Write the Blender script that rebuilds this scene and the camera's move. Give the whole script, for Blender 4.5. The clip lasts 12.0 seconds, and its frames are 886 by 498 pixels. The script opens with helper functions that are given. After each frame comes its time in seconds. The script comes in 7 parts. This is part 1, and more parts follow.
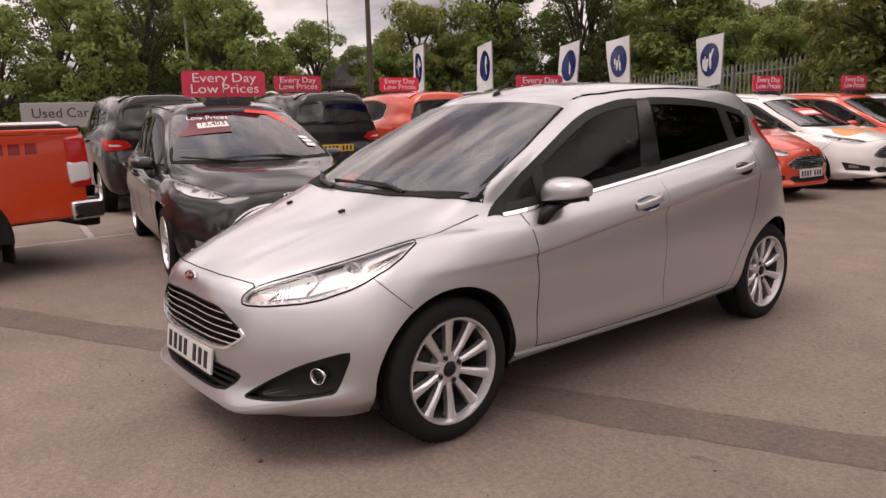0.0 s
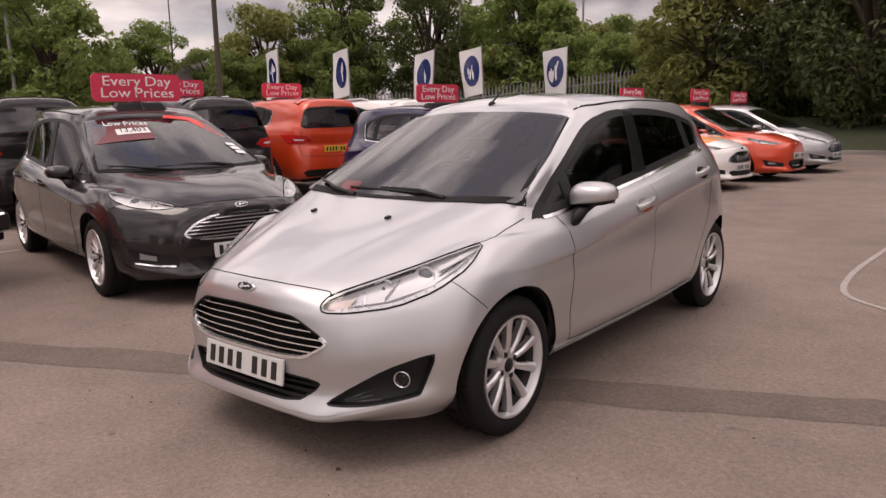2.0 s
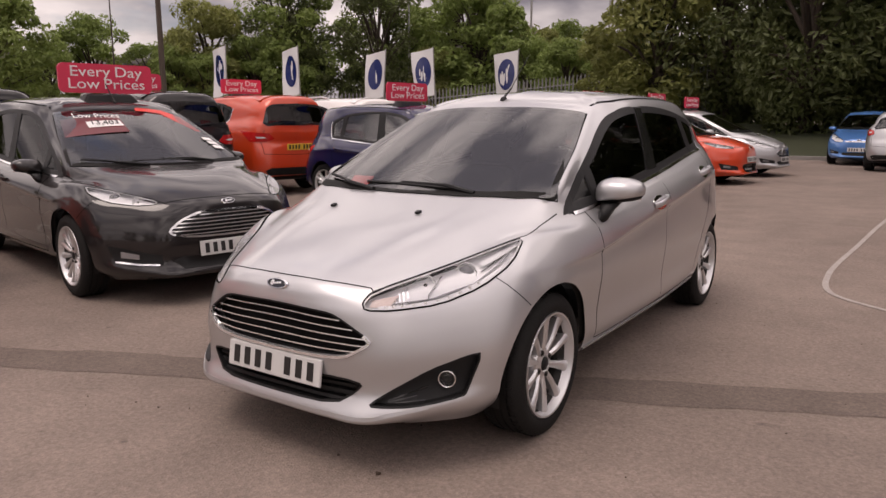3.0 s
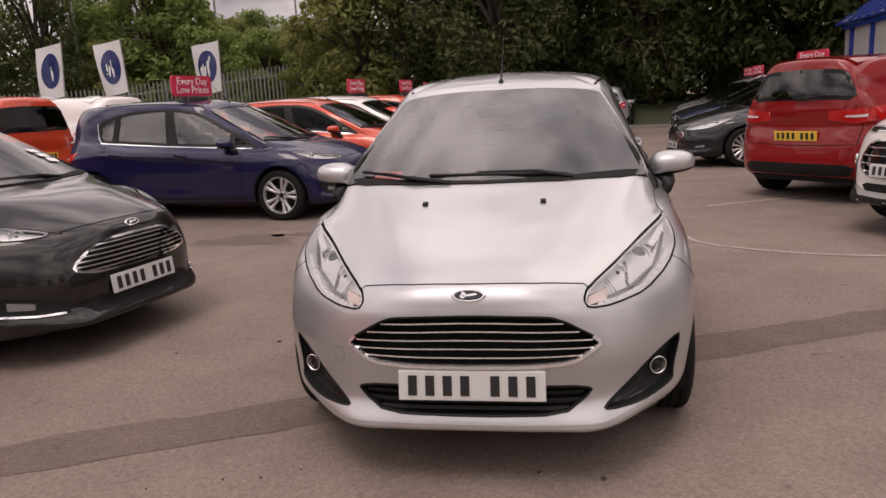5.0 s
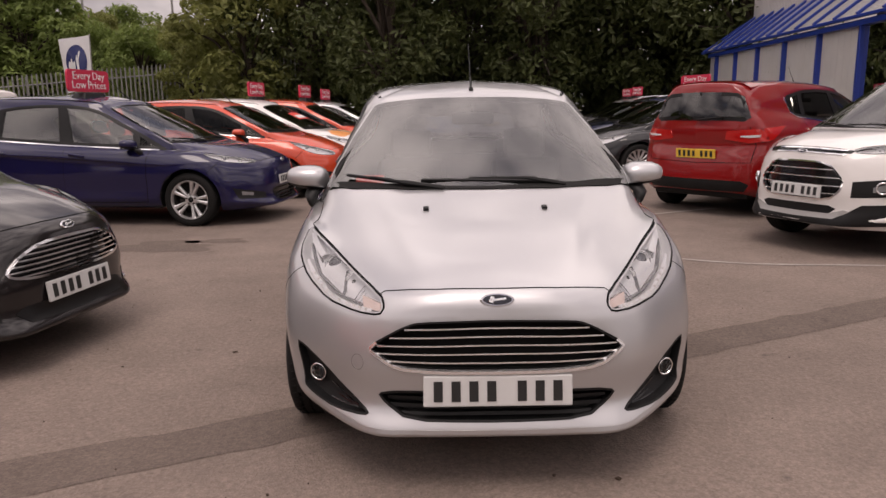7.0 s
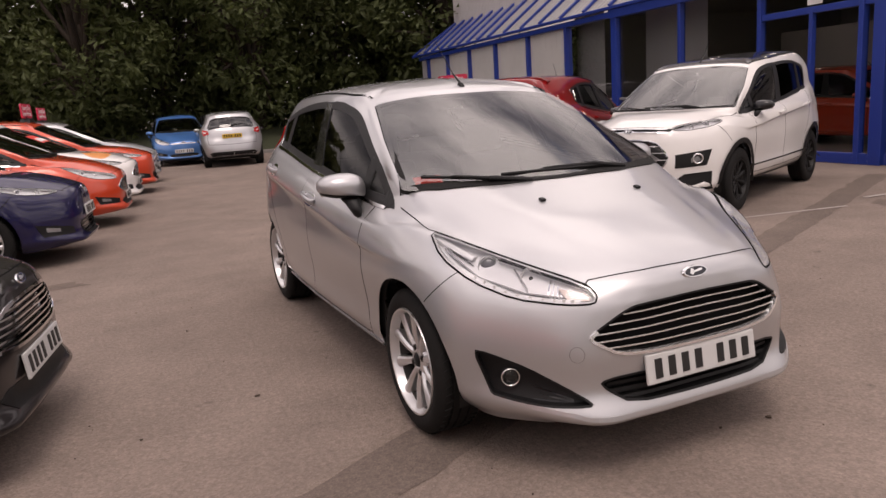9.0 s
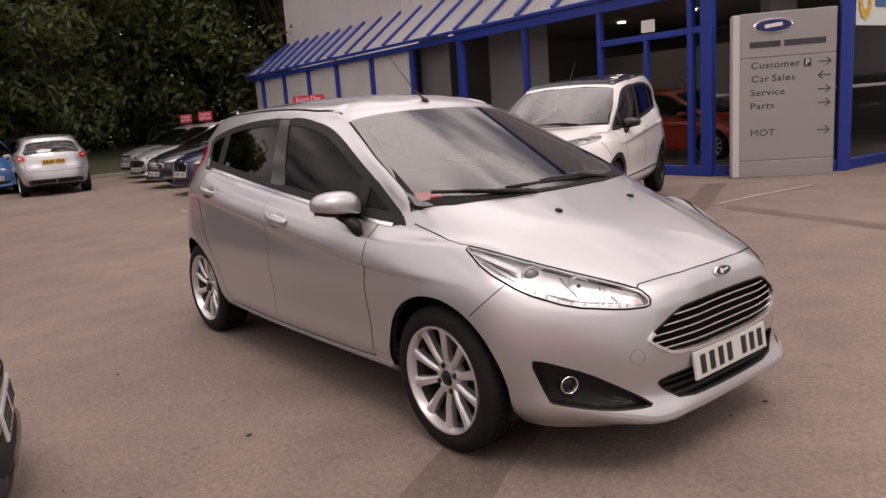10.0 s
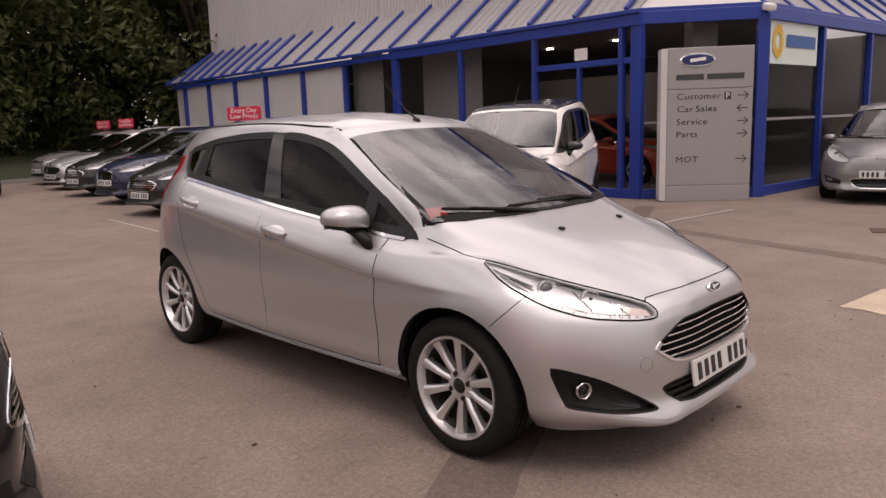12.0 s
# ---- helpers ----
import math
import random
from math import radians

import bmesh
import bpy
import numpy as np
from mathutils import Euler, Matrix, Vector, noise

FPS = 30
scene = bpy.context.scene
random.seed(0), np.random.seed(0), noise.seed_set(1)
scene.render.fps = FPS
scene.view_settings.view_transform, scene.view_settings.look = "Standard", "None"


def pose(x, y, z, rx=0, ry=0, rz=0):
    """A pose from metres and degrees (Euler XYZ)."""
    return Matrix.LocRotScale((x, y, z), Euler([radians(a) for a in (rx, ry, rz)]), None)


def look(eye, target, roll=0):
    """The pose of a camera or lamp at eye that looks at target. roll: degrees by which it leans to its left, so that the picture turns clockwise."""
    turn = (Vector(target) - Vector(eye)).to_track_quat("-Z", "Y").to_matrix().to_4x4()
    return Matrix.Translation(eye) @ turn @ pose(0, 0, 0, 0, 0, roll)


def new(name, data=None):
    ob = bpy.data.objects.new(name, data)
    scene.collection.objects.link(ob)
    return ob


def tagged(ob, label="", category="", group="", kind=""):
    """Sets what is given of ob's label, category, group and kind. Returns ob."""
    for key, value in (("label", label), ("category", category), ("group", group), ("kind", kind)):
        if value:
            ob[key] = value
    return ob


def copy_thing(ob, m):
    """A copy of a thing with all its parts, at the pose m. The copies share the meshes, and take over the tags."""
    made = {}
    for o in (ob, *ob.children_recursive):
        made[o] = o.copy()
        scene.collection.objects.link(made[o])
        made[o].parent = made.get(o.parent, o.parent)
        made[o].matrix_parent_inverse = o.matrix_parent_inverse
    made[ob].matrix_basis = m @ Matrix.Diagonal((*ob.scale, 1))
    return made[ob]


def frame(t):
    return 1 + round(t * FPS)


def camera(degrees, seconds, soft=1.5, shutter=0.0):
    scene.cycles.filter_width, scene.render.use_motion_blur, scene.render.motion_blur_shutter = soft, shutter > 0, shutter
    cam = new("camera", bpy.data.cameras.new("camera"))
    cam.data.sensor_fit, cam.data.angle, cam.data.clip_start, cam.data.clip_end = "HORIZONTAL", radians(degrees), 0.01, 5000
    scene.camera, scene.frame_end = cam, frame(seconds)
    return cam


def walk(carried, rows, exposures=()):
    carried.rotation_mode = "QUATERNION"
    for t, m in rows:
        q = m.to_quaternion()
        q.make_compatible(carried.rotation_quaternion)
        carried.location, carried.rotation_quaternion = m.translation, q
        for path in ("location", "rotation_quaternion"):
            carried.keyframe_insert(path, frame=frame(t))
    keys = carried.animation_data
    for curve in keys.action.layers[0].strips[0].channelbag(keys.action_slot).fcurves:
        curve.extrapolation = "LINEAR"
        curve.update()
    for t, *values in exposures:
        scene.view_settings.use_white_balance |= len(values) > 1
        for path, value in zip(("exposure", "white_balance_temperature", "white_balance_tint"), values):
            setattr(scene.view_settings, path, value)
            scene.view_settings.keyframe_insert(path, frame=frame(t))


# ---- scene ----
cam = camera(62.8, 12.0)
PATH = [
    (0, (2.883, -1.725, 1.294), (1.352, -0.493, 0.923), -1.5),
    (0.5, (2.583, -2.026, 1.29), (1.18, -0.655, 0.899), -2.0),
    (1, (2.42, -2.303, 1.323), (1.141, -0.817, 0.926), -2.0),
    (1.5, (2.365, -2.39, 1.327), (1.125, -0.864, 0.959), -1.6),
    (2, (2.353, -2.417, 1.32), (1.126, -0.88, 0.958), -1.0),
    (2.5, (2.279, -2.461, 1.299), (1.078, -0.902, 0.941), -0.4),
    (2.7, (2.188, -2.493, 1.28), (1.018, -0.91, 0.925), -0.1),
    (4.3, (0.877, -2.946, 1.306), (0.246, -1.093, 0.896), -3.0),
    (4.5, (0.697, -2.947, 1.295), (0.148, -1.068, 0.885), -3.3),
    (5, (0.303, -2.99, 1.3), (-0.02, -1.057, 0.897), -3.0),
    (5.5, (0.071, -2.927, 1.289), (-0.123, -0.98, 0.876), -2.7),
    (6, (-0.015, -2.937, 1.295), (-0.112, -0.981, 0.891), -1.8),
    (6.5, (-0.058, -2.949, 1.291), (-0.119, -0.99, 0.892), -1.1),
    (7, (-0.193, -3.001, 1.29), (-0.177, -1.039, 0.904), -0.7),
    (7.2, (-0.293, -3.006, 1.281), (-0.219, -1.044, 0.898), -0.4),
    (8.8, (-1.62, -2.641, 1.292), (-0.901, -0.818, 0.896), -4.1),
    (9, (-1.778, -2.573, 1.298), (-0.972, -0.787, 0.901), -3.9),
    (9.5, (-2.158, -2.361, 1.319), (-1.091, -0.711, 0.946), -3.6),
    (10, (-2.421, -2.123, 1.319), (-1.199, -0.584, 0.946), -4.1),
    (10.5, (-2.67, -1.991, 1.347), (-1.337, -0.551, 0.964), -4.4),
    (11, (-2.781, -1.956, 1.355), (-1.4, -0.559, 0.982), -4.6),
    (11.5, (-2.802, -1.958, 1.354), (-1.412, -0.564, 1.003), -4.1),
    (12, (-2.817, -1.957, 1.357), (-1.413, -0.574, 1.016), -1.9),
]
walk(cam, [(t, look(eye, target, roll)) for t, eye, target, roll in PATH], exposures=[(0.0, 0.49, 7100, 22), (2.5, 0.40, 7100, 22), (4.5, 0.30, 7100, 22), (7.0, 0.30, 7100, 22), (9.0, 0.36, 7100, 22), (12.0, 0.40, 7100, 22)])

# ---- sky and sun ----
SUN_AZ, SUN_EL = radians(200), radians(66)


def make_world():
    w = bpy.data.worlds.new("sky")
    scene.world = w
    w.use_nodes = True
    nt = w.node_tree
    nt.nodes.clear()
    out = nt.nodes.new("ShaderNodeOutputWorld")
    bg = nt.nodes.new("ShaderNodeBackground")
    sky = nt.nodes.new("ShaderNodeTexSky")
    sky.sky_type = "NISHITA"
    sky.sun_disc = False
    sky.sun_elevation, sky.sun_rotation = SUN_EL, SUN_AZ
    co = nt.nodes.new("ShaderNodeTexCoord")
    mp = nt.nodes.new("ShaderNodeMapping")
    mp.inputs["Scale"].default_value = (1.0, 1.0, 2.4)
    big = nt.nodes.new("ShaderNodeTexNoise")
    big.inputs["Scale"].default_value = 2.6
    big.inputs["Detail"].default_value = 7
    big.inputs["Roughness"].default_value = 0.58
    ramp = nt.nodes.new("ShaderNodeValToRGB")
    ramp.color_ramp.elements[0].position, ramp.color_ramp.elements[1].position = 0.24, 0.40
    shade = nt.nodes.new("ShaderNodeTexNoise")
    shade.inputs["Scale"].default_value = 3.7
    shade.inputs["Detail"].default_value = 5
    cr = nt.nodes.new("ShaderNodeValToRGB")
    cr.color_ramp.elements[0].position, cr.color_ramp.elements[1].position = 0.36, 0.66
    cr.color_ramp.elements[0].color = (2.5, 2.5, 2.9, 1)
    cr.color_ramp.elements[1].color = (12.2, 11.8, 11.6, 1)
    mix = nt.nodes.new("ShaderNodeMix")
    mix.data_type = "RGBA"
    nt.links.new(co.outputs["Generated"], mp.inputs["Vector"])
    nt.links.new(mp.outputs[0], big.inputs["Vector"])
    nt.links.new(mp.outputs[0], shade.inputs["Vector"])
    nt.links.new(big.outputs["Fac"], ramp.inputs[0])
    nt.links.new(shade.outputs["Fac"], cr.inputs[0])
    nt.links.new(ramp.outputs[0], mix.inputs["Factor"])
    nt.links.new(sky.outputs[0], mix.inputs[6])
    nt.links.new(cr.outputs[0], mix.inputs[7])
    # an overcast sky is brightest overhead
    sep = nt.nodes.new("ShaderNodeSeparateXYZ")
    grad = nt.nodes.new("ShaderNodeMapRange")
    grad.inputs["From Min"].default_value, grad.inputs["From Max"].default_value = 0.0, 1.0
    grad.inputs["To Min"].default_value, grad.inputs["To Max"].default_value = 0.55, 1.75
    gain = nt.nodes.new("ShaderNodeVectorMath")
    gain.operation = "SCALE"
    nt.links.new(co.outputs["Generated"], sep.inputs[0])
    nt.links.new(sep.outputs["Z"], grad.inputs["Value"])
    nt.links.new(mix.outputs[2], gain.inputs[0])
    nt.links.new(grad.outputs[0], gain.inputs["Scale"])
    nt.links.new(gain.outputs[0], bg.inputs["Color"])
    bg.inputs["Strength"].default_value = 0.094
    nt.links.new(bg.outputs[0], out.inputs[0])


make_world()
sun = new("sun", bpy.data.lights.new("sun", "SUN"))
sun.data.energy, sun.data.angle, sun.data.color = 0.85, radians(25), (1.0, 0.95, 0.88)
SUN_DIR = Vector((math.sin(SUN_AZ) * math.cos(SUN_EL), math.cos(SUN_AZ) * math.cos(SUN_EL), math.sin(SUN_EL)))
sun.matrix_world = look(SUN_DIR * 60, (0, 0, 0))

# ---- materials ----
def material(name, base, rough=0.5, metal=0.0, vary=0.12, grain=60.0, bump=0.0, bump_scale=None, stain=0.0,
             stain_scale=1.2, coat=0.0, spec=0.5, per_object=0.0, per_island=0.0, dark=None, coords="Object"):
    """Principled surface with fine grain, broad stains and relief at real-world scale."""
    m = bpy.data.materials.new(name)
    m.use_nodes = True
    nt = m.node_tree
    p = nt.nodes["Principled BSDF"]
    p.inputs["Roughness"].default_value = rough
    p.inputs["Metallic"].default_value = metal
    p.inputs["Coat Weight"].default_value = coat
    p.inputs["Coat Roughness"].default_value = 0.06
    p.inputs["Specular IOR Level"].default_value = spec
    co = nt.nodes.new("ShaderNodeTexCoord")
    vec = co.outputs[coords]
    col = nt.nodes.new("ShaderNodeRGB")
    col.outputs[0].default_value = (*base, 1)
    last = col.outputs[0]

    def mixed(fac, colour, last, mode="MIX"):
        mx = nt.nodes.new("ShaderNodeMix")
        mx.data_type, mx.blend_type = "RGBA", mode
        nt.links.new(fac, mx.inputs["Factor"])
        nt.links.new(last, mx.inputs[6])
        mx.inputs[7].default_value = (*colour, 1)
        return mx.outputs[2]

    def scaled(sock, lo, hi):
        r = nt.nodes.new("ShaderNodeMapRange")
        r.inputs["To Min"].default_value, r.inputs["To Max"].default_value = lo, hi
        nt.links.new(sock, r.inputs["Value"])
        return r.outputs[0]

    def noise_tex(scale, detail=4):
        n = nt.nodes.new("ShaderNodeTexNoise")
        n.inputs["Scale"].default_value, n.inputs["Detail"].default_value = scale, detail
        nt.links.new(vec, n.inputs["Vector"])
        return n.outputs["Fac"]

    down = dark or tuple(c * 0.55 for c in base)
    fine = noise_tex(grain, 3)
    if vary:
        last = mixed(scaled(fine, 0, vary * 2), down, last)
    if stain:
        broad = noise_tex(stain_scale, 5)
        last = mixed(scaled(broad, -stain * 0.8, stain * 1.6), down, last)
    if per_object or per_island:
        src = nt.nodes.new("ShaderNodeObjectInfo" if per_object else "ShaderNodeNewGeometry")
        out = src.outputs["Random" if per_object else "Random Per Island"]
        last = mixed(scaled(out, 0, per_object or per_island), tuple(c * 0.4 for c in base), last)
    nt.links.new(last, p.inputs["Base Color"])
    if bump:
        b = nt.nodes.new("ShaderNodeBump")
        b.inputs["Strength"].default_value = bump
        b.inputs["Distance"].default_value = 0.01
        nt.links.new(noise_tex(bump_scale or grain, 3), b.inputs["Height"])
        nt.links.new(b.outputs[0], p.inputs["Normal"])
    return m


def paint(name, base, metal=0.55, rough=0.32):
    """Car paint: a metallic base under clear lacquer."""
    return material(name, base, rough=rough, metal=metal, vary=0.06, grain=900, stain=0.04, stain_scale=6, coat=1.0, spec=0.5 if metal else 0.12)


def glass_mat(name, tint, gloss=0.0, ior=1.5):
    m = bpy.data.materials.new(name)
    m.use_nodes = True
    nt = m.node_tree
    nt.nodes.clear()
    out = nt.nodes.new("ShaderNodeOutputMaterial")
    tr = nt.nodes.new("ShaderNodeBsdfTransparent")
    tr.inputs[0].default_value = (*tint, 1)
    gl = nt.nodes.new("ShaderNodeBsdfGlossy")
    gl.inputs["Roughness"].default_value = 0.01
    fr = nt.nodes.new("ShaderNodeFresnel")
    fr.inputs["IOR"].default_value = ior
    add = nt.nodes.new("ShaderNodeMath")
    add.operation, add.use_clamp = "ADD", True
    add.inputs[1].default_value = gloss
    mx = nt.nodes.new("ShaderNodeMixShader")
    nt.links.new(fr.outputs[0], add.inputs[0])
    nt.links.new(add.outputs[0], mx.inputs[0])
    nt.links.new(tr.outputs[0], mx.inputs[1])
    nt.links.new(gl.outputs[0], mx.inputs[2])
    nt.links.new(mx.outputs[0], out.inputs[0])
    return m


def glow(name, colour, strength):
    m = bpy.data.materials.new(name)
    m.use_nodes = True
    p = m.node_tree.nodes["Principled BSDF"]
    p.inputs["Base Color"].default_value = (*colour, 1)
    p.inputs["Emission Color"].default_value = (*colour, 1)
    p.inputs["Emission Strength"].default_value = strength
    return m


def asphalt_mat(name, light, dark, seed):
    """Weathered asphalt: pale and dark chippings, dusty patches, oil spots and fine relief."""
    m = bpy.data.materials.new(name)
    m.use_nodes = True
    nt = m.node_tree
    p = nt.nodes["Principled BSDF"]
    p.inputs["Roughness"].default_value = .92
    p.inputs["Specular IOR Level"].default_value = .3
    co = nt.nodes.new("ShaderNodeTexCoord")

    def tex(kind, scale, detail=4):
        n = nt.nodes.new(kind)
        n.inputs["Scale"].default_value = scale
        if kind == "ShaderNodeTexNoise":
            n.inputs["Detail"].default_value = detail
            n.inputs["Roughness"].default_value = .62
        nt.links.new(co.outputs["Object"], n.inputs["Vector"])
        return n

    def ramp(sock, lo, hi, a, b):
        r = nt.nodes.new("ShaderNodeMapRange")
        r.inputs[1].default_value, r.inputs[2].default_value, r.inputs[3].default_value, r.inputs[4].default_value = lo, hi, a, b
        nt.links.new(sock, r.inputs[0])
        return r.outputs[0]

    def times(a, b):
        n = nt.nodes.new("ShaderNodeMath")
        n.operation = "MULTIPLY"
        nt.links.new(a, n.inputs[0])
        nt.links.new(b, n.inputs[1])
        return n.outputs[0]

    chips = tex("ShaderNodeTexVoronoi", 115)
    chip = ramp(chips.outputs["Color"], .15, .95, .87, 1.12)
    grit = ramp(tex("ShaderNodeTexNoise", 38, 5).outputs["Fac"], .32, .68, .86, 1.13)
    dust = ramp(tex("ShaderNodeTexNoise", 2.3 + seed, 6).outputs["Fac"], .35, .66, .91, 1.07)
    broad = ramp(tex("ShaderNodeTexNoise", .32, 5).outputs["Fac"], .36, .64, .88, 1.08)
    spots = ramp(tex("ShaderNodeTexNoise", 5.5, 2).outputs["Fac"], .70, .76, 1.0, .72)
    v = times(times(times(chip, grit), times(dust, broad)), spots)
    cr = nt.nodes.new("ShaderNodeMix")
    cr.data_type, cr.clamp_factor = "RGBA", True
    nt.links.new(ramp(v, .3, 1.7, 0, 1), cr.inputs["Factor"])
    cr.inputs[6].default_value, cr.inputs[7].default_value = (*dark, 1), (*light, 1)
    nt.links.new(cr.outputs[2], p.inputs["Base Color"])
    b = nt.nodes.new("ShaderNodeBump")
    b.inputs["Strength"].default_value, b.inputs["Distance"].default_value = .5, .006
    nt.links.new(chips.outputs["Distance"], b.inputs["Height"])
    nt.links.new(b.outputs[0], p.inputs["Normal"])
    return m


ASPHALT = asphalt_mat("asphalt", (0.40, 0.316, 0.268), (0.04, 0.031, 0.027), 0)
ASPHALT_DARK = asphalt_mat("asphalt_repair", (0.275, 0.214, 0.180), (0.030, 0.024, 0.021), 1)
LINE_PAINT = material("worn_line_paint", (0.46, 0.43, 0.40), rough=0.85, vary=0.5, grain=40, stain=0.6, stain_scale=5, dark=(0.25, 0.21, 0.19))
ARROW_PAINT = material("worn_cream_paint", (0.62, 0.50, 0.36), rough=0.85, vary=0.4, grain=50, stain=0.4, stain_scale=4, dark=(0.3, 0.24, 0.2))
GRASS = material("grass", (0.048, 0.056, 0.024), rough=0.9, vary=0.5, grain=30, stain=0.6, stain_scale=0.8, bump=0.5)
KERB = material("kerb_stone", (0.30, 0.28, 0.26), rough=0.9, vary=0.3, stain=0.3)
SILVER = paint("silver_paint", (0.53, 0.53, 0.54), metal=0.75, rough=0.38)
GREY = paint("dark_grey_paint", (0.014, 0.0115, 0.012), metal=0.0, rough=0.4)
BLUE = paint("dark_blue_paint", (0.008, 0.007, 0.048), metal=0.0, rough=0.4)
ORANGE = paint("orange_red_paint", (0.62, 0.055, 0.012), metal=0.12, rough=0.3)
RED = paint("deep_red_paint", (0.24, 0.007, 0.007), metal=0.0, rough=0.3)
WHITE = paint("white_paint", (0.80, 0.78, 0.76), metal=0.0, rough=0.3)
BLACKP = paint("black_paint", (0.010, 0.010, 0.012), metal=0.0, rough=0.4)
SKYBLUE = paint("bright_blue_paint", (0.06, 0.19, 0.48), metal=0.3, rough=0.3)
NAVY = paint("navy_paint", (0.014, 0.018, 0.05), metal=0.0, rough=0.3)
PEWTER = paint("pewter_paint", (0.26, 0.25, 0.25), metal=0.5, rough=0.34)
TRIM = material("black_trim", (0.008, 0.008, 0.0085), rough=0.5, vary=0.2, grain=300, bump=0.05, spec=0.3)
GLOSSBLACK = material("gloss_black", (0.012, 0.012, 0.013), rough=0.12, vary=0.05)
SEAM = material("panel_gap", (0.005, 0.005, 0.005), rough=0.9, vary=0, spec=0.1)
RUBBER = material("tyre_rubber", (0.009, 0.0088, 0.0088), rough=0.8, vary=0.3, grain=80, bump=0.15, stain=0.2, stain_scale=8, dark=(0.018, 0.017, 0.016), spec=0.2)
ALLOY = material("alloy", (0.72, 0.715, 0.72), rough=0.36, metal=0.8, vary=0.05, coat=0.4)
NUTSTEEL = material("nut_steel", (0.07, 0.068, 0.066), rough=0.3, metal=0.9, vary=0.2)
BRAKEDARK = material("brake_and_dark_metal", (0.06, 0.057, 0.055), rough=0.6, metal=0.6, vary=0.3)
CHROME = material("chrome", (0.86, 0.86, 0.87), rough=0.08, metal=1.0, vary=0.0)
BRIGHT = material("satin_chrome", (0.90, 0.90, 0.90), rough=0.22, metal=0.8, vary=0.03)
LAMPGREY = material("lamp_reflector", (0.80, 0.80, 0.81), rough=0.30, metal=0.25, vary=0.05, grain=40)
LAMPMID = material("lamp_inside", (0.34, 0.34, 0.35), rough=0.25, metal=0.5, vary=0.2, grain=30)
LAMPCLEAR = glass_mat("clear_lens", (0.97, 0.97, 0.98), 0.01, 1.45)
LENSGREY = material("projector_glass", (0.09, 0.09, 0.10), rough=0.05, metal=0.3, vary=0.05, coat=1.0)
LAMPRED = material("red_lens", (0.50, 0.012, 0.010), rough=0.12, vary=0.1, grain=90, coat=0.6)
LAMPAMBER = material("amber_lens", (0.76, 0.62, 0.57), rough=0.15, vary=0.1, coat=0.6)
GLASS = glass_mat("windscreen_glass", (0.74, 0.76, 0.75), 0.10, 1.55)
REARGLASS = glass_mat("rear_glass", (0.12, 0.12, 0.125), 0.07, 1.5)
SIDEGLASS = glass_mat("side_glass", (0.17, 0.175, 0.175), 0.0, 1.27)
GLASSDARK = glass_mat("privacy_glass", (0.07, 0.07, 0.075), 0.0, 1.26)
LINING = material("cabin_lining", (0.03, 0.0295, 0.03), rough=0.85, vary=0.2, grain=200)
SEATCLOTH = material("seat_cloth", (0.030, 0.030, 0.033), rough=0.9, vary=0.3, grain=250, bump=0.1)
PLATEW = material("plate_white", (0.60, 0.60, 0.59), rough=0.35, vary=0.04)
PLATEY = material("plate_yellow", (0.80, 0.52, 0.06), rough=0.35, vary=0.04)
PRINT = material("black_print", (0.015, 0.015, 0.015), rough=0.5, vary=0)
PINK = material("pink_red_card", (0.66, 0.035, 0.085), rough=0.4, vary=0.08, stain=0.1)
CARDWHITE = material("white_card", (0.78, 0.76, 0.75), rough=0.5, vary=0.04)
STICKRED = material("red_sticker", (0.72, 0.05, 0.035), rough=0.4, vary=0.05)
BADGEBLUE = material("badge_blue", (0.010, 0.020, 0.12), rough=0.25, vary=0.05, coat=0.5)
BADGEDARK = material("badge_dark", (0.008, 0.010, 0.020), rough=0.25, vary=0.05, coat=0.5)
BARK = material("bark", (0.075, 0.056, 0.042), rough=0.95, vary=0.5, grain=25, bump=0.6, stain=0.3)
LEAF = material("leaf", (0.32, 0.41, 0.11), rough=0.6, vary=0.25, grain=3, per_island=0.55, stain=0.4, stain_scale=0.7, dark=(0.08, 0.125, 0.03))
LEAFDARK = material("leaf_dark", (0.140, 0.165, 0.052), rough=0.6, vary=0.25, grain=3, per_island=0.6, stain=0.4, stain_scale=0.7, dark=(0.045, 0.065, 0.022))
LEAFOLIVE = material("leaf_olive", (0.37, 0.39, 0.12), rough=0.6, vary=0.25, grain=3, per_island=0.55, stain=0.4, stain_scale=0.7, dark=(0.09, 0.105, 0.03))


def backlit(m, share):
    """Lets part of the light through a leaf."""
    nt = m.node_tree
    p = nt.nodes["Principled BSDF"]
    tr = nt.nodes.new("ShaderNodeBsdfTranslucent")
    nt.links.new(p.inputs["Base Color"].links[0].from_socket, tr.inputs["Color"])
    mx = nt.nodes.new("ShaderNodeMixShader")
    mx.inputs[0].default_value = share
    nt.links.new(p.outputs[0], mx.inputs[1])
    nt.links.new(tr.outputs[0], mx.inputs[2])
    nt.links.new(mx.outputs[0], nt.nodes["Material Output"].inputs[0])


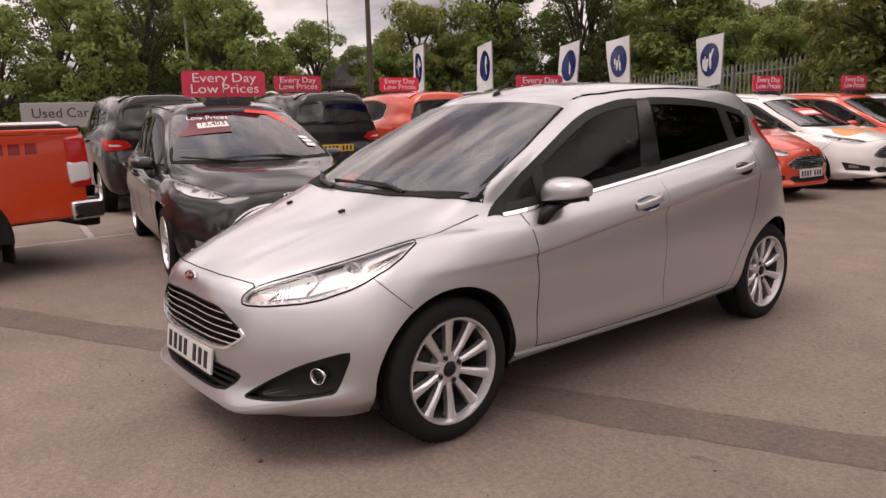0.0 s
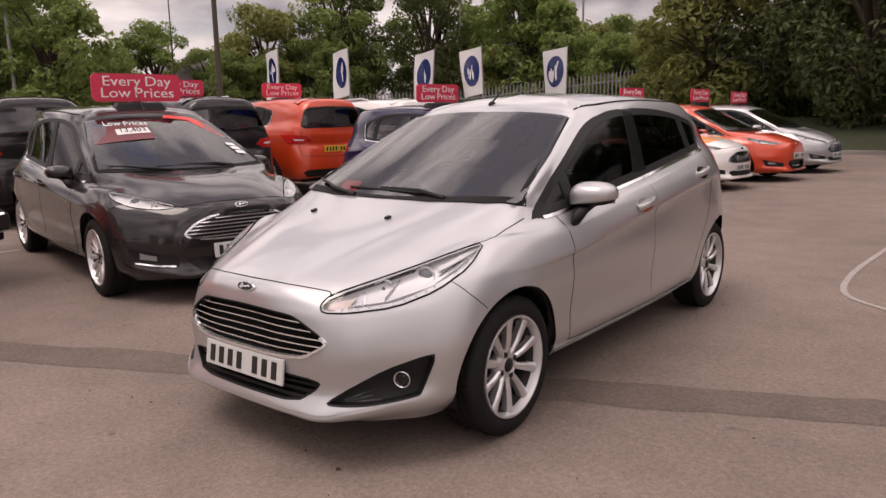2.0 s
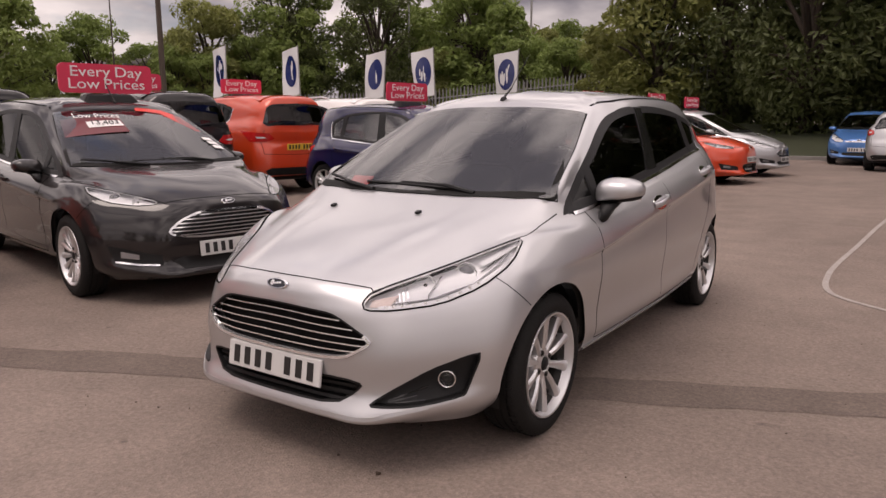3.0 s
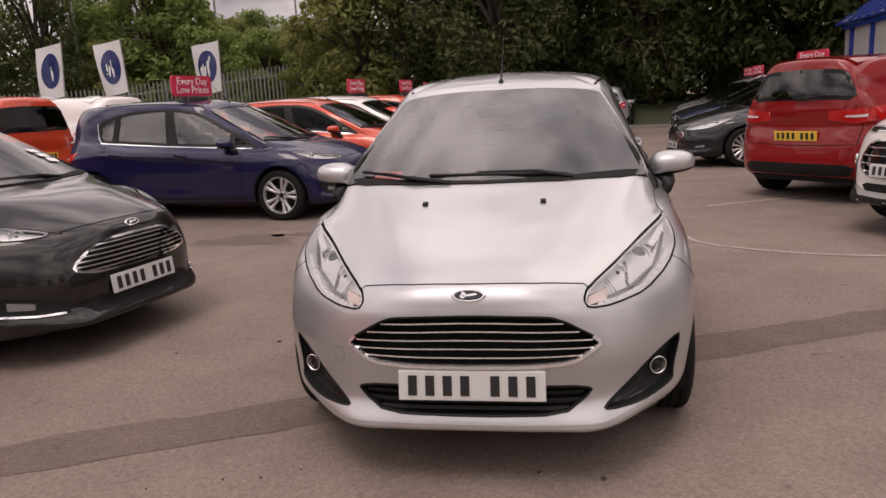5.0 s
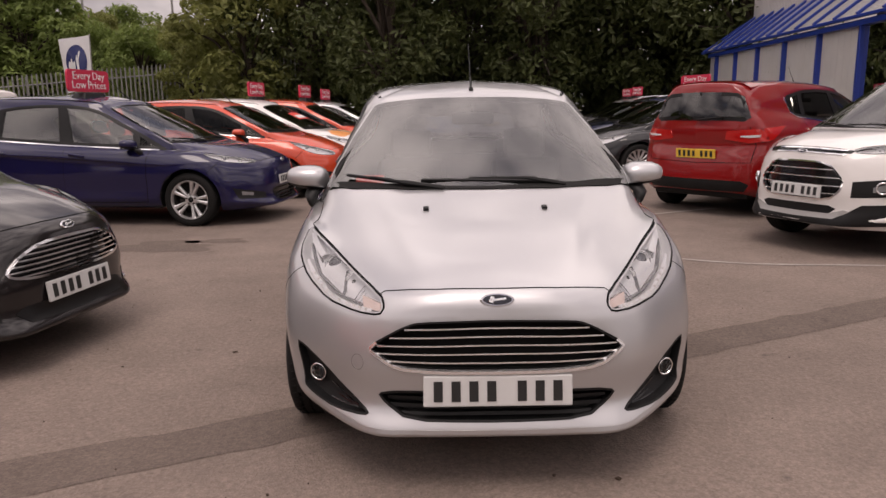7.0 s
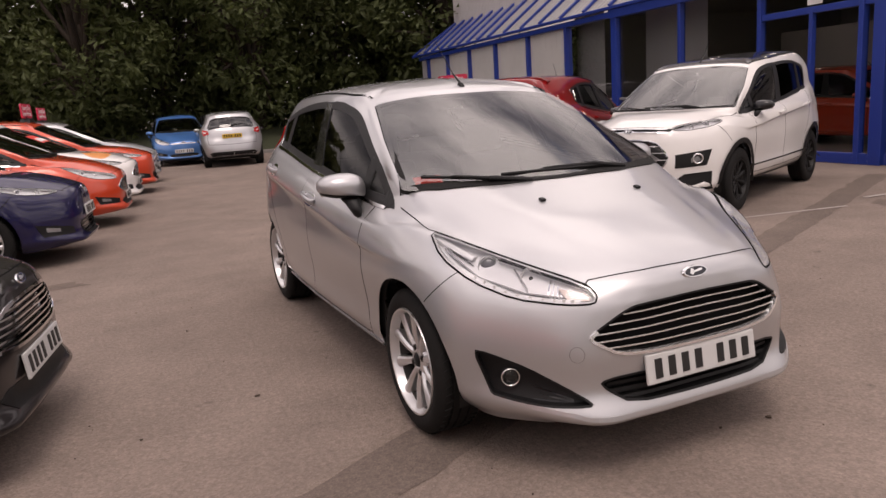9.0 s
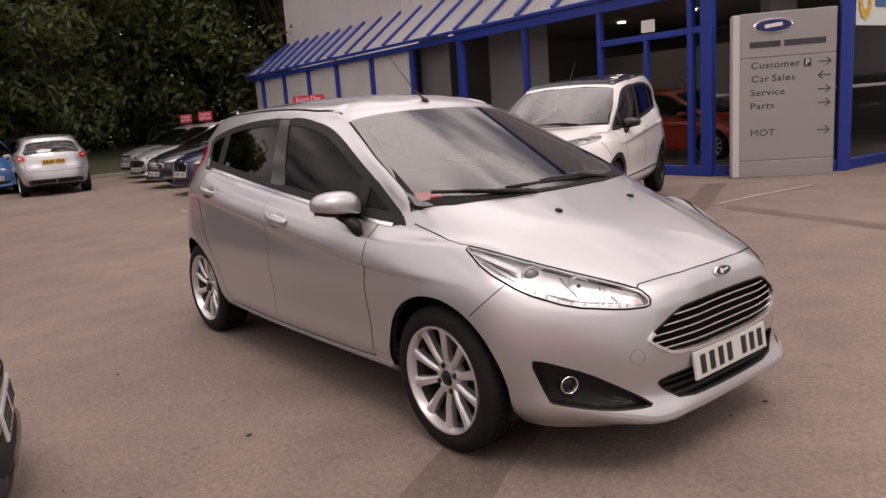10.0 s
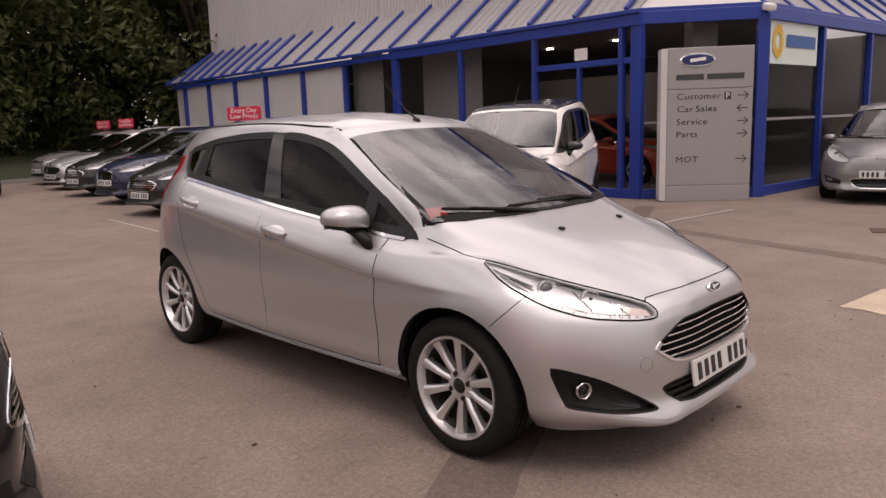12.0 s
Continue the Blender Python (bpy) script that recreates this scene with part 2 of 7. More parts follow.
for leaf in (LEAF, LEAFDARK, LEAFOLIVE):
    backlit(leaf, 0.45)
GALV = material("galvanised_steel", (0.30, 0.295, 0.285), rough=0.6, metal=0.3, vary=0.3, stain=0.3)
POLE = material("grey_pole", (0.36, 0.35, 0.34), rough=0.5, metal=0.3, vary=0.2)
WOODPOLE = material("wood_pole", (0.09, 0.07, 0.055), rough=0.9, vary=0.4, grain=40)
BLUEPAINT = material("blue_frame_paint", (0.016, 0.046, 0.30), rough=0.35, vary=0.12, grain=8, stain=0.2)
CLADDING = material("grey_cladding", (0.60, 0.575, 0.57), rough=0.5, vary=0.08, stain=0.15, stain_scale=0.6)
PANELWHITE = material("painted_panel", (0.62, 0.60, 0.57), rough=0.6, vary=0.1, stain=0.25, stain_scale=1.5)
TOTEM = material("totem_grey", (0.36, 0.345, 0.34), rough=0.35, metal=0.25, vary=0.05, stain=0.06)
TOTEMTEXT = material("totem_lettering", (0.045, 0.045, 0.05), rough=0.5, vary=0)
SHOPGLASS = glass_mat("showroom_glass", (0.58, 0.59, 0.585), 0.0, 1.17)
ROOFGLASS = material("corrugated_sheet", (0.31, 0.30, 0.30), rough=0.35, vary=0.1, stain=0.35, stain_scale=2)
FLAGCLOTH = material("flag_cloth", (0.72, 0.72, 0.73), rough=0.7, vary=0.06, stain=0.1)
BRICK = material("brick_wall", (0.20, 0.115, 0.085), rough=0.9, vary=0.4, grain=14, stain=0.3)
SLATE = material("roof_slate", (0.11, 0.095, 0.09), rough=0.8, vary=0.4, grain=12, stain=0.3)
RENDERWALL = material("cream_render", (0.42, 0.38, 0.33), rough=0.9, vary=0.15, stain=0.2)
SHOPFLOOR = material("showroom_tiles", (0.34, 0.32, 0.30), rough=0.25, vary=0.1, stain=0.1)
SHOPWALL = material("showroom_wall", (0.30, 0.285, 0.265), rough=0.8, vary=0.1, stain=0.2)
SPOT = glow("ceiling_spot_glow", (1.0, 0.92, 0.80), 14)

# ---- building tools ----
def mesh_of(bm, mats, smooth=False):
    me = bpy.data.meshes.new("mesh")
    bm.to_mesh(me)
    bm.free()
    for m in mats if isinstance(mats, (list, tuple)) else (mats,):
        me.materials.append(m)
    if smooth:
        me.shade_smooth()
    return me


def part(name, bm, mat, parent=None, label="", smooth=False, m=None):
    """Links a bmesh as one mesh object, under a thing or a part."""
    ob = new(name, mesh_of(bm, mat, smooth))
    if m is not None:
        ob.matrix_basis = m
    if parent is not None:
        ob.parent = parent
    return tagged(ob, label)


def again(name, me, parent=None, label="", m=None):
    """One more object on a mesh that exists."""
    ob = new(name, me)
    if m is not None:
        ob.matrix_basis = m
    if parent is not None:
        ob.parent = parent
    return tagged(ob, label)


def thing(name, m, label, category, group="", kind=""):
    ob = new(name)
    ob.empty_display_size = 0.1
    ob.matrix_basis = m
    return tagged(ob, label, category, group, kind)


def box(bm, size, m=None, bevel=0.0, seg=2, taper=1.0):
    """A box with its centre at the pose m; taper narrows its upper end."""
    r = bmesh.ops.create_cube(bm, size=1.0)
    vs = r["verts"]
    for v in vs:
        k = taper if v.co.z > 0 else 1.0
        v.co = Vector((v.co.x * size[0] * k, v.co.y * size[1] * k, v.co.z * size[2]))
    if bevel:
        es = list({e for v in vs for e in v.link_edges})
        out = bmesh.ops.bevel(bm, geom=es, offset=bevel, segments=seg, profile=0.6, affect="EDGES")
        vs = list({v for f in out["faces"] for v in f.verts} | {v for v in vs if v.is_valid})
    if m is not None:
        bmesh.ops.transform(bm, matrix=m, verts=vs)
    return vs


def tube(bm, a, b, r0, r1=None, n=10, cap=True):
    a, b = Vector(a), Vector(b)
    q = (b - a).to_track_quat("Z", "Y").to_matrix().to_4x4()
    r1 = r0 if r1 is None else r1
    rings = []
    for p, r in ((a, r0), (b, r1)):
        rings.append([bm.verts.new(p + q @ Vector((r * math.cos(2 * math.pi * i / n), r * math.sin(2 * math.pi * i / n), 0))) for i in range(n)])
    for i in range(n):
        bm.faces.new((rings[0][i], rings[0][(i + 1) % n], rings[1][(i + 1) % n], rings[1][i]))
    if cap:
        bm.faces.new(rings[0][::-1])
        bm.faces.new(rings[1])


def pipe(bm, pts, r, n=8):
    pts = [Vector(p) for p in pts]
    u = None
    rings = []
    for i, p in enumerate(pts):
        d = (pts[min(i + 1, len(pts) - 1)] - pts[max(i - 1, 0)]).normalized()
        u = d.orthogonal() if u is None else u - d * u.dot(d)
        u.normalize()
        v = d.cross(u)
        rings.append([bm.verts.new(p + u * (r * math.cos(2 * math.pi * k / n)) + v * (r * math.sin(2 * math.pi * k / n))) for k in range(n)])
    for a, b in zip(rings, rings[1:]):
        for k in range(n):
            bm.faces.new((a[k], a[(k + 1) % n], b[(k + 1) % n], b[k]))
    bm.faces.new(rings[0][::-1])
    bm.faces.new(rings[-1])


def lathe(bm, prof, n=48, close=False):
    """Turns a profile of (along x, radius) round the x axis."""
    rings = [[bm.verts.new((x, r * math.cos(2 * math.pi * i / n), r * math.sin(2 * math.pi * i / n))) for i in range(n)] for x, r in prof]
    pairs = list(zip(rings, rings[1:])) + ([(rings[-1], rings[0])] if close else [])
    for a, b in pairs:
        for i in range(n):
            bm.faces.new((a[i], a[(i + 1) % n], b[(i + 1) % n], b[i]))


def plate(bm, pts, depth, up=Vector((0, 0, 1))):
    """A flat outline with thickness: pts are its top corners, anticlockwise."""
    top = [bm.verts.new(p) for p in pts]
    low = [bm.verts.new(Vector(p) - up * depth) for p in pts]
    bm.faces.new(top)
    bm.faces.new(low[::-1])
    for i in range(len(pts)):
        j = (i + 1) % len(pts)
        bm.faces.new((top[i], low[i], low[j], top[j]))


def ball(bm, m, u=16, v=10):
    r = bmesh.ops.create_uvsphere(bm, u_segments=u, v_segments=v, radius=1.0)
    bmesh.ops.transform(bm, matrix=m, verts=r["verts"])


def scaled_pose(m, sx, sy, sz):
    return m @ Matrix.Diagonal((sx, sy, sz, 1))


TEXTS = {}


def letters(text, size, depth=0.004, spacing=1.0):
    """Mesh of a line of text, centred, lying in the xz plane and facing -y."""
    key = (text, size, depth, spacing)
    if key not in TEXTS:
        cu = bpy.data.curves.new("text", "FONT")
        cu.body, cu.size, cu.extrude, cu.align_x, cu.align_y, cu.resolution_u = text, size, depth, "CENTER", "CENTER", 3
        cu.space_character = spacing
        ob = bpy.data.objects.new("text", cu)
        scene.collection.objects.link(ob)
        me = bpy.data.meshes.new_from_object(ob.evaluated_get(bpy.context.evaluated_depsgraph_get()))
        bpy.data.objects.remove(ob)
        me.transform(pose(0, 0, 0, 90, 0, 0))
        TEXTS[key] = me
    return TEXTS[key]


def lettering(text, size, mat, parent, m, depth=0.003, spacing=1.0):
    me = letters(text, size, depth, spacing).copy()
    me.materials.clear()
    me.materials.append(mat)
    return again("lettering", me, parent, "", m)


def words(text, size, mat, parent, m, wide=1.0, depth=0.002, spacing=1.0):
    """A centred line of text, each word a part of its own; wide stretches the letters."""
    runs = []
    for w in text.split():
        xs = [v.co.x for v in letters(w, size, depth, spacing).vertices]
        runs.append((w, (max(xs) - min(xs)) * wide))
    gap = .30 * size * wide
    x = -(sum(w for _, w in runs) + gap * (len(runs) - 1)) / 2
    for w, run in runs:
        lettering(w, size, mat, parent, m @ pose(x + run / 2, 0, 0) @ Matrix.Diagonal((wide, 1, 1, 1)), depth, spacing)
        x += run + gap


def spline(keys, at):
    """Smooth curve through keyed rows (k, values...), sampled at the given ks."""
    k = np.array([r[0] for r in keys], float)
    v = np.array([r[1:] for r in keys], float)
    d = np.zeros_like(v)
    for i in range(len(k)):
        if i == 0:
            d[i] = (v[1] - v[0]) / (k[1] - k[0])
        elif i == len(k) - 1:
            d[i] = (v[-1] - v[-2]) / (k[-1] - k[-2])
        else:
            h0, h1 = k[i] - k[i - 1], k[i + 1] - k[i]
            d[i] = ((v[i] - v[i - 1]) / h0 * h1 + (v[i + 1] - v[i]) / h1 * h0) / (h0 + h1)
    out = []
    for t in at:
        i = int(min(max(np.searchsorted(k, t) - 1, 0), len(k) - 2))
        h = k[i + 1] - k[i]
        s = (t - k[i]) / h
        out.append((2 * s**3 - 3 * s**2 + 1) * v[i] + (s**3 - 2 * s**2 + s) * h * d[i] + (3 * s**2 - 2 * s**3) * v[i + 1] + (s**3 - s**2) * h * d[i + 1])
    return np.array(out)


def oval(bm, w, h, d, m):
    n = 28
    f = [bm.verts.new(m @ Vector((w / 2 * math.cos(2 * math.pi * i / n), 0, h / 2 * math.sin(2 * math.pi * i / n)))) for i in range(n)]
    b = [bm.verts.new(m @ Vector((w / 2 * .9 * math.cos(2 * math.pi * i / n), -d, h / 2 * .9 * math.sin(2 * math.pi * i / n)))) for i in range(n)]
    for i in range(n):
        j = (i + 1) % n
        bm.faces.new((f[i], f[j], b[j], b[i]))
    bm.faces.new(b)


def even_spline(keys, at):
    """The same with its pace set by the spacing of the keyed points, so that it doesn't overshoot; at counts in the keys' first column."""
    k = np.array([r[0] for r in keys], float)
    v = np.array([r[1:] for r in keys], float)
    pace = np.concatenate([[0], np.cumsum(np.maximum(np.linalg.norm(np.diff(v, axis=0), axis=1), 1e-4) ** .5)])
    return spline([(pace[i], *v[i]) for i in range(len(k))], np.interp(at, k, pace))

# ---- ground ----
def ground():
    bm = bmesh.new()
    bmesh.ops.create_grid(bm, x_segments=40, y_segments=40, size=400)
    tagged(part("ground", bm, ASPHALT), "worn grey-brown asphalt car park", "ground", kind="structure")

    def worn_edge(a, b, n, amp, seed):
        rnd = random.Random(seed)
        a, b = Vector(a), Vector(b)
        d = (b - a).normalized()
        nr = Vector((-d.y, d.x, 0))
        return [a + (b - a) * i / n + nr * rnd.uniform(-amp, amp) for i in range(n + 1)]

    bm = bmesh.new()
    e0 = worn_edge((-3.4, -1.55, .002), (7.4, 3.50, .002), 90, .012, 3)
    e1 = worn_edge((-3.6, -1.30, .002), (7.2, 3.72, .002), 90, .022, 4)
    for i in range(90):
        bm.faces.new([bm.verts.new(p) for p in (e0[i], e0[i + 1], e1[i + 1], e1[i])])
    bmesh.ops.remove_doubles(bm, verts=bm.verts[:], dist=.0005)
    tagged(part("trench_repair", bm, ASPHALT_DARK), "dark strip of patched asphalt", "road patch", kind="structure")

    bm = bmesh.new()
    e0 = worn_edge((5.46, 2.36, .002), (4.20, -2.0, .002), 40, .010, 8)
    e1 = worn_edge((5.18, 2.24, .002), (3.88, -2.05, .002), 40, .012, 9)
    for i in range(40):
        bm.faces.new([bm.verts.new(p) for p in (e1[i], e1[i + 1], e0[i + 1], e0[i])])
    bmesh.ops.remove_doubles(bm, verts=bm.verts[:], dist=.0005)
    tagged(part("trench_repair", bm, ASPHALT_DARK), "narrow dark strip of patched asphalt", "road patch", kind="structure")

    def line(pts, w, name="bay_line", mat=LINE_PAINT, z=.004):
        bm = bmesh.new()
        pts = [Vector((*p, z)) for p in pts]
        rails = []
        for i, p in enumerate(pts):
            d = (pts[min(i + 1, len(pts) - 1)] - pts[max(i - 1, 0)]).normalized()
            nr = Vector((-d.y, d.x, 0)) * w / 2
            rails.append((bm.verts.new(p - nr), bm.verts.new(p + nr)))
        for a, b in zip(rails, rails[1:]):
            bm.faces.new((a[0], b[0], b[1], a[1]))
        tagged(part(name, bm, mat), "faded painted bay line", "road marking", kind="structure")

    bend = [(4.9, 2.30), (3.39, 2.60), (2.66, 2.69), (2.32, 2.76), (1.95, 2.92), (1.56, 3.20), (1.42, 3.46), (1.37, 3.90), (1.37, 4.50), (1.44, 5.74), (1.53, 7.5), (1.73, 10.1)]
    line([tuple(p) for p in spline([(i, *p) for i, p in enumerate(bend)], np.linspace(0, len(bend) - 1, 60))], .045)
    line([(1.88, 5.28), (3.3, 5.95)], .05)
    line([(5.45, 2.505), (6.05, 2.47), (7.45, 2.31)], .06, z=.008)
    line([(-5.85, -1.6), (-5.85, .70)], .07)
    line([(-8.4, .62), (-5.75, .24)], .07)
    bm = bmesh.new()
    plate(bm, [Vector(p) for p in ((2.62, -.47, .005), (2.62, -.62, .005), (2.30, -1.4, .005), (2.62, -1.55, .005), (2.98, -.78, .005), (3.9, -.95, .005), (3.35, -.56, .005))], .003)
    tagged(part("arrow_marking", bm, ARROW_PAINT), "worn cream painted arrow on the asphalt", "road marking", kind="structure")
    bm = bmesh.new()
    box(bm, (.34, .26, .012), pose(6.42, .16, .004, 0, 0, 20), .003)
    tagged(part("drain_cover", bm, material("rusty_iron", (0.10, 0.06, 0.045), rough=0.9, vary=0.4, grain=60)), "rusty iron drain cover set in asphalt", "drain", kind="structure")
    # bits of leaf and grit, and a dusty hollow near the row
    rnd = random.Random(41)
    bm = bmesh.new()
    bits = [(.43, -.67, .010), (.21, -.64, .006), (-1.29, .74, .013), (-1.47, 2.07, .009), (-1.81, .54, .007)]
    bits += [(rnd.uniform(-3.2, 3.4), rnd.uniform(-1.6, 3.4), rnd.uniform(.002, .005)) for _ in range(90)]
    for x, y, r in bits:
        n = rnd.randint(5, 7)
        a0 = rnd.uniform(0, 6.3)
        pts = [Vector((x + r * rnd.uniform(.6, 1.3) * math.cos(a0 + 6.283 * k / n), y + r * rnd.uniform(.6, 1.3) * math.sin(a0 + 6.283 * k / n), .004 + rnd.uniform(.001, .5 * r))) for k in range(n)]
        plate(bm, pts, .004)
    tagged(part("litter", bm, material("dry_leaf_bits", (0.085, 0.055, 0.036), rough=0.9, vary=0.5, grain=40, per_island=0.6)), "dry leaf scraps and grit on the asphalt", "litter", kind="stuff")
    bm = bmesh.new()
    for cx, cy, rx, ry in ((-2.85, 3.85, .52, .30), (-2.35, 4.12, .30, .12)):
        ring = []
        for k in range(40):
            a = 2 * math.pi * k / 40
            q = 1 + .22 * math.sin(3 * a + cx) + .12 * math.sin(7 * a) + rnd.uniform(-.08, .08)
            ring.append(bm.verts.new((cx + rx * q * math.cos(a), cy + ry * q * math.sin(a), .002)))
        bm.faces.new(ring)
    tagged(part("worn_patch", bm, ASPHALT_DARK), "dark damp-looking worn patch in the asphalt", "road patch", kind="structure")
    # grass beyond the far kerb
    bm = bmesh.new()
    a = [(-60, 28.5, .1), (-30, 24.5, .1), (-4, 21.2, .1), (10, 23.6, .1), (30, 28, .1), (30, 34, 1.2), (10, 30, 1.0), (-4, 28, 1.0), (-30, 36, 2.0), (-60, 44, 2.5)]
    bm.faces.new([bm.verts.new(p) for p in a])
    bmesh.ops.triangulate(bm, faces=bm.faces[:])
    tagged(part("grass_bank", bm, GRASS), "rough grass bank under the trees", "grass", kind="structure")
    bm = bmesh.new()
    pts = [Vector(p) for p in ((-60, 28.5, 0), (-30, 24.4, 0), (-4, 21.1, 0), (10, 23.5, 0))]
    for p, q in zip(pts, pts[1:]):
        d = q - p
        box(bm, (d.length, .14, .24), Matrix.Translation((p + q) / 2) @ pose(0, 0, 0, 0, 0, math.degrees(math.atan2(d.y, d.x))), .015)
    tagged(part("kerb", bm, KERB), "weathered concrete kerb", "kerb", kind="structure")


ground()


# ---- trees ----
def crown_mesh(seed, radius, height, leaves, mat, size=.22, clumps=26, low=.25):
    """Many leaf sprays gathered in clumps, with gaps between them."""
    rnd = np.random.RandomState(seed)
    cs = []
    for i in range(clumps):
        a = rnd.uniform(0, 2 * math.pi)
        h = rnd.uniform(low, 1.0)
        r = radius * math.sqrt(max(0.05, 1 - ((h - .55) / .52) ** 2)) * rnd.uniform(.35, .95)
        cs.append((r * math.cos(a), r * math.sin(a), h * height, radius * rnd.uniform(.16, .34)))
    cs = np.array(cs)
    pick = rnd.randint(0, clumps, leaves)
    dirs = rnd.normal(size=(leaves, 3))
    dirs /= np.linalg.norm(dirs, axis=1, keepdims=True)
    rad = rnd.uniform(.45, 1.05, (leaves, 1)) ** .6
    pos = cs[pick, :3] + dirs * rad * cs[pick, 3:4] * (1, 1, .72)
    t = rnd.normal(size=(leaves, 3))
    t /= np.linalg.norm(t, axis=1, keepdims=True)
    nrm = dirs + (0, 0, .5) + .7 * rnd.normal(size=(leaves, 3))
    b = np.cross(nrm, t)
    b /= np.linalg.norm(b, axis=1, keepdims=True)
    t = np.cross(b, nrm)
    t /= np.linalg.norm(t, axis=1, keepdims=True)
    s = size * rnd.uniform(.5, 1.25, (leaves, 1))
    n = nrm / np.linalg.norm(nrm, axis=1, keepdims=True)
    v = np.stack([pos - t * s, pos + b * s * .42 + n * s * .16, pos + t * s, pos - b * s * .42 + n * s * .16], 1).reshape(-1, 3)
    me = bpy.data.meshes.new("mesh")
    me.from_pydata(v.tolist(), [], np.arange(leaves * 4).reshape(-1, 4).tolist())
    me.materials.append(mat)
    return me, cs


def tree(seed, m, mat, radius=3.0, height=9.0, leaves=5200, size=.24, label="", low=.25, clumps=26):
    rnd = random.Random(seed)
    root = thing("tree", m, label, "tree", "trees round the car park")
    me, cs = crown_mesh(seed, radius, height, leaves, mat, size, clumps, low)
    again("crown", me, root)
    bm = bmesh.new()
    p, r = Vector((0, 0, -.3)), radius * .075
    top = height * .72
    for i in range(5):
        q = Vector((rnd.uniform(-.16, .16) * radius * .5, rnd.uniform(-.16, .16) * radius * .5, top * (i + 1) / 5))
        tube(bm, p, q, r, r * .78, 9, False)
        p, r = q, r * .78
    for c in cs[::2]:
        z0 = max(.18, min(.85, c[2] / height - .22)) * top
        a, b = Vector((0, 0, z0)), Vector(c[:3])
        k = a.lerp(b, .5) + Vector((0, 0, .06 * height))
        tube(bm, a, k, radius * .03, radius * .018, 6, False)
        tube(bm, k, b, radius * .018, radius * .006, 6, False)
    part("trunk", bm, BARK, root, smooth=True)
    return root


def woods():
    kinds = [
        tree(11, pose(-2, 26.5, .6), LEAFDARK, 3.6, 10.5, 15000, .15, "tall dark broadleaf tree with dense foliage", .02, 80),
        tree(12, pose(-8, 28.5, 1.0), LEAFOLIVE, 3.2, 7.4, 12000, .19, "olive-green broadleaf tree with open crown", .02, 70),
        tree(13, pose(-22, 37, .6), LEAF, 3.4, 8.0, 12000, .19, "bright green broadleaf tree behind the fence", .03, 70),
        tree(14, pose(-27, 42, .4), LEAF, 4.2, 10.5, 14000, .21, "tall green tree behind the fence", .05, 80),
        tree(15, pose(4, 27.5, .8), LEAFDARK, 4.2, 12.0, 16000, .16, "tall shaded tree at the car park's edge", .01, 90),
    ]
    rnd = random.Random(5)

    def more(k, x, y, z, s):
        copy_thing(kinds[k], pose(x, y, z, 0, 0, rnd.uniform(0, 360)) @ Matrix.Diagonal((s, s, s * rnd.uniform(.9, 1.1), 1)))

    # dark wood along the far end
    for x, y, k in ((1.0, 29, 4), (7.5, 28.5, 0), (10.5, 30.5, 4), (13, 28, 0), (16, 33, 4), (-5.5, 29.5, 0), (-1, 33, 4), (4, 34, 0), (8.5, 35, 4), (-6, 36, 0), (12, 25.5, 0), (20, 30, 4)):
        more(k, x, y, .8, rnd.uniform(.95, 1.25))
    for x, y in ((-11, 31), (-9.5, 34), (-12.5, 36), (-14.5, 33.5), (-13, 40), (-8, 42), (-2, 41), (6, 42)):
        more(rnd.choice((1, 1, 2)), x, y, .8, rnd.uniform(.55, .66) if x < -9 else rnd.uniform(.62, .85))
    # lighter trees behind the palisade fence
    for x, y, k, s in ((-18, 36, 2, .66), (-20, 41, 1, .75), (-24.5, 36, 1, .6), (-28, 34.5, 0, .80), (-31, 31.5, 0, .48), (-30, 38, 3, .85), (-33, 32, 0, .95), (-35, 24.5, 2, .52), (-32.5, 28.5, 2, .6), (-38, 25, 2, .62), (-16, 39, 1, .62), (-19, 44, 3, .58), (-24, 39, 3, .9), (-33.5, 25.5, 2, .55), (-36, 31, 0, .62), (-39, 22, 2, .70),
                       (-43, 28, 0, .5), (-41, 15.5, 3, .60), (-45, 20, 0, .5), (-39, 11.5, 0, .80), (-43, 8, 0, .85), (-37, 8.0, 2, .8), (-40, 4.5, 3, .62), (-46, 12.5, 3, .7), (-46, -3, 3, .5), (-44, -9, 0, .5), (-47, 2, 0, .6), (-10, -34, 3, .8), (-2, -36, 0, .8), (5, -33, 2, .9), (12, -35, 3, .8), (-20, -30, 0, .8), (20, -30, 2, .8), (26, -22, 3, .8), (-30, -22, 3, .8), (-38, -15, 0, .7), (-42.5, 15, 3, .85), (-33.5, 13.4, 2, .85), (-35.5, 17.5, 2, .5), (-35, 27, 1, .9), (-33, 31, 3, .85)):
        more(k, x, y, .6 if y > 10 else .25 if x < -30 and y > -12 else -.05, s)


woods()


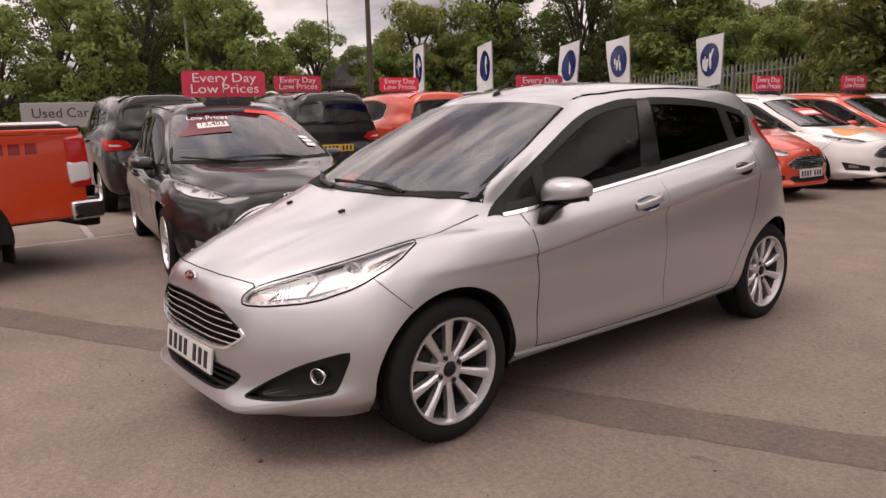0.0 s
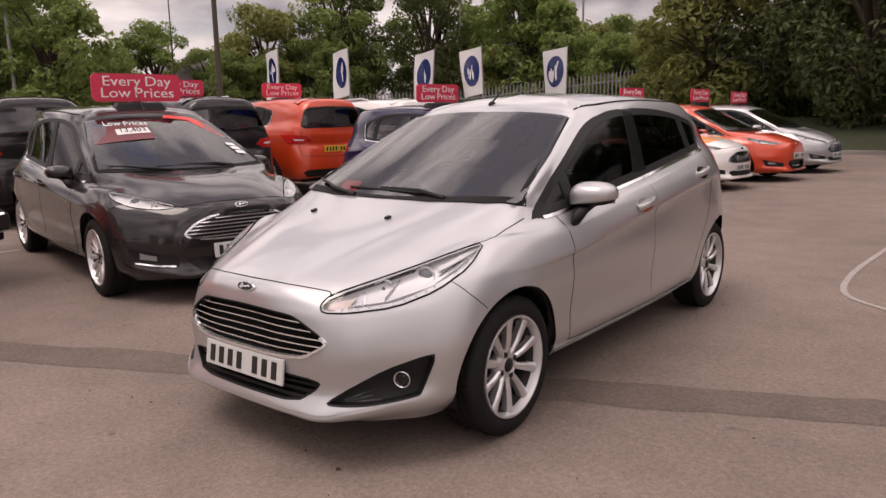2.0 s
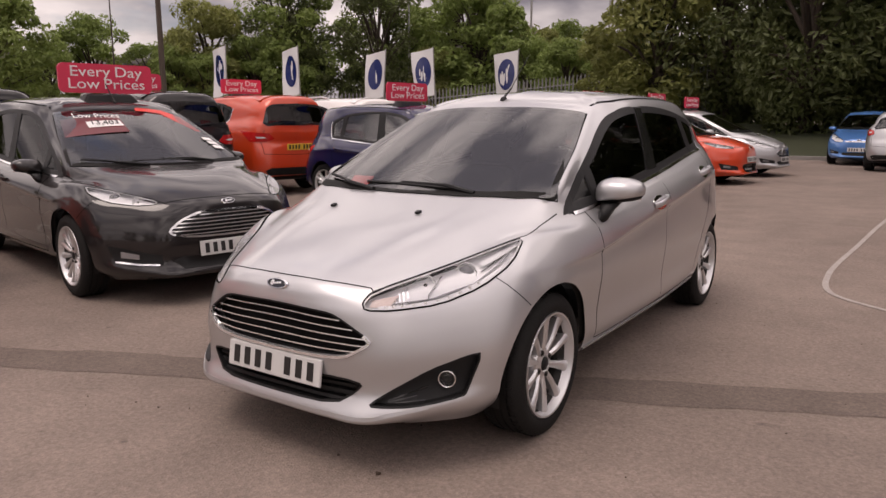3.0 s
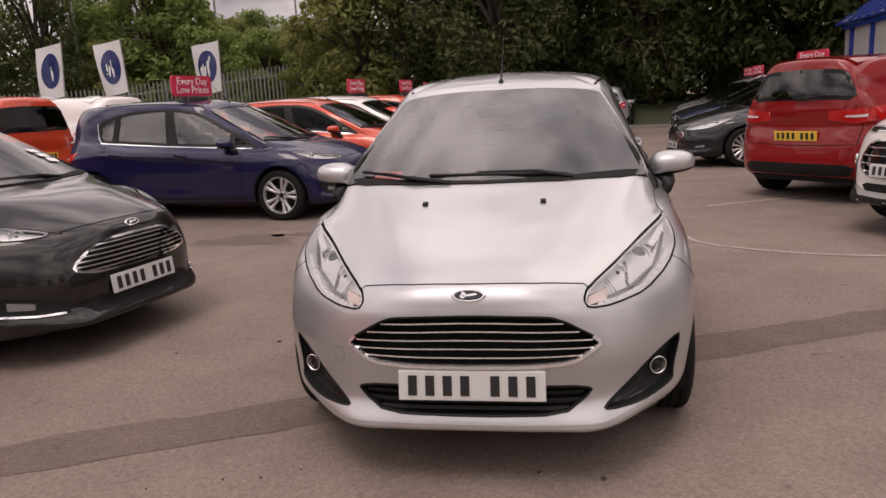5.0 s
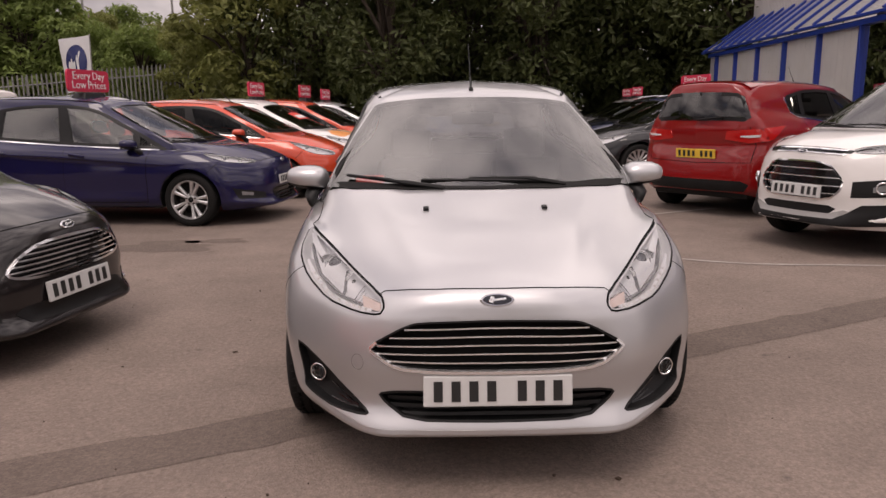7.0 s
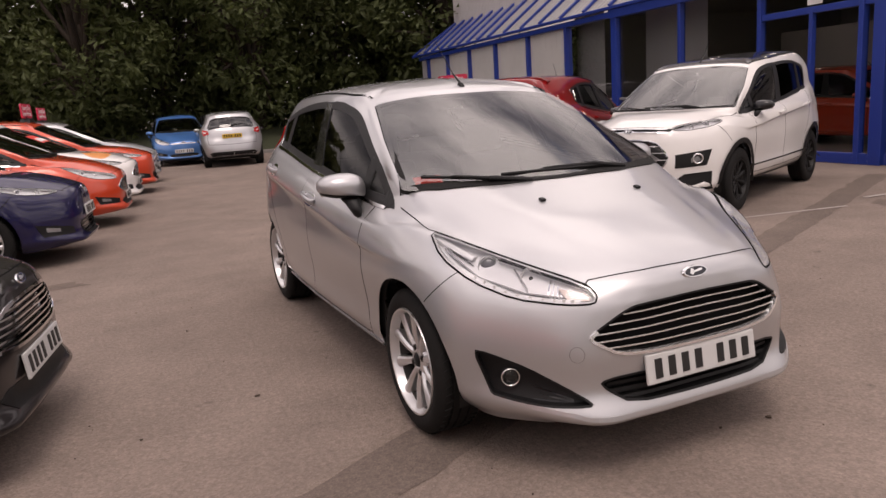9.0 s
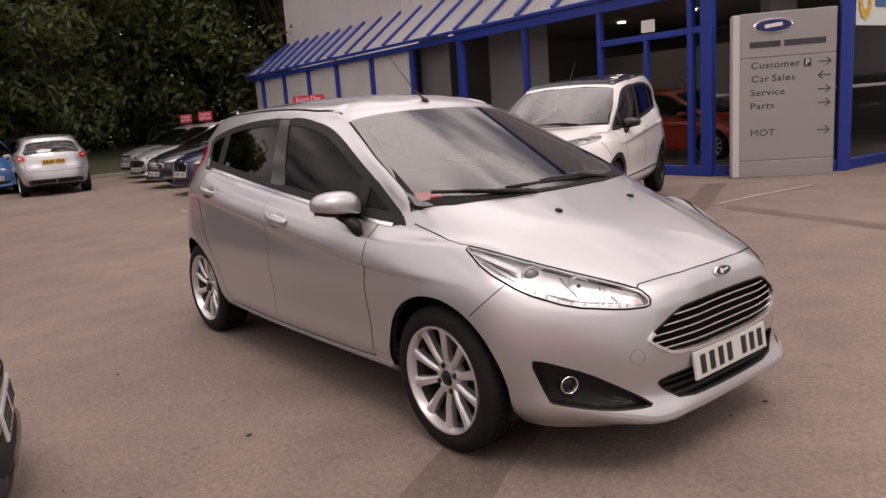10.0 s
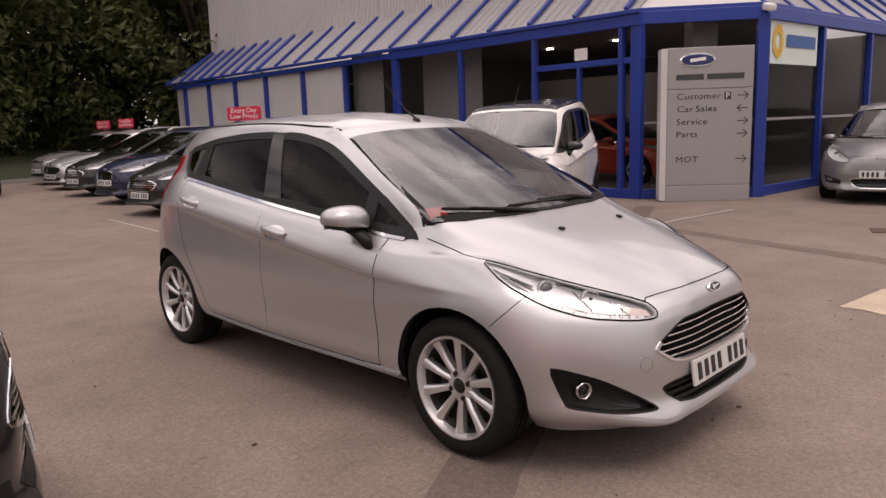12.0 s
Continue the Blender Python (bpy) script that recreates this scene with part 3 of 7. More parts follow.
# ---- fence, flags and poles ----
def fence():
    root = thing("palisade_fence", pose(0, 0, 0), "galvanised steel palisade fence with pointed pales", "fence", kind="structure")
    bm = bmesh.new()
    h = 2.1
    pts = [(-.035, 0, 0), (-.012, -.012, 0), (.012, -.012, 0), (.035, 0, 0)]
    lo = [bm.verts.new(p) for p in pts]
    hi = [bm.verts.new((p[0], p[1], h - .10)) for p in pts]
    tip = [bm.verts.new((x, -.006, h)) for x in (-.012, .012)]
    for i in range(3):
        bm.faces.new((lo[i], lo[i + 1], hi[i + 1], hi[i]))
    bm.faces.new((hi[0], hi[1], tip[0]))
    bm.faces.new((hi[1], hi[2], tip[1], tip[0]))
    bm.faces.new((hi[2], hi[3], tip[1]))
    pale = mesh_of(bm, GALV)
    runs = [((-44, 8.0, 0), (-29, 21.5, .2)), ((-29, 21.5, .2), (-20.5, 28.5, .5)), ((-20.5, 28.5, .5), (-12, 31.5, 1.3)), ((-12, 31.5, 1.3), (-6, 29.0, 1.5))]
    count = 0
    rails = bmesh.new()
    for a, b in runs:
        a, b = Vector(a), Vector(b)
        d = b - a
        yaw = math.degrees(math.atan2(d.y, d.x))
        n = int(d.length / .185)
        for i in range(n):
            p = a + d * (i / n)
            if count < 300:
                again("pale", pale, root, "", pose(p.x, p.y, p.z, 0, 0, yaw))
            count += 1
        for z in (.35, 1.65):
            tube(rails, a + Vector((0, .03, z)), b + Vector((0, .03, z)), .03, .03, 4)
        for i in range(int(d.length / 2.75) + 1):
            p = a + d.normalized() * 2.75 * i
            tube(rails, p + Vector((0, .05, -.2)), p + Vector((0, .05, 2.0)), .04, .04, 4)
    part("fence_rails", rails, GALV, root)


fence()


def flag(x, y, top, lean, swing, seed):
    root = thing("advertising_flag", pose(x, y, 0), "white feather flag with a blue oval emblem on a thin pole", "flag", "flags along the fence")
    bm = bmesh.new()
    tube(bm, (0, 0, 0), (lean, 0, top), .035, .025, 8)
    part("pole", bm, POLE, root)
    rnd = random.Random(seed)
    w, h = 1.12, 2.05
    d = Vector((math.cos(swing), math.sin(swing), 0))
    nr = Vector((-d.y, d.x, 0))
    bm = bmesh.new()
    n, k = 8, 12

    def at(u, v):
        z = top - .05 - h * v - u * .18
        return Vector((lean * (z / top), 0, z)) + d * (w * u * (1 - .12 * v)) + nr * (.10 * math.sin(u * 4 + v * 3 + seed) * u)

    grid = [[bm.verts.new(at(i / n, j / k)) for i in range(n + 1)] for j in range(k + 1)]
    for j in range(k):
        for i in range(n):
            bm.faces.new((grid[j][i], grid[j][i + 1], grid[j + 1][i + 1], grid[j + 1][i]))
    cloth = part("flag_cloth", bm, FLAGCLOTH, root, smooth=True)
    # an oval with pale strokes on both faces of the cloth
    strokes = ((.012, BADGEBLUE, .50, .47, .36, .33, 0), (.016, FLAGCLOTH, .40, .36, .05, .10, .5), (.016, FLAGCLOTH, .47, .50, .04, .17, -.3), (.016, FLAGCLOTH, .58, .54, .035, .11, .3), (.016, FLAGCLOTH, .66, .46, .03, .08, 0))
    for side in (1, -1):
        for off, mat, cu, cv, ru, rv, slant in strokes:
            bm = bmesh.new()
            c = bm.verts.new(at(cu, cv) + nr * off * side)
            ring = []
            for a in np.linspace(0, 2 * math.pi, 26, endpoint=False):
                dv = rv * math.sin(a)
                ring.append(bm.verts.new(at(cu + ru * math.cos(a) + slant * dv * .4, cv + dv) + nr * off * side))
            for k2 in range(26):
                bm.faces.new((c, ring[k2], ring[(k2 + 1) % 26]))
            part("flag_emblem", bm, mat, cloth)


for i, (x, y, top, lean) in enumerate(((-24.1, 19.1, 4.4, .1), (-21.6, 21.15, 4.4, -.1), (-19.3, 23.9, 4.3, .35), (-16.8, 24.8, 4.36, -.2), (-13.85, 26.75, 4.25, 0.1))):
    flag(x, y, top, lean, radians(174 + 4 * i), i)


def lamp_posts():
    for x, y, h, r, mat, lab in ((-34.0, 12.0, 11.0, .09, POLE, "tall grey lamp column"), (-33.0, 19.5, 7.8, .05, WOODPOLE, "thin dark mast behind the fence"), (-29.5, 19.8, 13.0, .16, WOODPOLE, "tall wooden telegraph pole"),
                                 (-27, 36.5, 9.5, .09, POLE, "grey lamp column among trees"), (-20.0, 40.0, 12.0, .09, POLE, "grey lamp column among trees"), (-16, 43, 13, .09, POLE, "grey lamp column among trees")):
        bm = bmesh.new()
        tube(bm, (0, 0, -.2), (0, 0, h), r, r * .6, 10)
        if mat is POLE:
            tube(bm, (0, 0, h), (.9, -.4, h + .12), r * .5, r * .4, 8)
            box(bm, (.5, .16, .10), pose(1.05, -.45, h + .12, 0, 0, -24), .03)
        tagged(part("lamp_post" if mat is POLE else "utility_pole", bm, mat, m=pose(x, y, 0)), lab, "pole")


lamp_posts()


def far_houses():
    for x, y, w, d, h, rz, wall, lab in ((-43, 30, 9, 6, 3.6, 40, RENDERWALL, "low pale building with a slate roof beyond trees"), (-38, 26.5, 6, 5, 3.2, 40, BRICK, "brick house with a slate roof beyond the fence"),
                                         (-44, 17.5, 6, 5, 3.2, 20, BRICK, "brick cottage beyond the fence"), (-26, 44, 9, 6, 5.5, 10, RENDERWALL, "pale house on the rise beyond trees")):
        root = thing("house", pose(x, y, 0, 0, 0, rz), lab, "house", "houses beyond the fence")
        bm = bmesh.new()
        box(bm, (w, d, h), pose(0, 0, h / 2))
        part("wall", bm, wall, root)
        bm = bmesh.new()
        e = .4
        r = [(-w / 2 - e, -d / 2 - e, h - .1), (w / 2 + e, -d / 2 - e, h - .1), (w / 2 + e, 0, h + 1.7), (-w / 2 - e, 0, h + 1.7)]
        for s in (1, -1):
            q = [Vector((p[0], p[1] * s, p[2])) for p in r]
            plate(bm, q if s > 0 else q[::-1], .15)
        for sx in (-1, 1):
            bm.faces.new([bm.verts.new(p) for p in ((sx * w / 2, -d / 2, h), (sx * w / 2, d / 2, h), (sx * w / 2, 0, h + 1.6))])
        part("roof", bm, SLATE, root)
        for i in range(3):
            bm = bmesh.new()
            box(bm, (.9, .06, 1.1), pose(-w / 3 + i * w / 3, -d / 2 - .02, h * .55), .02)
            part("window", bm, GLOSSBLACK, root)


far_houses()


def used_car_sign():
    root = thing("hoarding_sign", pose(-28.2, 5.6, 0, 0, 0, 75), "long pale grey hoarding with dark lettering", "sign")
    bm = bmesh.new()
    box(bm, (4.4, .08, .95), pose(0, 0, 1.55), .02)
    for x in (-1.9, 1.9):
        tube(bm, (x, .08, 0), (x, .08, 1.9), .04)
    part("board", bm, TOTEM, root)
    words("Used Car", .52, PRINT, root, pose(-.85, -.045, 1.62), 1.0, .003)
    bm = bmesh.new()
    box(bm, (1.2, .01, .3), pose(1.15, -.045, 1.62))
    part("lettering", bm, PRINT, root)


used_car_sign()

# ---- showroom ----
FX, FY = Vector((.07, .9975, 0)), Vector((.9975, -.07, 0))
CORNER = Vector((8.15, 4.25, 0))
EAVE = 2.9


def F(s, into, z):
    """A place on the long front: s metres along it from the corner, into metres behind it."""
    return CORNER + FX * s + FY * into + Vector((0, 0, z))


def bar(name, a, b, w, d, mat, parent, up=Vector((0, 0, 1))):
    a, b = Vector(a), Vector(b)
    ax = (b - a).normalized()
    side = ax.cross(up)
    side = side.normalized() if side.length > .01 else FY.copy()
    upv = side.cross(ax)
    m = Matrix((side, ax, upv)).transposed().to_4x4()
    m.translation = (a + b) / 2
    bm = bmesh.new()
    box(bm, (w, (b - a).length, d), None, .008, 1)
    return part(name, bm, mat, parent, m=m)


def quad(bm, pts):
    bm.faces.new([bm.verts.new(p) for p in pts])


def showroom():
    root = thing("showroom", pose(0, 0, 0), "single-storey car showroom with blue frames and grey cladding above", "building", kind="structure")
    c1 = Vector((9.30, 2.70, 0))
    right = Vector((.995, -.09, 0))
    posts = [.0, .30, 2.2, 4.2, 6.35, 8.4, 10.4, 12.45, 14.4, 16.3, 18.2]
    for i, s in enumerate(posts):
        thick = .20 if s in (.0, 6.35) else .085
        bar("post", F(s, 0, 0), F(s, 0, EAVE), thick, .13, BLUEPAINT, root, FY)
    bar("lintel", F(-.1, -.02, EAVE + .02), F(6.5, -.02, EAVE + .02), .14, .22, BLUEPAINT, root)
    bar("lintel", F(6.4, -.01, EAVE + .0), F(19.0, -.01, EAVE + .0), .12, .12, BLUEPAINT, root)
    bar("sill", F(-.1, 0, .08), F(19.0, 0, .08), .10, .16, BLUEPAINT, root)
    bar("transom", F(.0, 0, 2.28), F(2.2, 0, 2.28), .08, .10, BLUEPAINT, root)
    bar("post", F(1.18, 0, 0), F(1.18, 0, 2.28), .07, .10, BLUEPAINT, root, FY)
    bar("glazing_rail", F(2.2, .02, 1.10), F(8.4, .02, 1.10), .04, .05, POLE, root)
    for i in range(len(posts) - 1):
        a, b = posts[i], posts[i + 1]
        if a < 6.4:
            bm = bmesh.new()
            quad(bm, (F(a, .03, .1), F(b, .03, .1), F(b, .03, EAVE), F(a, .03, EAVE)))
            g = part("pane", bm, SHOPGLASS, root)
            g.visible_shadow = False
        else:
            bm = bmesh.new()
            n = 7
            for k in range(n):
                u0, u1 = a + (b - a) * k / n, a + (b - a) * (k + 1) / n
                j = .016 + .006 * (k % 2)
                quad(bm, (F(u0, .03 + j, .1), F(u1, .07 - j, .1), F(u1, .07 - j, EAVE), F(u0, .03 + j, EAVE)))
            part("infill_panel", bm, PANELWHITE, root, "pale ribbed infill panel")
    # the angled bay with the sign in front, and the front round the corner
    c0 = F(0, 0, 0)
    for a, b, inner in ((c0, c1, ()), (c1, c1 + right * 11, (2.2, 4.4, 6.6, 8.8))):
        d = (b - a).normalized()
        nr = Vector((-d.y, d.x, 0))
        bar("lintel", a + Vector((0, 0, EAVE + .02)), b + Vector((0, 0, EAVE + .02)), .14, .20, BLUEPAINT, root)
        bar("sill", a + Vector((0, 0, .08)), b + Vector((0, 0, .08)), .10, .16, BLUEPAINT, root)
        bar("post", b, b + Vector((0, 0, EAVE)), .18, .16, BLUEPAINT, root, nr)
        for s in inner:
            bar("post", a + d * s, a + d * s + Vector((0, 0, EAVE)), .09, .12, BLUEPAINT, root, nr)
        bar("glazing_rail", a + Vector((0, 0, 1.25)) + nr * .04, b + Vector((0, 0, 1.25)) + nr * .04, .03, .05, POLE, root)
        bm = bmesh.new()
        quad(bm, [p + nr * .03 for p in (a + Vector((0, 0, .1)), b + Vector((0, 0, .1)), b + Vector((0, 0, EAVE)), a + Vector((0, 0, EAVE)))])
        g = part("pane", bm, SHOPGLASS, root)
        g.visible_shadow = False
    # sloping canopy of corrugated sheet with blue ribs
    rise, back = 1.02, 1.25
    bm = bmesh.new()
    n = 190
    for k in range(n):
        s0, s1 = 19.6 * k / n, 19.6 * (k + 1) / n
        z = (.012 if k % 2 else -.012)
        quad(bm, (F(s0, -.05, EAVE + .14 + z), F(s1, -.05, EAVE + .14 - z), F(min(s1, 18.6), back, EAVE + .14 + rise - z), F(min(s0, 18.6), back, EAVE + .14 + rise + z)))
    part("canopy_sheet", bm, ROOFGLASS, root)
    s = .2
    while s < 18.8:
        wide = .07 if s < 12 else .17
        bar("canopy_rib", F(s, -.06, EAVE + .19), F(min(s, 18.5), back, EAVE + .19 + rise), wide, .07, BLUEPAINT, root)
        s += 1.05 if s < 12.5 else .8
    bar("canopy_rib", F(19.6, -.06, EAVE + .17), F(18.5, back, EAVE + .17 + rise), .10, .07, BLUEPAINT, root)
    bar("gutter", F(-.1, -.09, EAVE + .13), F(19.65, -.09, EAVE + .13), .08, .07, BLUEPAINT, root)
    # canopy on the angled bay and round the corner
    up = Vector((0, 0, EAVE + .14))
    in0, in1 = F(.5, back, EAVE + .14 + rise), c1 + Vector((.7, 1.15, EAVE + .14 + rise))
    bm = bmesh.new()
    quad(bm, (c0 + up, c1 + up, in1, in0))
    part("canopy_sheet", bm, CLADDING, root)
    bm = bmesh.new()
    quad(bm, (c1 + up, c1 + right * 11 + up, c1 + right * 11 + Vector((.1, 1.3, EAVE + .14 + rise)), in1))
    part("canopy_sheet", bm, ROOFGLASS, root)
    for k in range(10):
        a = c1 + right * (.1 + 1.05 * k) + up
        bar("canopy_rib", a, a + Vector((.12, 1.25, rise + .04)), .09, .07, BLUEPAINT, root)
    bar("gutter", c0 + up, c1 + up, .10, .08, BLUEPAINT, root)
    bar("gutter", c1 + up, c1 + right * 11 + up, .10, .08, BLUEPAINT, root)
    # upper wall of ribbed cladding
    bm = bmesh.new()
    top = 7.2
    n = 150
    for k in range(n):
        s0 = .5 + 18.0 * k / n
        s1 = s0 + 18.0 / n
        m1, m2 = s0 + (s1 - s0) * .55, s0 + (s1 - s0) * .7
        e = .035
        for (u0, w0), (u1, w1) in (((s0, 0), (m1, 0)), ((m1, 0), (m2, e)), ((m2, e), (s1 - .015, e)), ((s1 - .015, e), (s1, 0))):
            quad(bm, (F(u0, back - .02 + w0, EAVE + .9), F(u1, back - .02 + w1, EAVE + .9), F(u1, back - .02 + w1, top), F(u0, back - .02 + w0, top)))
    part("wall_cladding", bm, CLADDING, root, "pale grey ribbed metal cladding")
    bm = bmesh.new()
    for a, b in ((F(18.5, back, 0), F(18.5, 20, 0)), (F(.5, back, 0), c1 + Vector((.8, 1.25, 0))), (c1 + Vector((.8, 1.25, 0)), c1 + right * 11 + Vector((.2, 1.3, 0)))):
        quad(bm, (a + Vector((0, 0, 3.2)), b + Vector((0, 0, 3.2)), b + Vector((0, 0, top)), a + Vector((0, 0, top))))
    quad(bm, (F(18.9, 0, 0), F(18.9, 20, 0), F(18.9, 20, 3.1), F(18.9, 0, 3.1)))
    part("wall_cladding", bm, CLADDING, root)
    bar("roof_edge", F(.4, back - .03, top - .05), F(18.6, back - .03, top - .05), .10, .25, BLUEPAINT, root)
    bm = bmesh.new()
    quad(bm, (F(.3, 1, 3.12), F(18.9, 1, 3.12), F(18.9, 14, 3.12), c1 + right * 11 + Vector((1, 3, 3.12)), c1 + Vector((.5, .6, 3.12))))
    part("showroom_ceiling", bm, SHOPWALL, root)
    # inside: floor, back wall, column
    bm = bmesh.new()
    quad(bm, (F(0, .1, .03), c1 + Vector((.1, .12, .03)), c1 + right * 11 + Vector((0, .1, .03)), F(10, 16, .03), F(18.9, 14, .03), F(18.9, .1, .03)))
    part("showroom_floor", bm, SHOPFLOOR, root)
    bm = bmesh.new()
    quad(bm, (F(-2, 9, 0), F(18.9, 9, 0), F(18.9, 9, 3.1), F(-2, 9, 3.1)))
    quad(bm, (F(8.5, .3, 0), F(8.5, 9, 0), F(8.5, 9, 3.1), F(8.5, .3, 3.1)))
    part("inner_wall", bm, SHOPWALL, root)
    bm = bmesh.new()
    quad(bm, (F(7.3, .35, 0), F(8.5, .35, 0), F(8.5, .35, 3.1), F(7.3, .35, 3.1)))
    quad(bm, (F(4.35, .75, 0), F(6.3, .75, 0), F(6.3, .75, 3.1), F(4.35, .75, 3.1)))
    quad(bm, (F(2.6, 5.2, 0), F(6.9, 5.2, 0), F(6.9, 5.2, 2.4), F(2.6, 5.2, 2.4)))
    part("inner_partition", bm, CLADDING, root, "pale inner partition")
    for s, q in ((1.2, 1.6), (3.2, 1.6), (5.2, 1.6), (1.2, 4.0), (3.2, 4.0), (5.2, 4.0)):
        bm = bmesh.new()
        p = F(s, q, 3.09)
        tube(bm, p, p + Vector((0, 0, .02)), .09, .09, 16)
        part("ceiling_spot", bm, SPOT, root)
    bm = bmesh.new()
    box(bm, (.42, .42, 2.95), pose(9.35, 3.75, 1.5, 0, 0, 45), .01)
    part("inner_column", bm, CLADDING, root)
    # camera and light on the wall
    for s, z in ((18.3, 6.3), (15.6, 6.6)):
        bm = bmesh.new()
        p = F(s, back - .15, z)
        box(bm, (.12, .30, .10), Matrix.Translation(p + FY * -.2) @ pose(0, 0, 0, 12, 0, 60), .03)
        tube(bm, p, p + FY * .15, .02)
        part("wall_camera", bm, CARDWHITE, root)
    bm = bmesh.new()
    box(bm, (.14, .22, .11), Matrix.Translation(c1 + Vector((-.1, -.12, EAVE + .08))) @ pose(0, 0, 0, 15, 0, -40), .03)
    part("wall_camera", bm, CARDWHITE, root)
    # posters on the glass
    bm = bmesh.new()
    d = right
    p = c1 + right * .22 + Vector((0, 0, 2.14)) - Vector((0, .02, 0))
    quad(bm, (p, p + d * 1.75, p + d * 1.75 + Vector((0, 0, .72)), p + Vector((0, 0, .72))))
    po = part("window_poster", bm, material("poster_pale", (.62, .70, .66), rough=.4, vary=.04), root, "pale green poster with a yellow sun shape")
    bm = bmesh.new()
    q = p + d * .25 + Vector((0, -.012, .36))
    for k in range(12):
        a = 2 * math.pi * k / 12
        o = q + d * (.14 * math.cos(a)) + Vector((0, 0, .2 * math.sin(a)))
        quad(bm, [o + d * (.06 * math.cos(t)) + Vector((0, 0, .08 * math.sin(t))) for t in np.linspace(0, 2 * math.pi, 8, endpoint=False)])
    part("poster_sun", bm, material("poster_yellow", (.75, .45, .05), rough=.4, vary=.04), po)
    bm = bmesh.new()
    q = p + d * .55 + Vector((0, -.012, .28))
    quad(bm, (q, q + d * 1.1, q + d * 1.1 + Vector((0, 0, .2)), q + Vector((0, 0, .2))))
    part("poster_wordmark", bm, material("poster_blue", (.02, .10, .30), rough=.4, vary=.04), po)
    bm = bmesh.new()
    quad(bm, (F(1.00, -.01, 2.36), F(1.28, -.01, 2.36), F(1.28, -.01, 2.56), F(1.00, -.01, 2.56))[::-1])
    part("door_notice", bm, CARDWHITE, root)


showroom()


def totem():
    a, b = Vector((7.98, 3.63, 0)), Vector((8.80, 2.62, 0))
    d = (b - a).normalized()
    m = Matrix.Translation((a + b) / 2) @ pose(0, 0, 0, 0, 0, math.degrees(math.atan2(d.y, d.x)))
    w, h = (b - a).length, 2.39
    root = thing("totem_sign", m, "tall grey metal totem sign with dark direction lettering", "sign")
    for z0, z1 in ((0, .246), (.254, 1.752), (1.760, h)):
        bm = bmesh.new()
        box(bm, (w, .20, z1 - z0), pose(0, .10, (z0 + z1) / 2), .006, 1)
        part("panel", bm, TOTEM, root)
    bm = bmesh.new()
    box(bm, (.10, .24, h - .02), pose(-w / 2 - .052, .12, h / 2), .006, 1)
    part("side_fin", bm, CLADDING, root)
    bm = bmesh.new()
    oval(bm, .54, .22, .02, pose(-.20, 0, 2.20))
    lg = part("emblem", bm, CHROME, root)
    bm = bmesh.new()
    oval(bm, .49, .18, .006, pose(-.20, -.02, 2.20))
    part("emblem_field", bm, BADGEBLUE, lg)
    bm = bmesh.new()
    box(bm, (.24, .004, .05), pose(-.20, -.028, 2.20, 0, -6), .001, 1)
    part("emblem_mark", bm, CARDWHITE, lg)
    for x, ww in ((-.31, .42), (.23, .56)):
        bm = bmesh.new()
        box(bm, (ww, .004, .085), pose(x, -.003, 1.94))
        part("name_bar", bm, TOTEMTEXT, root)
    for text, z in (("Customer", 1.64), ("Car Sales", 1.447), ("Service", 1.25), ("Parts", 1.055), ("MOT", .66)):
        me = letters(text, .134, .002, 1.06)
        ww = 1.16 * (max(v.co.x for v in me.vertices) - min(v.co.x for v in me.vertices))
        words(text, .134, TOTEMTEXT, root, pose(-.50 + ww / 2, -.003, z), 1.16, .002, 1.06)
        left = text == "Car Sales"
        bm = bmesh.new()
        s = -1 if left else 1
        box(bm, (.16, .004, .014), pose(.50, -.003, z))
        for k in (1, -1):
            box(bm, (.085, .004, .014), pose(.50 + s * .052, -.003, z + k * .028, 0, k * s * 42, 0))
        part("arrow", bm, TOTEMTEXT, root)
    bm = bmesh.new()
    box(bm, (.10, .004, .115), pose(.27, -.003, 1.64))
    pk = part("parking_tile", bm, TOTEMTEXT, root)
    lettering("P", .12, CARDWHITE, root, pose(.27, -.006, 1.64), .002)


totem()

# ---- cars ----
from mathutils.bvhtree import BVHTree

NCOL, NROW = 14, 14


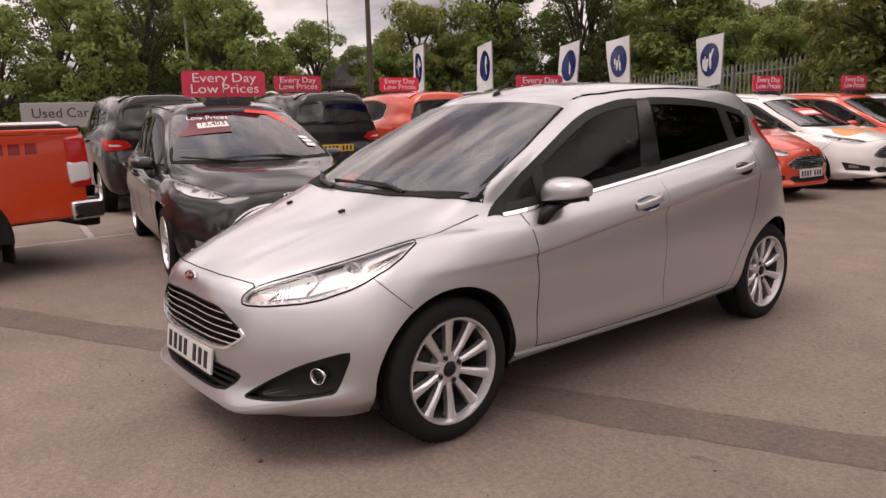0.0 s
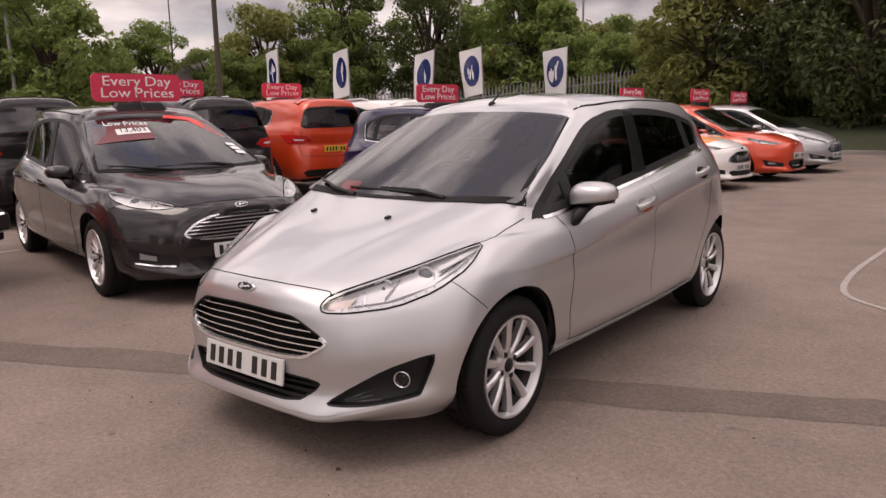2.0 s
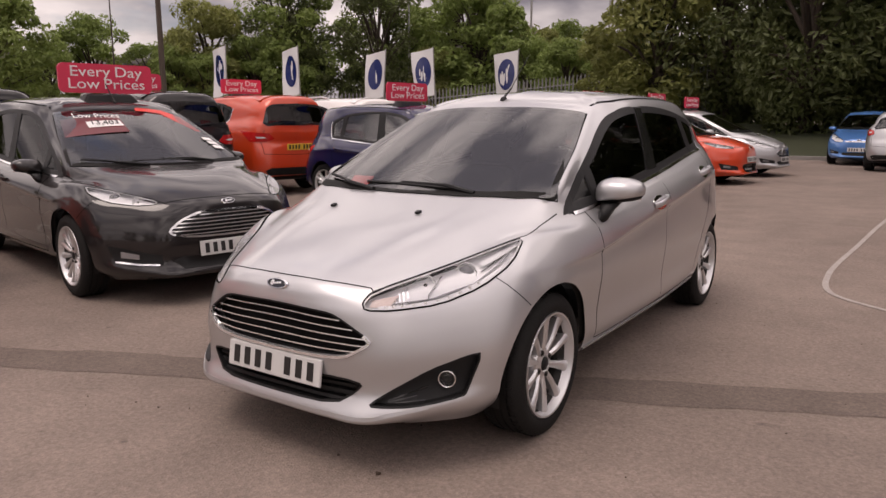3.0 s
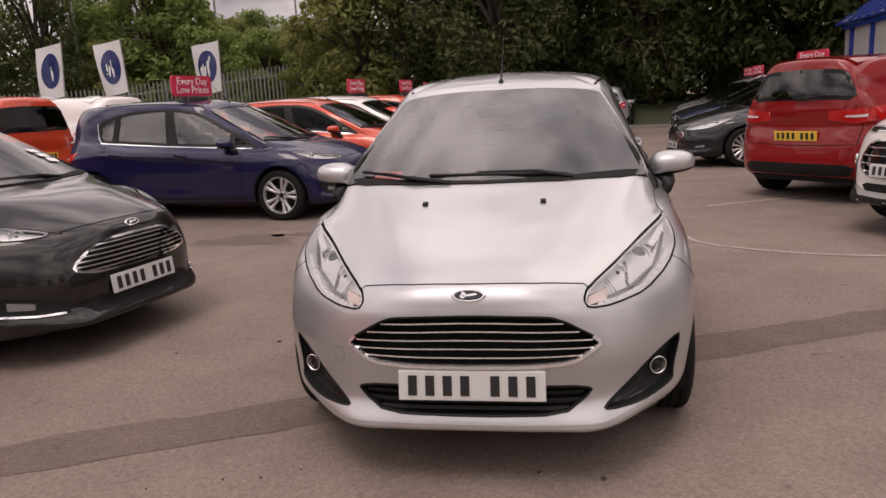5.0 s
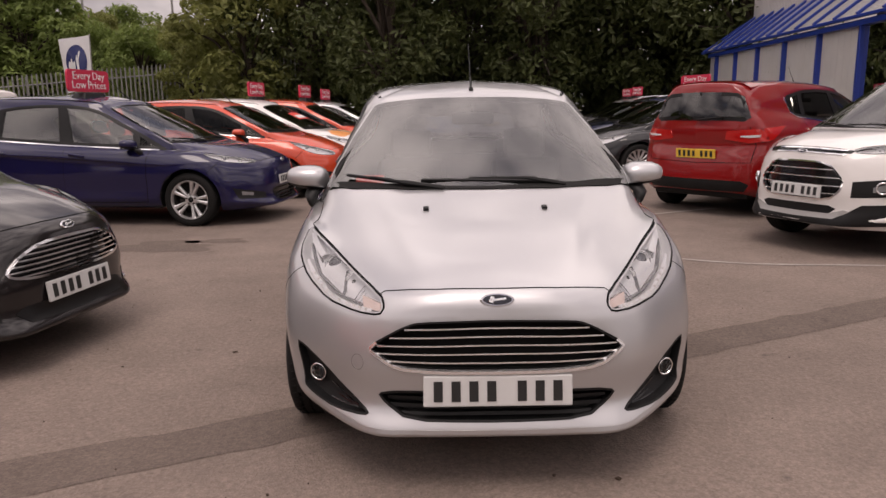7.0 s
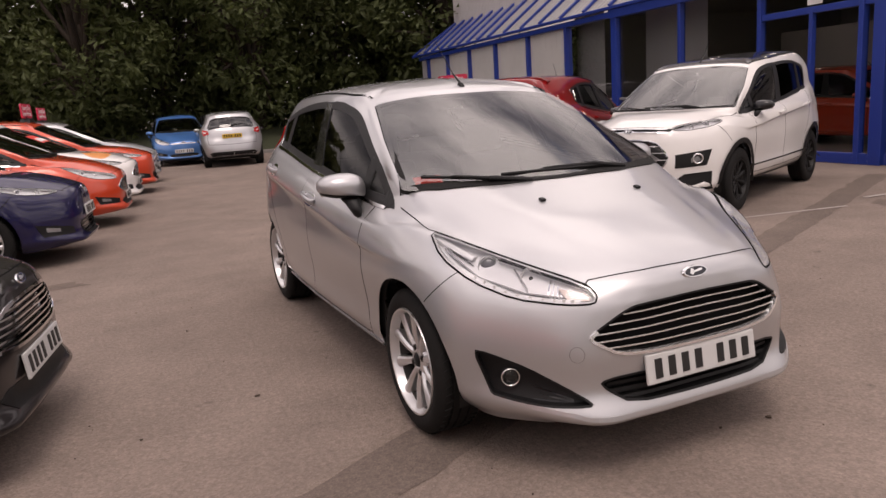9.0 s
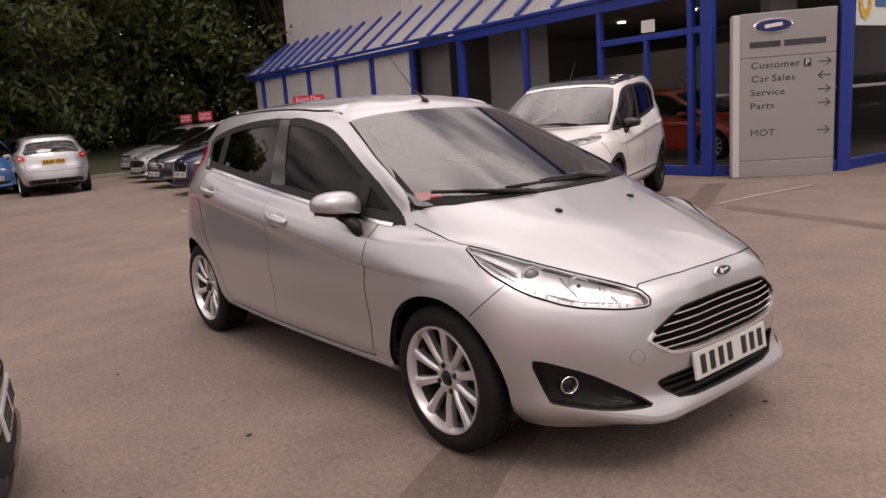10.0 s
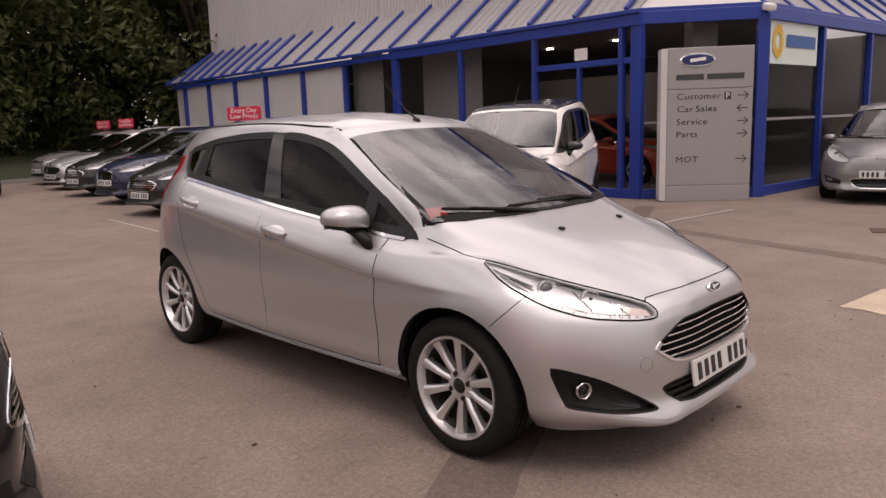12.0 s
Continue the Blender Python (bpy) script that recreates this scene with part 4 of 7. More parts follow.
def body_curves():
    """Guide curves of a small hatchback, x outwards, y to the rear, z up, from the sill to the roof's middle.
    Each runs from the nose's middle (0) round the side (5 front wheel, 8 middle post, 10 rear wheel) to the tail's middle (14)."""
    under = [(0, 0, -.66, .19), (2, .42, -.64, .19), (3, .60, -.50, .19), (4, .66, -.36, .18), (6, .66, .38, .20), (8, .67, 1.45, .20), (10, .64, 2.49, .2), (11, .58, 2.86, .25), (12, .43, 2.98, .27), (14, 0, 3.03, .27)]
    lip = [(0, 0, -.770, .222), (1, .25, -.766, .222), (2, .43, -.740, .223), (3, .640, -.545, .262), (4, .728, -.37, .252), (5, .752, 0, .225), (6, .748, .38, .236), (8, .755, 1.45, .238), (9, .748, 2.05, .245), (10, .735, 2.49, .26), (11, .65, 2.86, .29), (12, .47, 3.03, .30), (14, 0, 3.09, .30)]
    low = [(0, 0, -.742, .31), (1, .25, -.735, .31), (2, .455, -.685, .318), (3, .652, -.495, .335), (4, .750, -.35, .33), (5, .788, 0, .33), (6, .788, .38, .312), (8, .800, 1.45, .308), (9, .792, 2.05, .325), (10, .770, 2.49, .36), (11, .685, 2.86, .38), (12, .49, 3.045, .38), (14, 0, 3.11, .38)]
    mid = [(0, 0, -.752, .44), (1, .25, -.742, .44), (2, .46, -.685, .45), (3, .674, -.462, .465), (4, .772, -.32, .465), (5, .815, 0, .48), (6, .797, .38, .43), (8, .803, 1.45, .42), (9, .803, 2.05, .45), (10, .797, 2.49, .5), (11, .700, 2.84, .5), (12, .51, 3.03, .5), (14, 0, 3.10, .5)]
    hip = [(0, 0, -.740, .59), (1, .25, -.730, .59), (2, .445, -.655, .585), (3, .662, -.425, .60), (4, .770, -.27, .61), (5, .818, 0, .63), (6, .818, .38, .60), (8, .821, 1.45, .60), (9, .817, 2.05, .63), (10, .806, 2.49, .66), (11, .705, 2.80, .66), (12, .515, 2.99, .66), (14, 0, 3.06, .66)]
    tuck = [(0, 0, -.733, .628), (1, .235, -.722, .628), (2, .43, -.645, .62), (3, .652, -.40, .645), (4, .760, -.25, .672), (5, .810, 0, .680), (6, .816, .40, .690), (7, .821, .93, .752), (8, .825, 1.45, .812), (9, .822, 2.05, .870), (10, .793, 2.47, .870), (11, .700, 2.755, .80), (12, .51, 2.94, .76), (14, 0, 3.04, .76)]
    swage = [(0, 0, -.722, .662), (1, .22, -.710, .661), (2, .41, -.630, .650), (3, .635, -.375, .685), (4, .746, -.225, .716), (5, .803, 0, .710), (6, .826, .42, .712), (7, .838, .93, .772), (8, .844, 1.45, .833), (9, .830, 2.05, .898), (10, .792, 2.45, .930), (11, .692, 2.73, .90), (12, .50, 2.90, .88), (14, 0, 3.01, .88)]
    nose = [(0, 0, -.690, .697), (1, .20, -.680, .694), (2, .378, -.618, .678), (3, .580, -.335, .740), (4, .690, -.13, .808), (5, .746, .04, .815), (6, .794, .39, .806), (7, .815, .93, .850), (8, .826, 1.45, .897), (9, .806, 2.05, .962), (10, .760, 2.44, 1.000), (11, .664, 2.70, .99), (12, .475, 2.87, .97), (14, 0, 2.97, .97)]
    bonnet = [(0, 0, -.33, .846), (1, .20, -.325, .845), (2, .38, -.25, .849), (3, .555, -.09, .848), (4, .655, .06, .845), (5, .708, .15, .842), (6, .755, .40, .850), (8, .785, 1.45, .950), (9, .762, 2.05, 1.01), (10, .724, 2.42, 1.056), (11, .636, 2.67, 1.060), (12, .46, 2.84, 1.02), (14, 0, 2.93, 1.02)]
    cowl = [(0, 0, .075, .937), (1, .22, .085, .938), (2, .44, .125, .946), (3, .60, .180, .950), (4, .676, .225, .945), (5, .700, .262, .876), (6, .732, .45, .884), (7, .742, .92, .932), (8, .736, 1.45, .987), (9, .706, 2.05, 1.05), (10, .678, 2.38, 1.098), (11, .602, 2.63, 1.13), (12, .43, 2.80, 1.085), (14, 0, 2.89, 1.08)]
    pane = [(0, 0, .505, 1.158), (1, .20, .515, 1.157), (2, .385, .540, 1.150), (3, .535, .578, 1.143), (4, .602, .610, 1.135), (5, .628, .655, 1.118), (6, .652, .82, 1.125), (7, .662, 1.05, 1.145), (8, .666, 1.47, 1.170), (9, .645, 2.05, 1.195), (10, .625, 2.40, 1.212), (11, .560, 2.62, 1.235), (12, .41, 2.77, 1.20), (14, 0, 2.84, 1.195)]
    head = [(0, 0, 0.915, 1.34), (1, 0.2, 0.92, 1.337), (2, 0.36, 0.938, 1.328), (3, 0.468, 0.957, 1.316), (4, 0.515, 0.975, 1.306), (5, 0.535, 1.01, 1.304), (6, 0.556, 1.1, 1.316), (7, 0.574, 1.26, 1.332), (8, 0.588, 1.48, 1.342), (9, 0.588, 2.05, 1.334), (10, 0.568, 2.42, 1.314), (11, 0.52, 2.585, 1.300), (12, 0.38, 2.72, 1.304), (14, 0, 2.79, 1.306)]
    rail = [(0, 0, 0.955, 1.364), (1, 0.19, 0.965, 1.361), (2, 0.34, 0.985, 1.354), (3, 0.44, 1.01, 1.346), (4, 0.482, 1.03, 1.339), (5, 0.5, 1.07, 1.354), (6, 0.515, 1.16, 1.366), (8, 0.535, 1.5, 1.389), (9, 0.538, 2.05, 1.386), (10, 0.518, 2.39, 1.368), (11, 0.475, 2.55, 1.350), (12, 0.34, 2.68, 1.352), (14, 0, 2.75, 1.354)]
    roof = [(0, 0, 1.13, 1.409), (3, 0.3, 1.18, 1.402), (4, 0.32, 1.2, 1.402), (6, 0.34, 1.3, 1.41), (8, 0.35, 1.55, 1.424), (9, 0.34, 2.05, 1.420), (10, 0.32, 2.32, 1.403), (12, 0.2, 2.53, 1.388), (14, 0, 2.60, 1.386)]
    ridge = [(0, 0, 1.3, 1.432), (4, 0, 1.34, 1.434), (8, 0, 1.6, 1.444), (9, 0, 2, 1.438), (14, 0, 2.45, 1.412)]
    return [under, lip, low, mid, hip, tuck, swage, nose, bonnet, cowl, pane, head, rail, roof, ridge]


Y_KEYS = (-.78, 0, .2, .95, 1.45, 2.49, 2.70, 3.14)
Z_KEYS = (0, .21, .45, .70, .95, 1.39)


def inside(poly, p):
    """Which of the points p (n x 2) lie in the polygon."""
    x, y = p[:, 0], p[:, 1]
    res = np.zeros(len(p), bool)
    n = len(poly)
    for i in range(n):
        (x0, y0), (x1, y1) = poly[i], poly[(i + 1) % n]
        if y0 != y1:
            res ^= ((y0 > y) != (y1 > y)) & (x < (x1 - x0) * (y - y0) / (y1 - y0) + x0)
    return res


def rounded(pts, times, closed=True):
    """Cuts the corners of an outline."""
    for _ in range(times):
        out = []
        n = len(pts)
        for i in range(n if closed else n - 1):
            a, b = np.array(pts[i]), np.array(pts[(i + 1) % n])
            out += [a * .8 + b * .2, a * .2 + b * .8]
        if not closed:
            out = [np.array(pts[0])] + out[1:-1] + [np.array(pts[-1])]
        pts = out
    return [np.array(p, float) for p in pts]


def dense(pts, step, closed=True):
    out = []
    n = len(pts)
    for i in range(n if closed else n - 1):
        a, b = np.array(pts[i], float), np.array(pts[(i + 1) % n], float)
        k = max(1, int(math.ceil(np.linalg.norm(b - a) / step)))
        out += [a + (b - a) * j / k for j in range(k)]
    if not closed:
        out.append(np.array(pts[-1], float))
    return out


def mirrored(pts):
    return [(-p[0], *p[1:]) for p in pts]


class Car:
    def __init__(self, name, m, label, coat, ys=Y_KEYS, zs=Z_KEYS, wide=1.0, belt=0.0, sub=5, group="", tyre=0.287, tail=0.0, crease=0.0, lift=0.0, broad=0.0, bluff=0.0):
        self.bluff = bluff
        self.ys, self.zs, self.wide, self.belt, self.tail = ys, zs, wide, belt, tail
        self.lift, self.broad = lift, broad
        self.root = thing(name, m, label, "car", group)
        self.coat, self.tyre, self.sub = coat, tyre, sub
        grid = np.array([even_spline(c, np.linspace(0, NCOL, NCOL * sub + 1)) for c in body_curves()])
        steps = np.linspace(0, NROW, NROW * sub + 1)
        fine = np.array([even_spline([(i, *grid[i, j]) for i in range(NROW + 1)], steps) for j in range(grid.shape[1])])
        self.grid = self.warp(fine.transpose(1, 0, 2).reshape(-1, 3)).reshape(NROW * sub + 1, NCOL * sub + 1, 3)
        if crease:
            # an even sweep from the bonnet over the tops of the wings
            g = self.grid
            n = sub
            kern = np.exp(-.5 * (np.arange(-2 * n, 2 * n + 1) / (.5 * n)) ** 2)
            kern /= kern.sum()
            wide_g = np.concatenate([g[:, 1:2 * n + 1][:, ::-1] * (-1, 1, 1), g, np.repeat(g[:, -1:], 2 * n, 1)], 1)
            across = sum(k * wide_g[:, i:i + g.shape[1]] for i, k in enumerate(kern))
            tall = np.concatenate([np.repeat(across[:1], 2 * n, 0), across, np.repeat(across[-1:], 2 * n, 0)], 0)
            even = sum(k * tall[i:i + g.shape[0]] for i, k in enumerate(kern))
            r, c = np.arange(g.shape[0])[:, None] / sub, np.arange(g.shape[1])[None] / sub
            ease = np.clip((r - 7.25) / .5, 0, 1) * np.clip((9.3 - r) / .4, 0, 1) * np.clip((6.8 - c) / 1.0, 0, 1)
            self.grid = g = g + (even - g) * ease[..., None]
            # raised middle of the bonnet between two soft creases
            x, y, z = self.grid[..., 0], self.grid[..., 1], self.grid[..., 2]
            edge = np.interp(y, (-.60, .05), (.27, .455))
            step = np.clip((edge - np.abs(x)) / .06 + .5, 0, 1)
            ends = np.clip((y + .62) / .25, 0, 1) * np.clip((.10 - y) / .40, 0, 1) * (z > .70) * (z < 1.0)
            self.grid[..., 2] += crease * step * step * (3 - 2 * step) * ends
        R, C = self.grid.shape[:2]
        half = self.grid.reshape(-1, 3)
        half[np.abs(half[:, 0]) < 1e-4, 0] = 0
        idx = np.arange(R * C).reshape(R, C)
        other = np.where(half[:, 0] == 0, np.arange(R * C), np.arange(R * C) + R * C).reshape(R, C)
        verts = np.vstack([half, half * (-1, 1, 1)])
        q = np.stack([idx[:-1, :-1], idx[:-1, 1:], idx[1:, 1:], idx[1:, :-1]], -1).reshape(-1, 4)
        k = np.stack([other[:-1, :-1], other[1:, :-1], other[1:, 1:], other[:-1, 1:]], -1).reshape(-1, 4)
        self.faces = np.vstack([q, k])
        self.row = np.tile(np.repeat(np.arange(R - 1), C - 1), 2) / sub
        self.col = np.tile(np.tile(np.arange(C - 1), R - 1), 2) / sub
        self.verts = verts
        v = self.verts[self.faces]
        n = np.cross(v[:, 2] - v[:, 0], v[:, 3] - v[:, 1])
        vn = np.zeros_like(self.verts)
        for i in range(4):
            np.add.at(vn, self.faces[:, i], n)
        self.vn = vn / np.maximum(np.linalg.norm(vn, axis=1, keepdims=True), 1e-9)
        self.mid = v.mean(1)
        self.fn = n / np.maximum(np.linalg.norm(n, axis=1, keepdims=True), 1e-9)
        self.live = np.ones(len(self.faces), bool)
        self.bvh = BVHTree.FromPolygons([tuple(p) for p in self.verts], [tuple(int(a) for a in f) for f in self.faces])
        for axle in (0, self.wy(2.49)):
            self.clip(np.hypot(self.verts[:, 1] - axle, self.verts[:, 2] - self.tyre) - self.arch, np.abs(self.mid[:, 0]) > .5)

    @property
    def arch(self):
        return self.tyre + .048

    def wy(self, y):
        return float(np.interp(y, Y_KEYS, self.ys)) if Y_KEYS[0] <= y <= Y_KEYS[-1] else (self.ys[0] + y - Y_KEYS[0] if y < 0 else self.ys[-1] + y - Y_KEYS[-1])

    def warp(self, p):
        """Takes points of the small hatchback to this model's proportions."""
        p = np.array(p, float)
        y, z = p[:, 1], p[:, 2]
        ny = np.interp(y, Y_KEYS, self.ys) + np.minimum(y - Y_KEYS[0], 0) + np.maximum(y - Y_KEYS[-1], 0)
        up = np.clip((z - .55) / .35, 0, 1) * np.clip((1.36 - z) / .2, 0, 1)
        z2 = z - self.belt * (y - .4) * up * (y > .4)
        nz = np.interp(z2, Z_KEYS, self.zs) + np.maximum(z2 - Z_KEYS[-1], 0)
        ny = ny + self.tail * np.clip((y - 2.2) / .5, 0, 1) * np.clip((z - .8) / .3, 0, 1)
        nz = nz + self.lift * np.clip((y - 1.5) / 1.1, 0, 1) * np.clip((z - 1.0) / .3, 0, 1)
        nz = nz + self.bluff * np.clip((.25 - y) / .75, 0, 1) * np.clip((z - .30) / .35, 0, 1)
        return np.stack([p[:, 0] * self.wide * (1 + self.broad * np.clip((z - .92) / .35, 0, 1)), ny, nz], 1)

    def clip(self, level, mask):
        """Takes away the skin where level is negative, on the faces of mask, and splits the faces on the edge."""
        eps = 2e-4
        level = np.where(np.abs(level) < eps, eps, level)
        inner = (level < 0)[self.faces]
        hit = mask & self.live
        self.live &= ~(hit & inner.all(1))
        todo = np.where(hit & inner.any(1) & ~inner.all(1))[0]
        verts, normals, seen = [], [], {}
        faces, rows, cols, fns = [], [], [], []
        base = len(self.verts)

        def crossing(i, j):
            k = (min(i, j), max(i, j))
            if k not in seen:
                t = level[i] / (level[i] - level[j])
                seen[k] = base + len(verts)
                verts.append(self.verts[i] * (1 - t) + self.verts[j] * t)
                normals.append(self.vn[i] * (1 - t) + self.vn[j] * t)
            return seen[k]

        for f in todo:
            ring = [int(v) for v in dict.fromkeys(self.faces[f].tolist())]
            out = []
            for i, v in enumerate(ring):
                w = ring[(i + 1) % len(ring)]
                if level[v] > 0:
                    out.append(v)
                if (level[v] > 0) != (level[w] > 0):
                    out.append(crossing(v, w))
            for i in range(1, len(out) - 1, 2):
                q = [out[0], out[i], out[i + 1], out[min(i + 2, len(out) - 1)]]
                faces.append(q)
                rows.append(self.row[f])
                cols.append(self.col[f])
                fns.append(self.fn[f])
        self.live[todo] = False
        if faces:
            self.verts = np.vstack([self.verts, verts])
            self.vn = np.vstack([self.vn, normals])
            self.faces = np.vstack([self.faces, faces])
            self.row, self.col = np.append(self.row, rows), np.append(self.col, cols)
            self.fn = np.vstack([self.fn, fns])
            self.live = np.append(self.live, np.ones(len(faces), bool))
            self.mid = self.verts[self.faces].mean(1)

    # places on the skin
    def basis(self, way):
        d = Vector(way).normalized()
        a = d.cross(Vector((0, 0, 1)))
        a = Vector((1, 0, 0)) if a.length < .05 else a.normalized()
        return d, a, a.cross(d)

    def flat(self, pts, way):
        d, a, b = self.basis(way)
        w = self.warp(pts)
        return [np.array((Vector(p).dot(a), Vector(p).dot(b))) for p in w], np.mean(w, 0)

    def drop(self, p2, way, centre, off=0.0, along=False):
        d, a, b = self.basis(way)
        base = a * p2[0] + b * p2[1] + d * d.dot(Vector(centre))
        hit, n, _, _ = self.bvh.ray_cast(base - d * 1.2, d, 2.0)
        if hit is None:
            hit, n, _, _ = self.bvh.find_nearest(base)
        if n.dot(d) > 0:
            n = -n
        return hit + (-d if along else n) * off

    def surface_at(self, p, way, off=0.0):
        """The place on the skin that is met from a point of the hatchback along way."""
        f, c = self.flat([p], way)
        return self.drop(f[0], way, c, off)

    def cut(self, pts, way, grow=0.0, both=True):
        """Opens the skin inside an outline."""
        for s in ((1, -1) if both else (1,)):
            ps = pts if s == 1 else mirrored(pts)
            w = way if s == 1 else (-way[0], way[1], way[2])
            f, c = self.flat(ps, w)
            m = np.mean(f, 0)
            if grow:
                f = [m + (p - m) * (1 + grow / max(np.linalg.norm(p - m), .05)) for p in f]
            d, a, b = self.basis(w)
            q = np.stack([self.verts @ np.array(a), self.verts @ np.array(b)], 1)
            lo, hi = np.min(f, 0) - .15, np.max(f, 0) + .15
            near = np.all((q > lo) & (q < hi), 1)
            level = np.ones(len(q))
            level[near] = self.distance(f, q[near])
            self.clip(level, (self.fn @ np.array(d) < -.08) & near[self.faces].all(1))

    def distance(self, f, q):
        """How far points lie from an outline, negative inside."""
        best = np.full(len(q), 9.0)
        for i in range(len(f)):
            p0, p1 = f[i], f[(i + 1) % len(f)]
            e = p1 - p0
            t = np.clip(((q - p0) @ e) / max(e @ e, 1e-9), 0, 1)
            best = np.minimum(best, np.linalg.norm(q - p0 - t[:, None] * e, axis=1))
        return np.where(inside(f, q), -best, best)

    def patch(self, name, pts, way, mat, off=.003, thick=.012, cell=.035, soft=0, along=False, parent=None, label="", flip=False, shadow=True, relax=0):
        """A piece cut to an outline that follows the skin; off is how far it stands out."""
        if flip:
            pts, way = mirrored(pts), (-way[0], way[1], way[2])
        f, c = self.flat(pts, way)
        f = dense(rounded(f, soft), cell)
        d, a, b = self.basis(way)
        bm = bmesh.new()
        bm.faces.new([bm.verts.new((p[0], p[1], 0)) for p in f])
        lo, hi = np.min(f, 0), np.max(f, 0)
        for ax in (0, 1):
            no = (1, 0, 0) if ax == 0 else (0, 1, 0)
            for v in np.arange(lo[ax] + cell * .5, hi[ax], cell):
                bmesh.ops.bisect_plane(bm, geom=bm.verts[:] + bm.edges[:] + bm.faces[:], plane_co=(v, 0, 0) if ax == 0 else (0, v, 0), plane_no=no)
        for v in bm.verts:
            v.co = self.drop((v.co.x, v.co.y), way, c, off, along)
        bend = None
        if relax:
            # one even sweep of glass: a low polynomial through the skin's places
            uv = np.array([(v.co.dot(a), v.co.dot(b)) for v in bm.verts])
            size = np.maximum(np.abs(uv - uv.mean(0)).max(0), 1e-6)
            uv = (uv - uv.mean(0)) / size
            dep = np.array([v.co.dot(d) for v in bm.verts])
            terms = np.stack([uv[:, 0] ** i * uv[:, 1] ** j for i in range(relax + 1) for j in range(relax + 1 - i)], 1)
            coef = np.linalg.lstsq(terms, dep, rcond=None)[0]
            fit = terms @ coef
            powers = [(i, j) for i in range(relax + 1) for j in range(relax + 1 - i)]
            du = sum(k * i * uv[:, 0] ** max(i - 1, 0) * uv[:, 1] ** j for k, (i, j) in zip(coef, powers)) / size[0]
            dv = sum(k * j * uv[:, 0] ** i * uv[:, 1] ** max(j - 1, 0) for k, (i, j) in zip(coef, powers)) / size[1]
            bend = [(a * float(p) + b * float(q) - d).normalized() for p, q in zip(du, dv)]
            for v, k in zip(bm.verts, fit - dep):
                v.co += d * float(k)
        bm.normal_update()
        if sum(fc.normal.dot(d) * fc.calc_area() for fc in bm.faces) > 0:
            bmesh.ops.reverse_faces(bm, faces=bm.faces[:])
        if thick:
            rim = [e for e in bm.edges if e.is_boundary]
            out = bmesh.ops.extrude_edge_only(bm, edges=rim)
            for g in out["geom"]:
                if isinstance(g, bmesh.types.BMVert):
                    g.co += d * thick
            for e in rim:
                e.smooth = False
        ob = part(name, bm, mat, parent or self.root, label, smooth=True)
        if bend and len(bend) == len(ob.data.vertices):
            ob.data.normals_split_custom_set_from_vertices(bend)
        ob.visible_shadow = shadow
        return ob

    def pair(self, name, pts, way, mat, **kw):
        return [self.patch(name, pts, way, mat, **kw), self.patch(name, pts, way, mat, flip=True, **kw)]

    def strip(self, name, pts, way, width, mat, off=.003, thick=.006, closed=False, soft=0, step=.03, flip=False, parent=None, label="", shift=0.0):
        """A band along a line on the skin; shift moves it sideways, in its own plane."""
        if flip:
            pts, way = mirrored(pts), (-way[0], way[1], way[2])
        f, c = self.flat(pts, way)
        f = dense(rounded(f, soft, closed), step, closed)
        n = len(f)
        d, a, b = self.basis(way)
        bm = bmesh.new()
        area = sum(f[i][0] * f[(i + 1) % n][1] - f[(i + 1) % n][0] * f[i][1] for i in range(n))
        sgn = 1 if area > 0 else -1
        rails = []
        for i in range(n):
            p0 = f[i - 1] if closed or i else f[i]
            p1 = f[(i + 1) % n] if closed or i < n - 1 else f[i]
            t = (p1 - p0) / max(np.linalg.norm(p1 - p0), 1e-6)
            nr = np.array((-t[1], t[0])) * (sgn if closed else 1)
            rails.append([self.drop(f[i] + nr * (shift + w), way, c, off) for w in (-width / 2, width / 2)])
        vs = [[bm.verts.new(p) for p in r] for r in rails]
        low = [[bm.verts.new(p + d * thick) for p in r] for r in rails]
        for i in range(n if closed else n - 1):
            j = (i + 1) % n
            bm.faces.new((vs[i][0], vs[j][0], vs[j][1], vs[i][1]))
            bm.faces.new((vs[i][0], low[i][0], low[j][0], vs[j][0]))
            bm.faces.new((vs[i][1], vs[j][1], low[j][1], low[i][1]))
        bm.normal_update()
        if sum(fc.normal.dot(d) for fc in bm.faces) > 0:
            bmesh.ops.reverse_faces(bm, faces=bm.faces[:])
        return part(name, bm, mat, parent or self.root, label)

    def strips(self, name, pts, way, width, mat, **kw):
        return [self.strip(name, pts, way, width, mat, **kw), self.strip(name, pts, way, width, mat, flip=True, **kw)]

    # the skin itself, panel by panel
    def skin(self, panels, roof_mat=None):
        left = self.live.copy()
        for name, mask in panels + [("body", np.ones(len(self.faces), bool))]:
            m = left & mask
            left &= ~mask
            if not m.any():
                continue
            f = self.faces[m]
            used, inv = np.unique(f, return_inverse=True)
            me = bpy.data.meshes.new("mesh")
            me.from_pydata([tuple(p) for p in self.verts[used]], [], [tuple(dict.fromkeys(q)) for q in inv.reshape(-1, 4).tolist()])
            me.validate()
            me.shade_smooth()
            if len(me.vertices) == len(used):
                me.normals_split_custom_set_from_vertices([tuple(q) for q in self.vn[used]])
            me.materials.append(roof_mat if roof_mat and name == "roof" else self.coat)
            again(name, me, self.root)
        m = self.live & (self.row > 1.2)
        f = self.faces[m][:, ::-1]
        used, inv = np.unique(f, return_inverse=True)
        me = bpy.data.meshes.new("mesh")
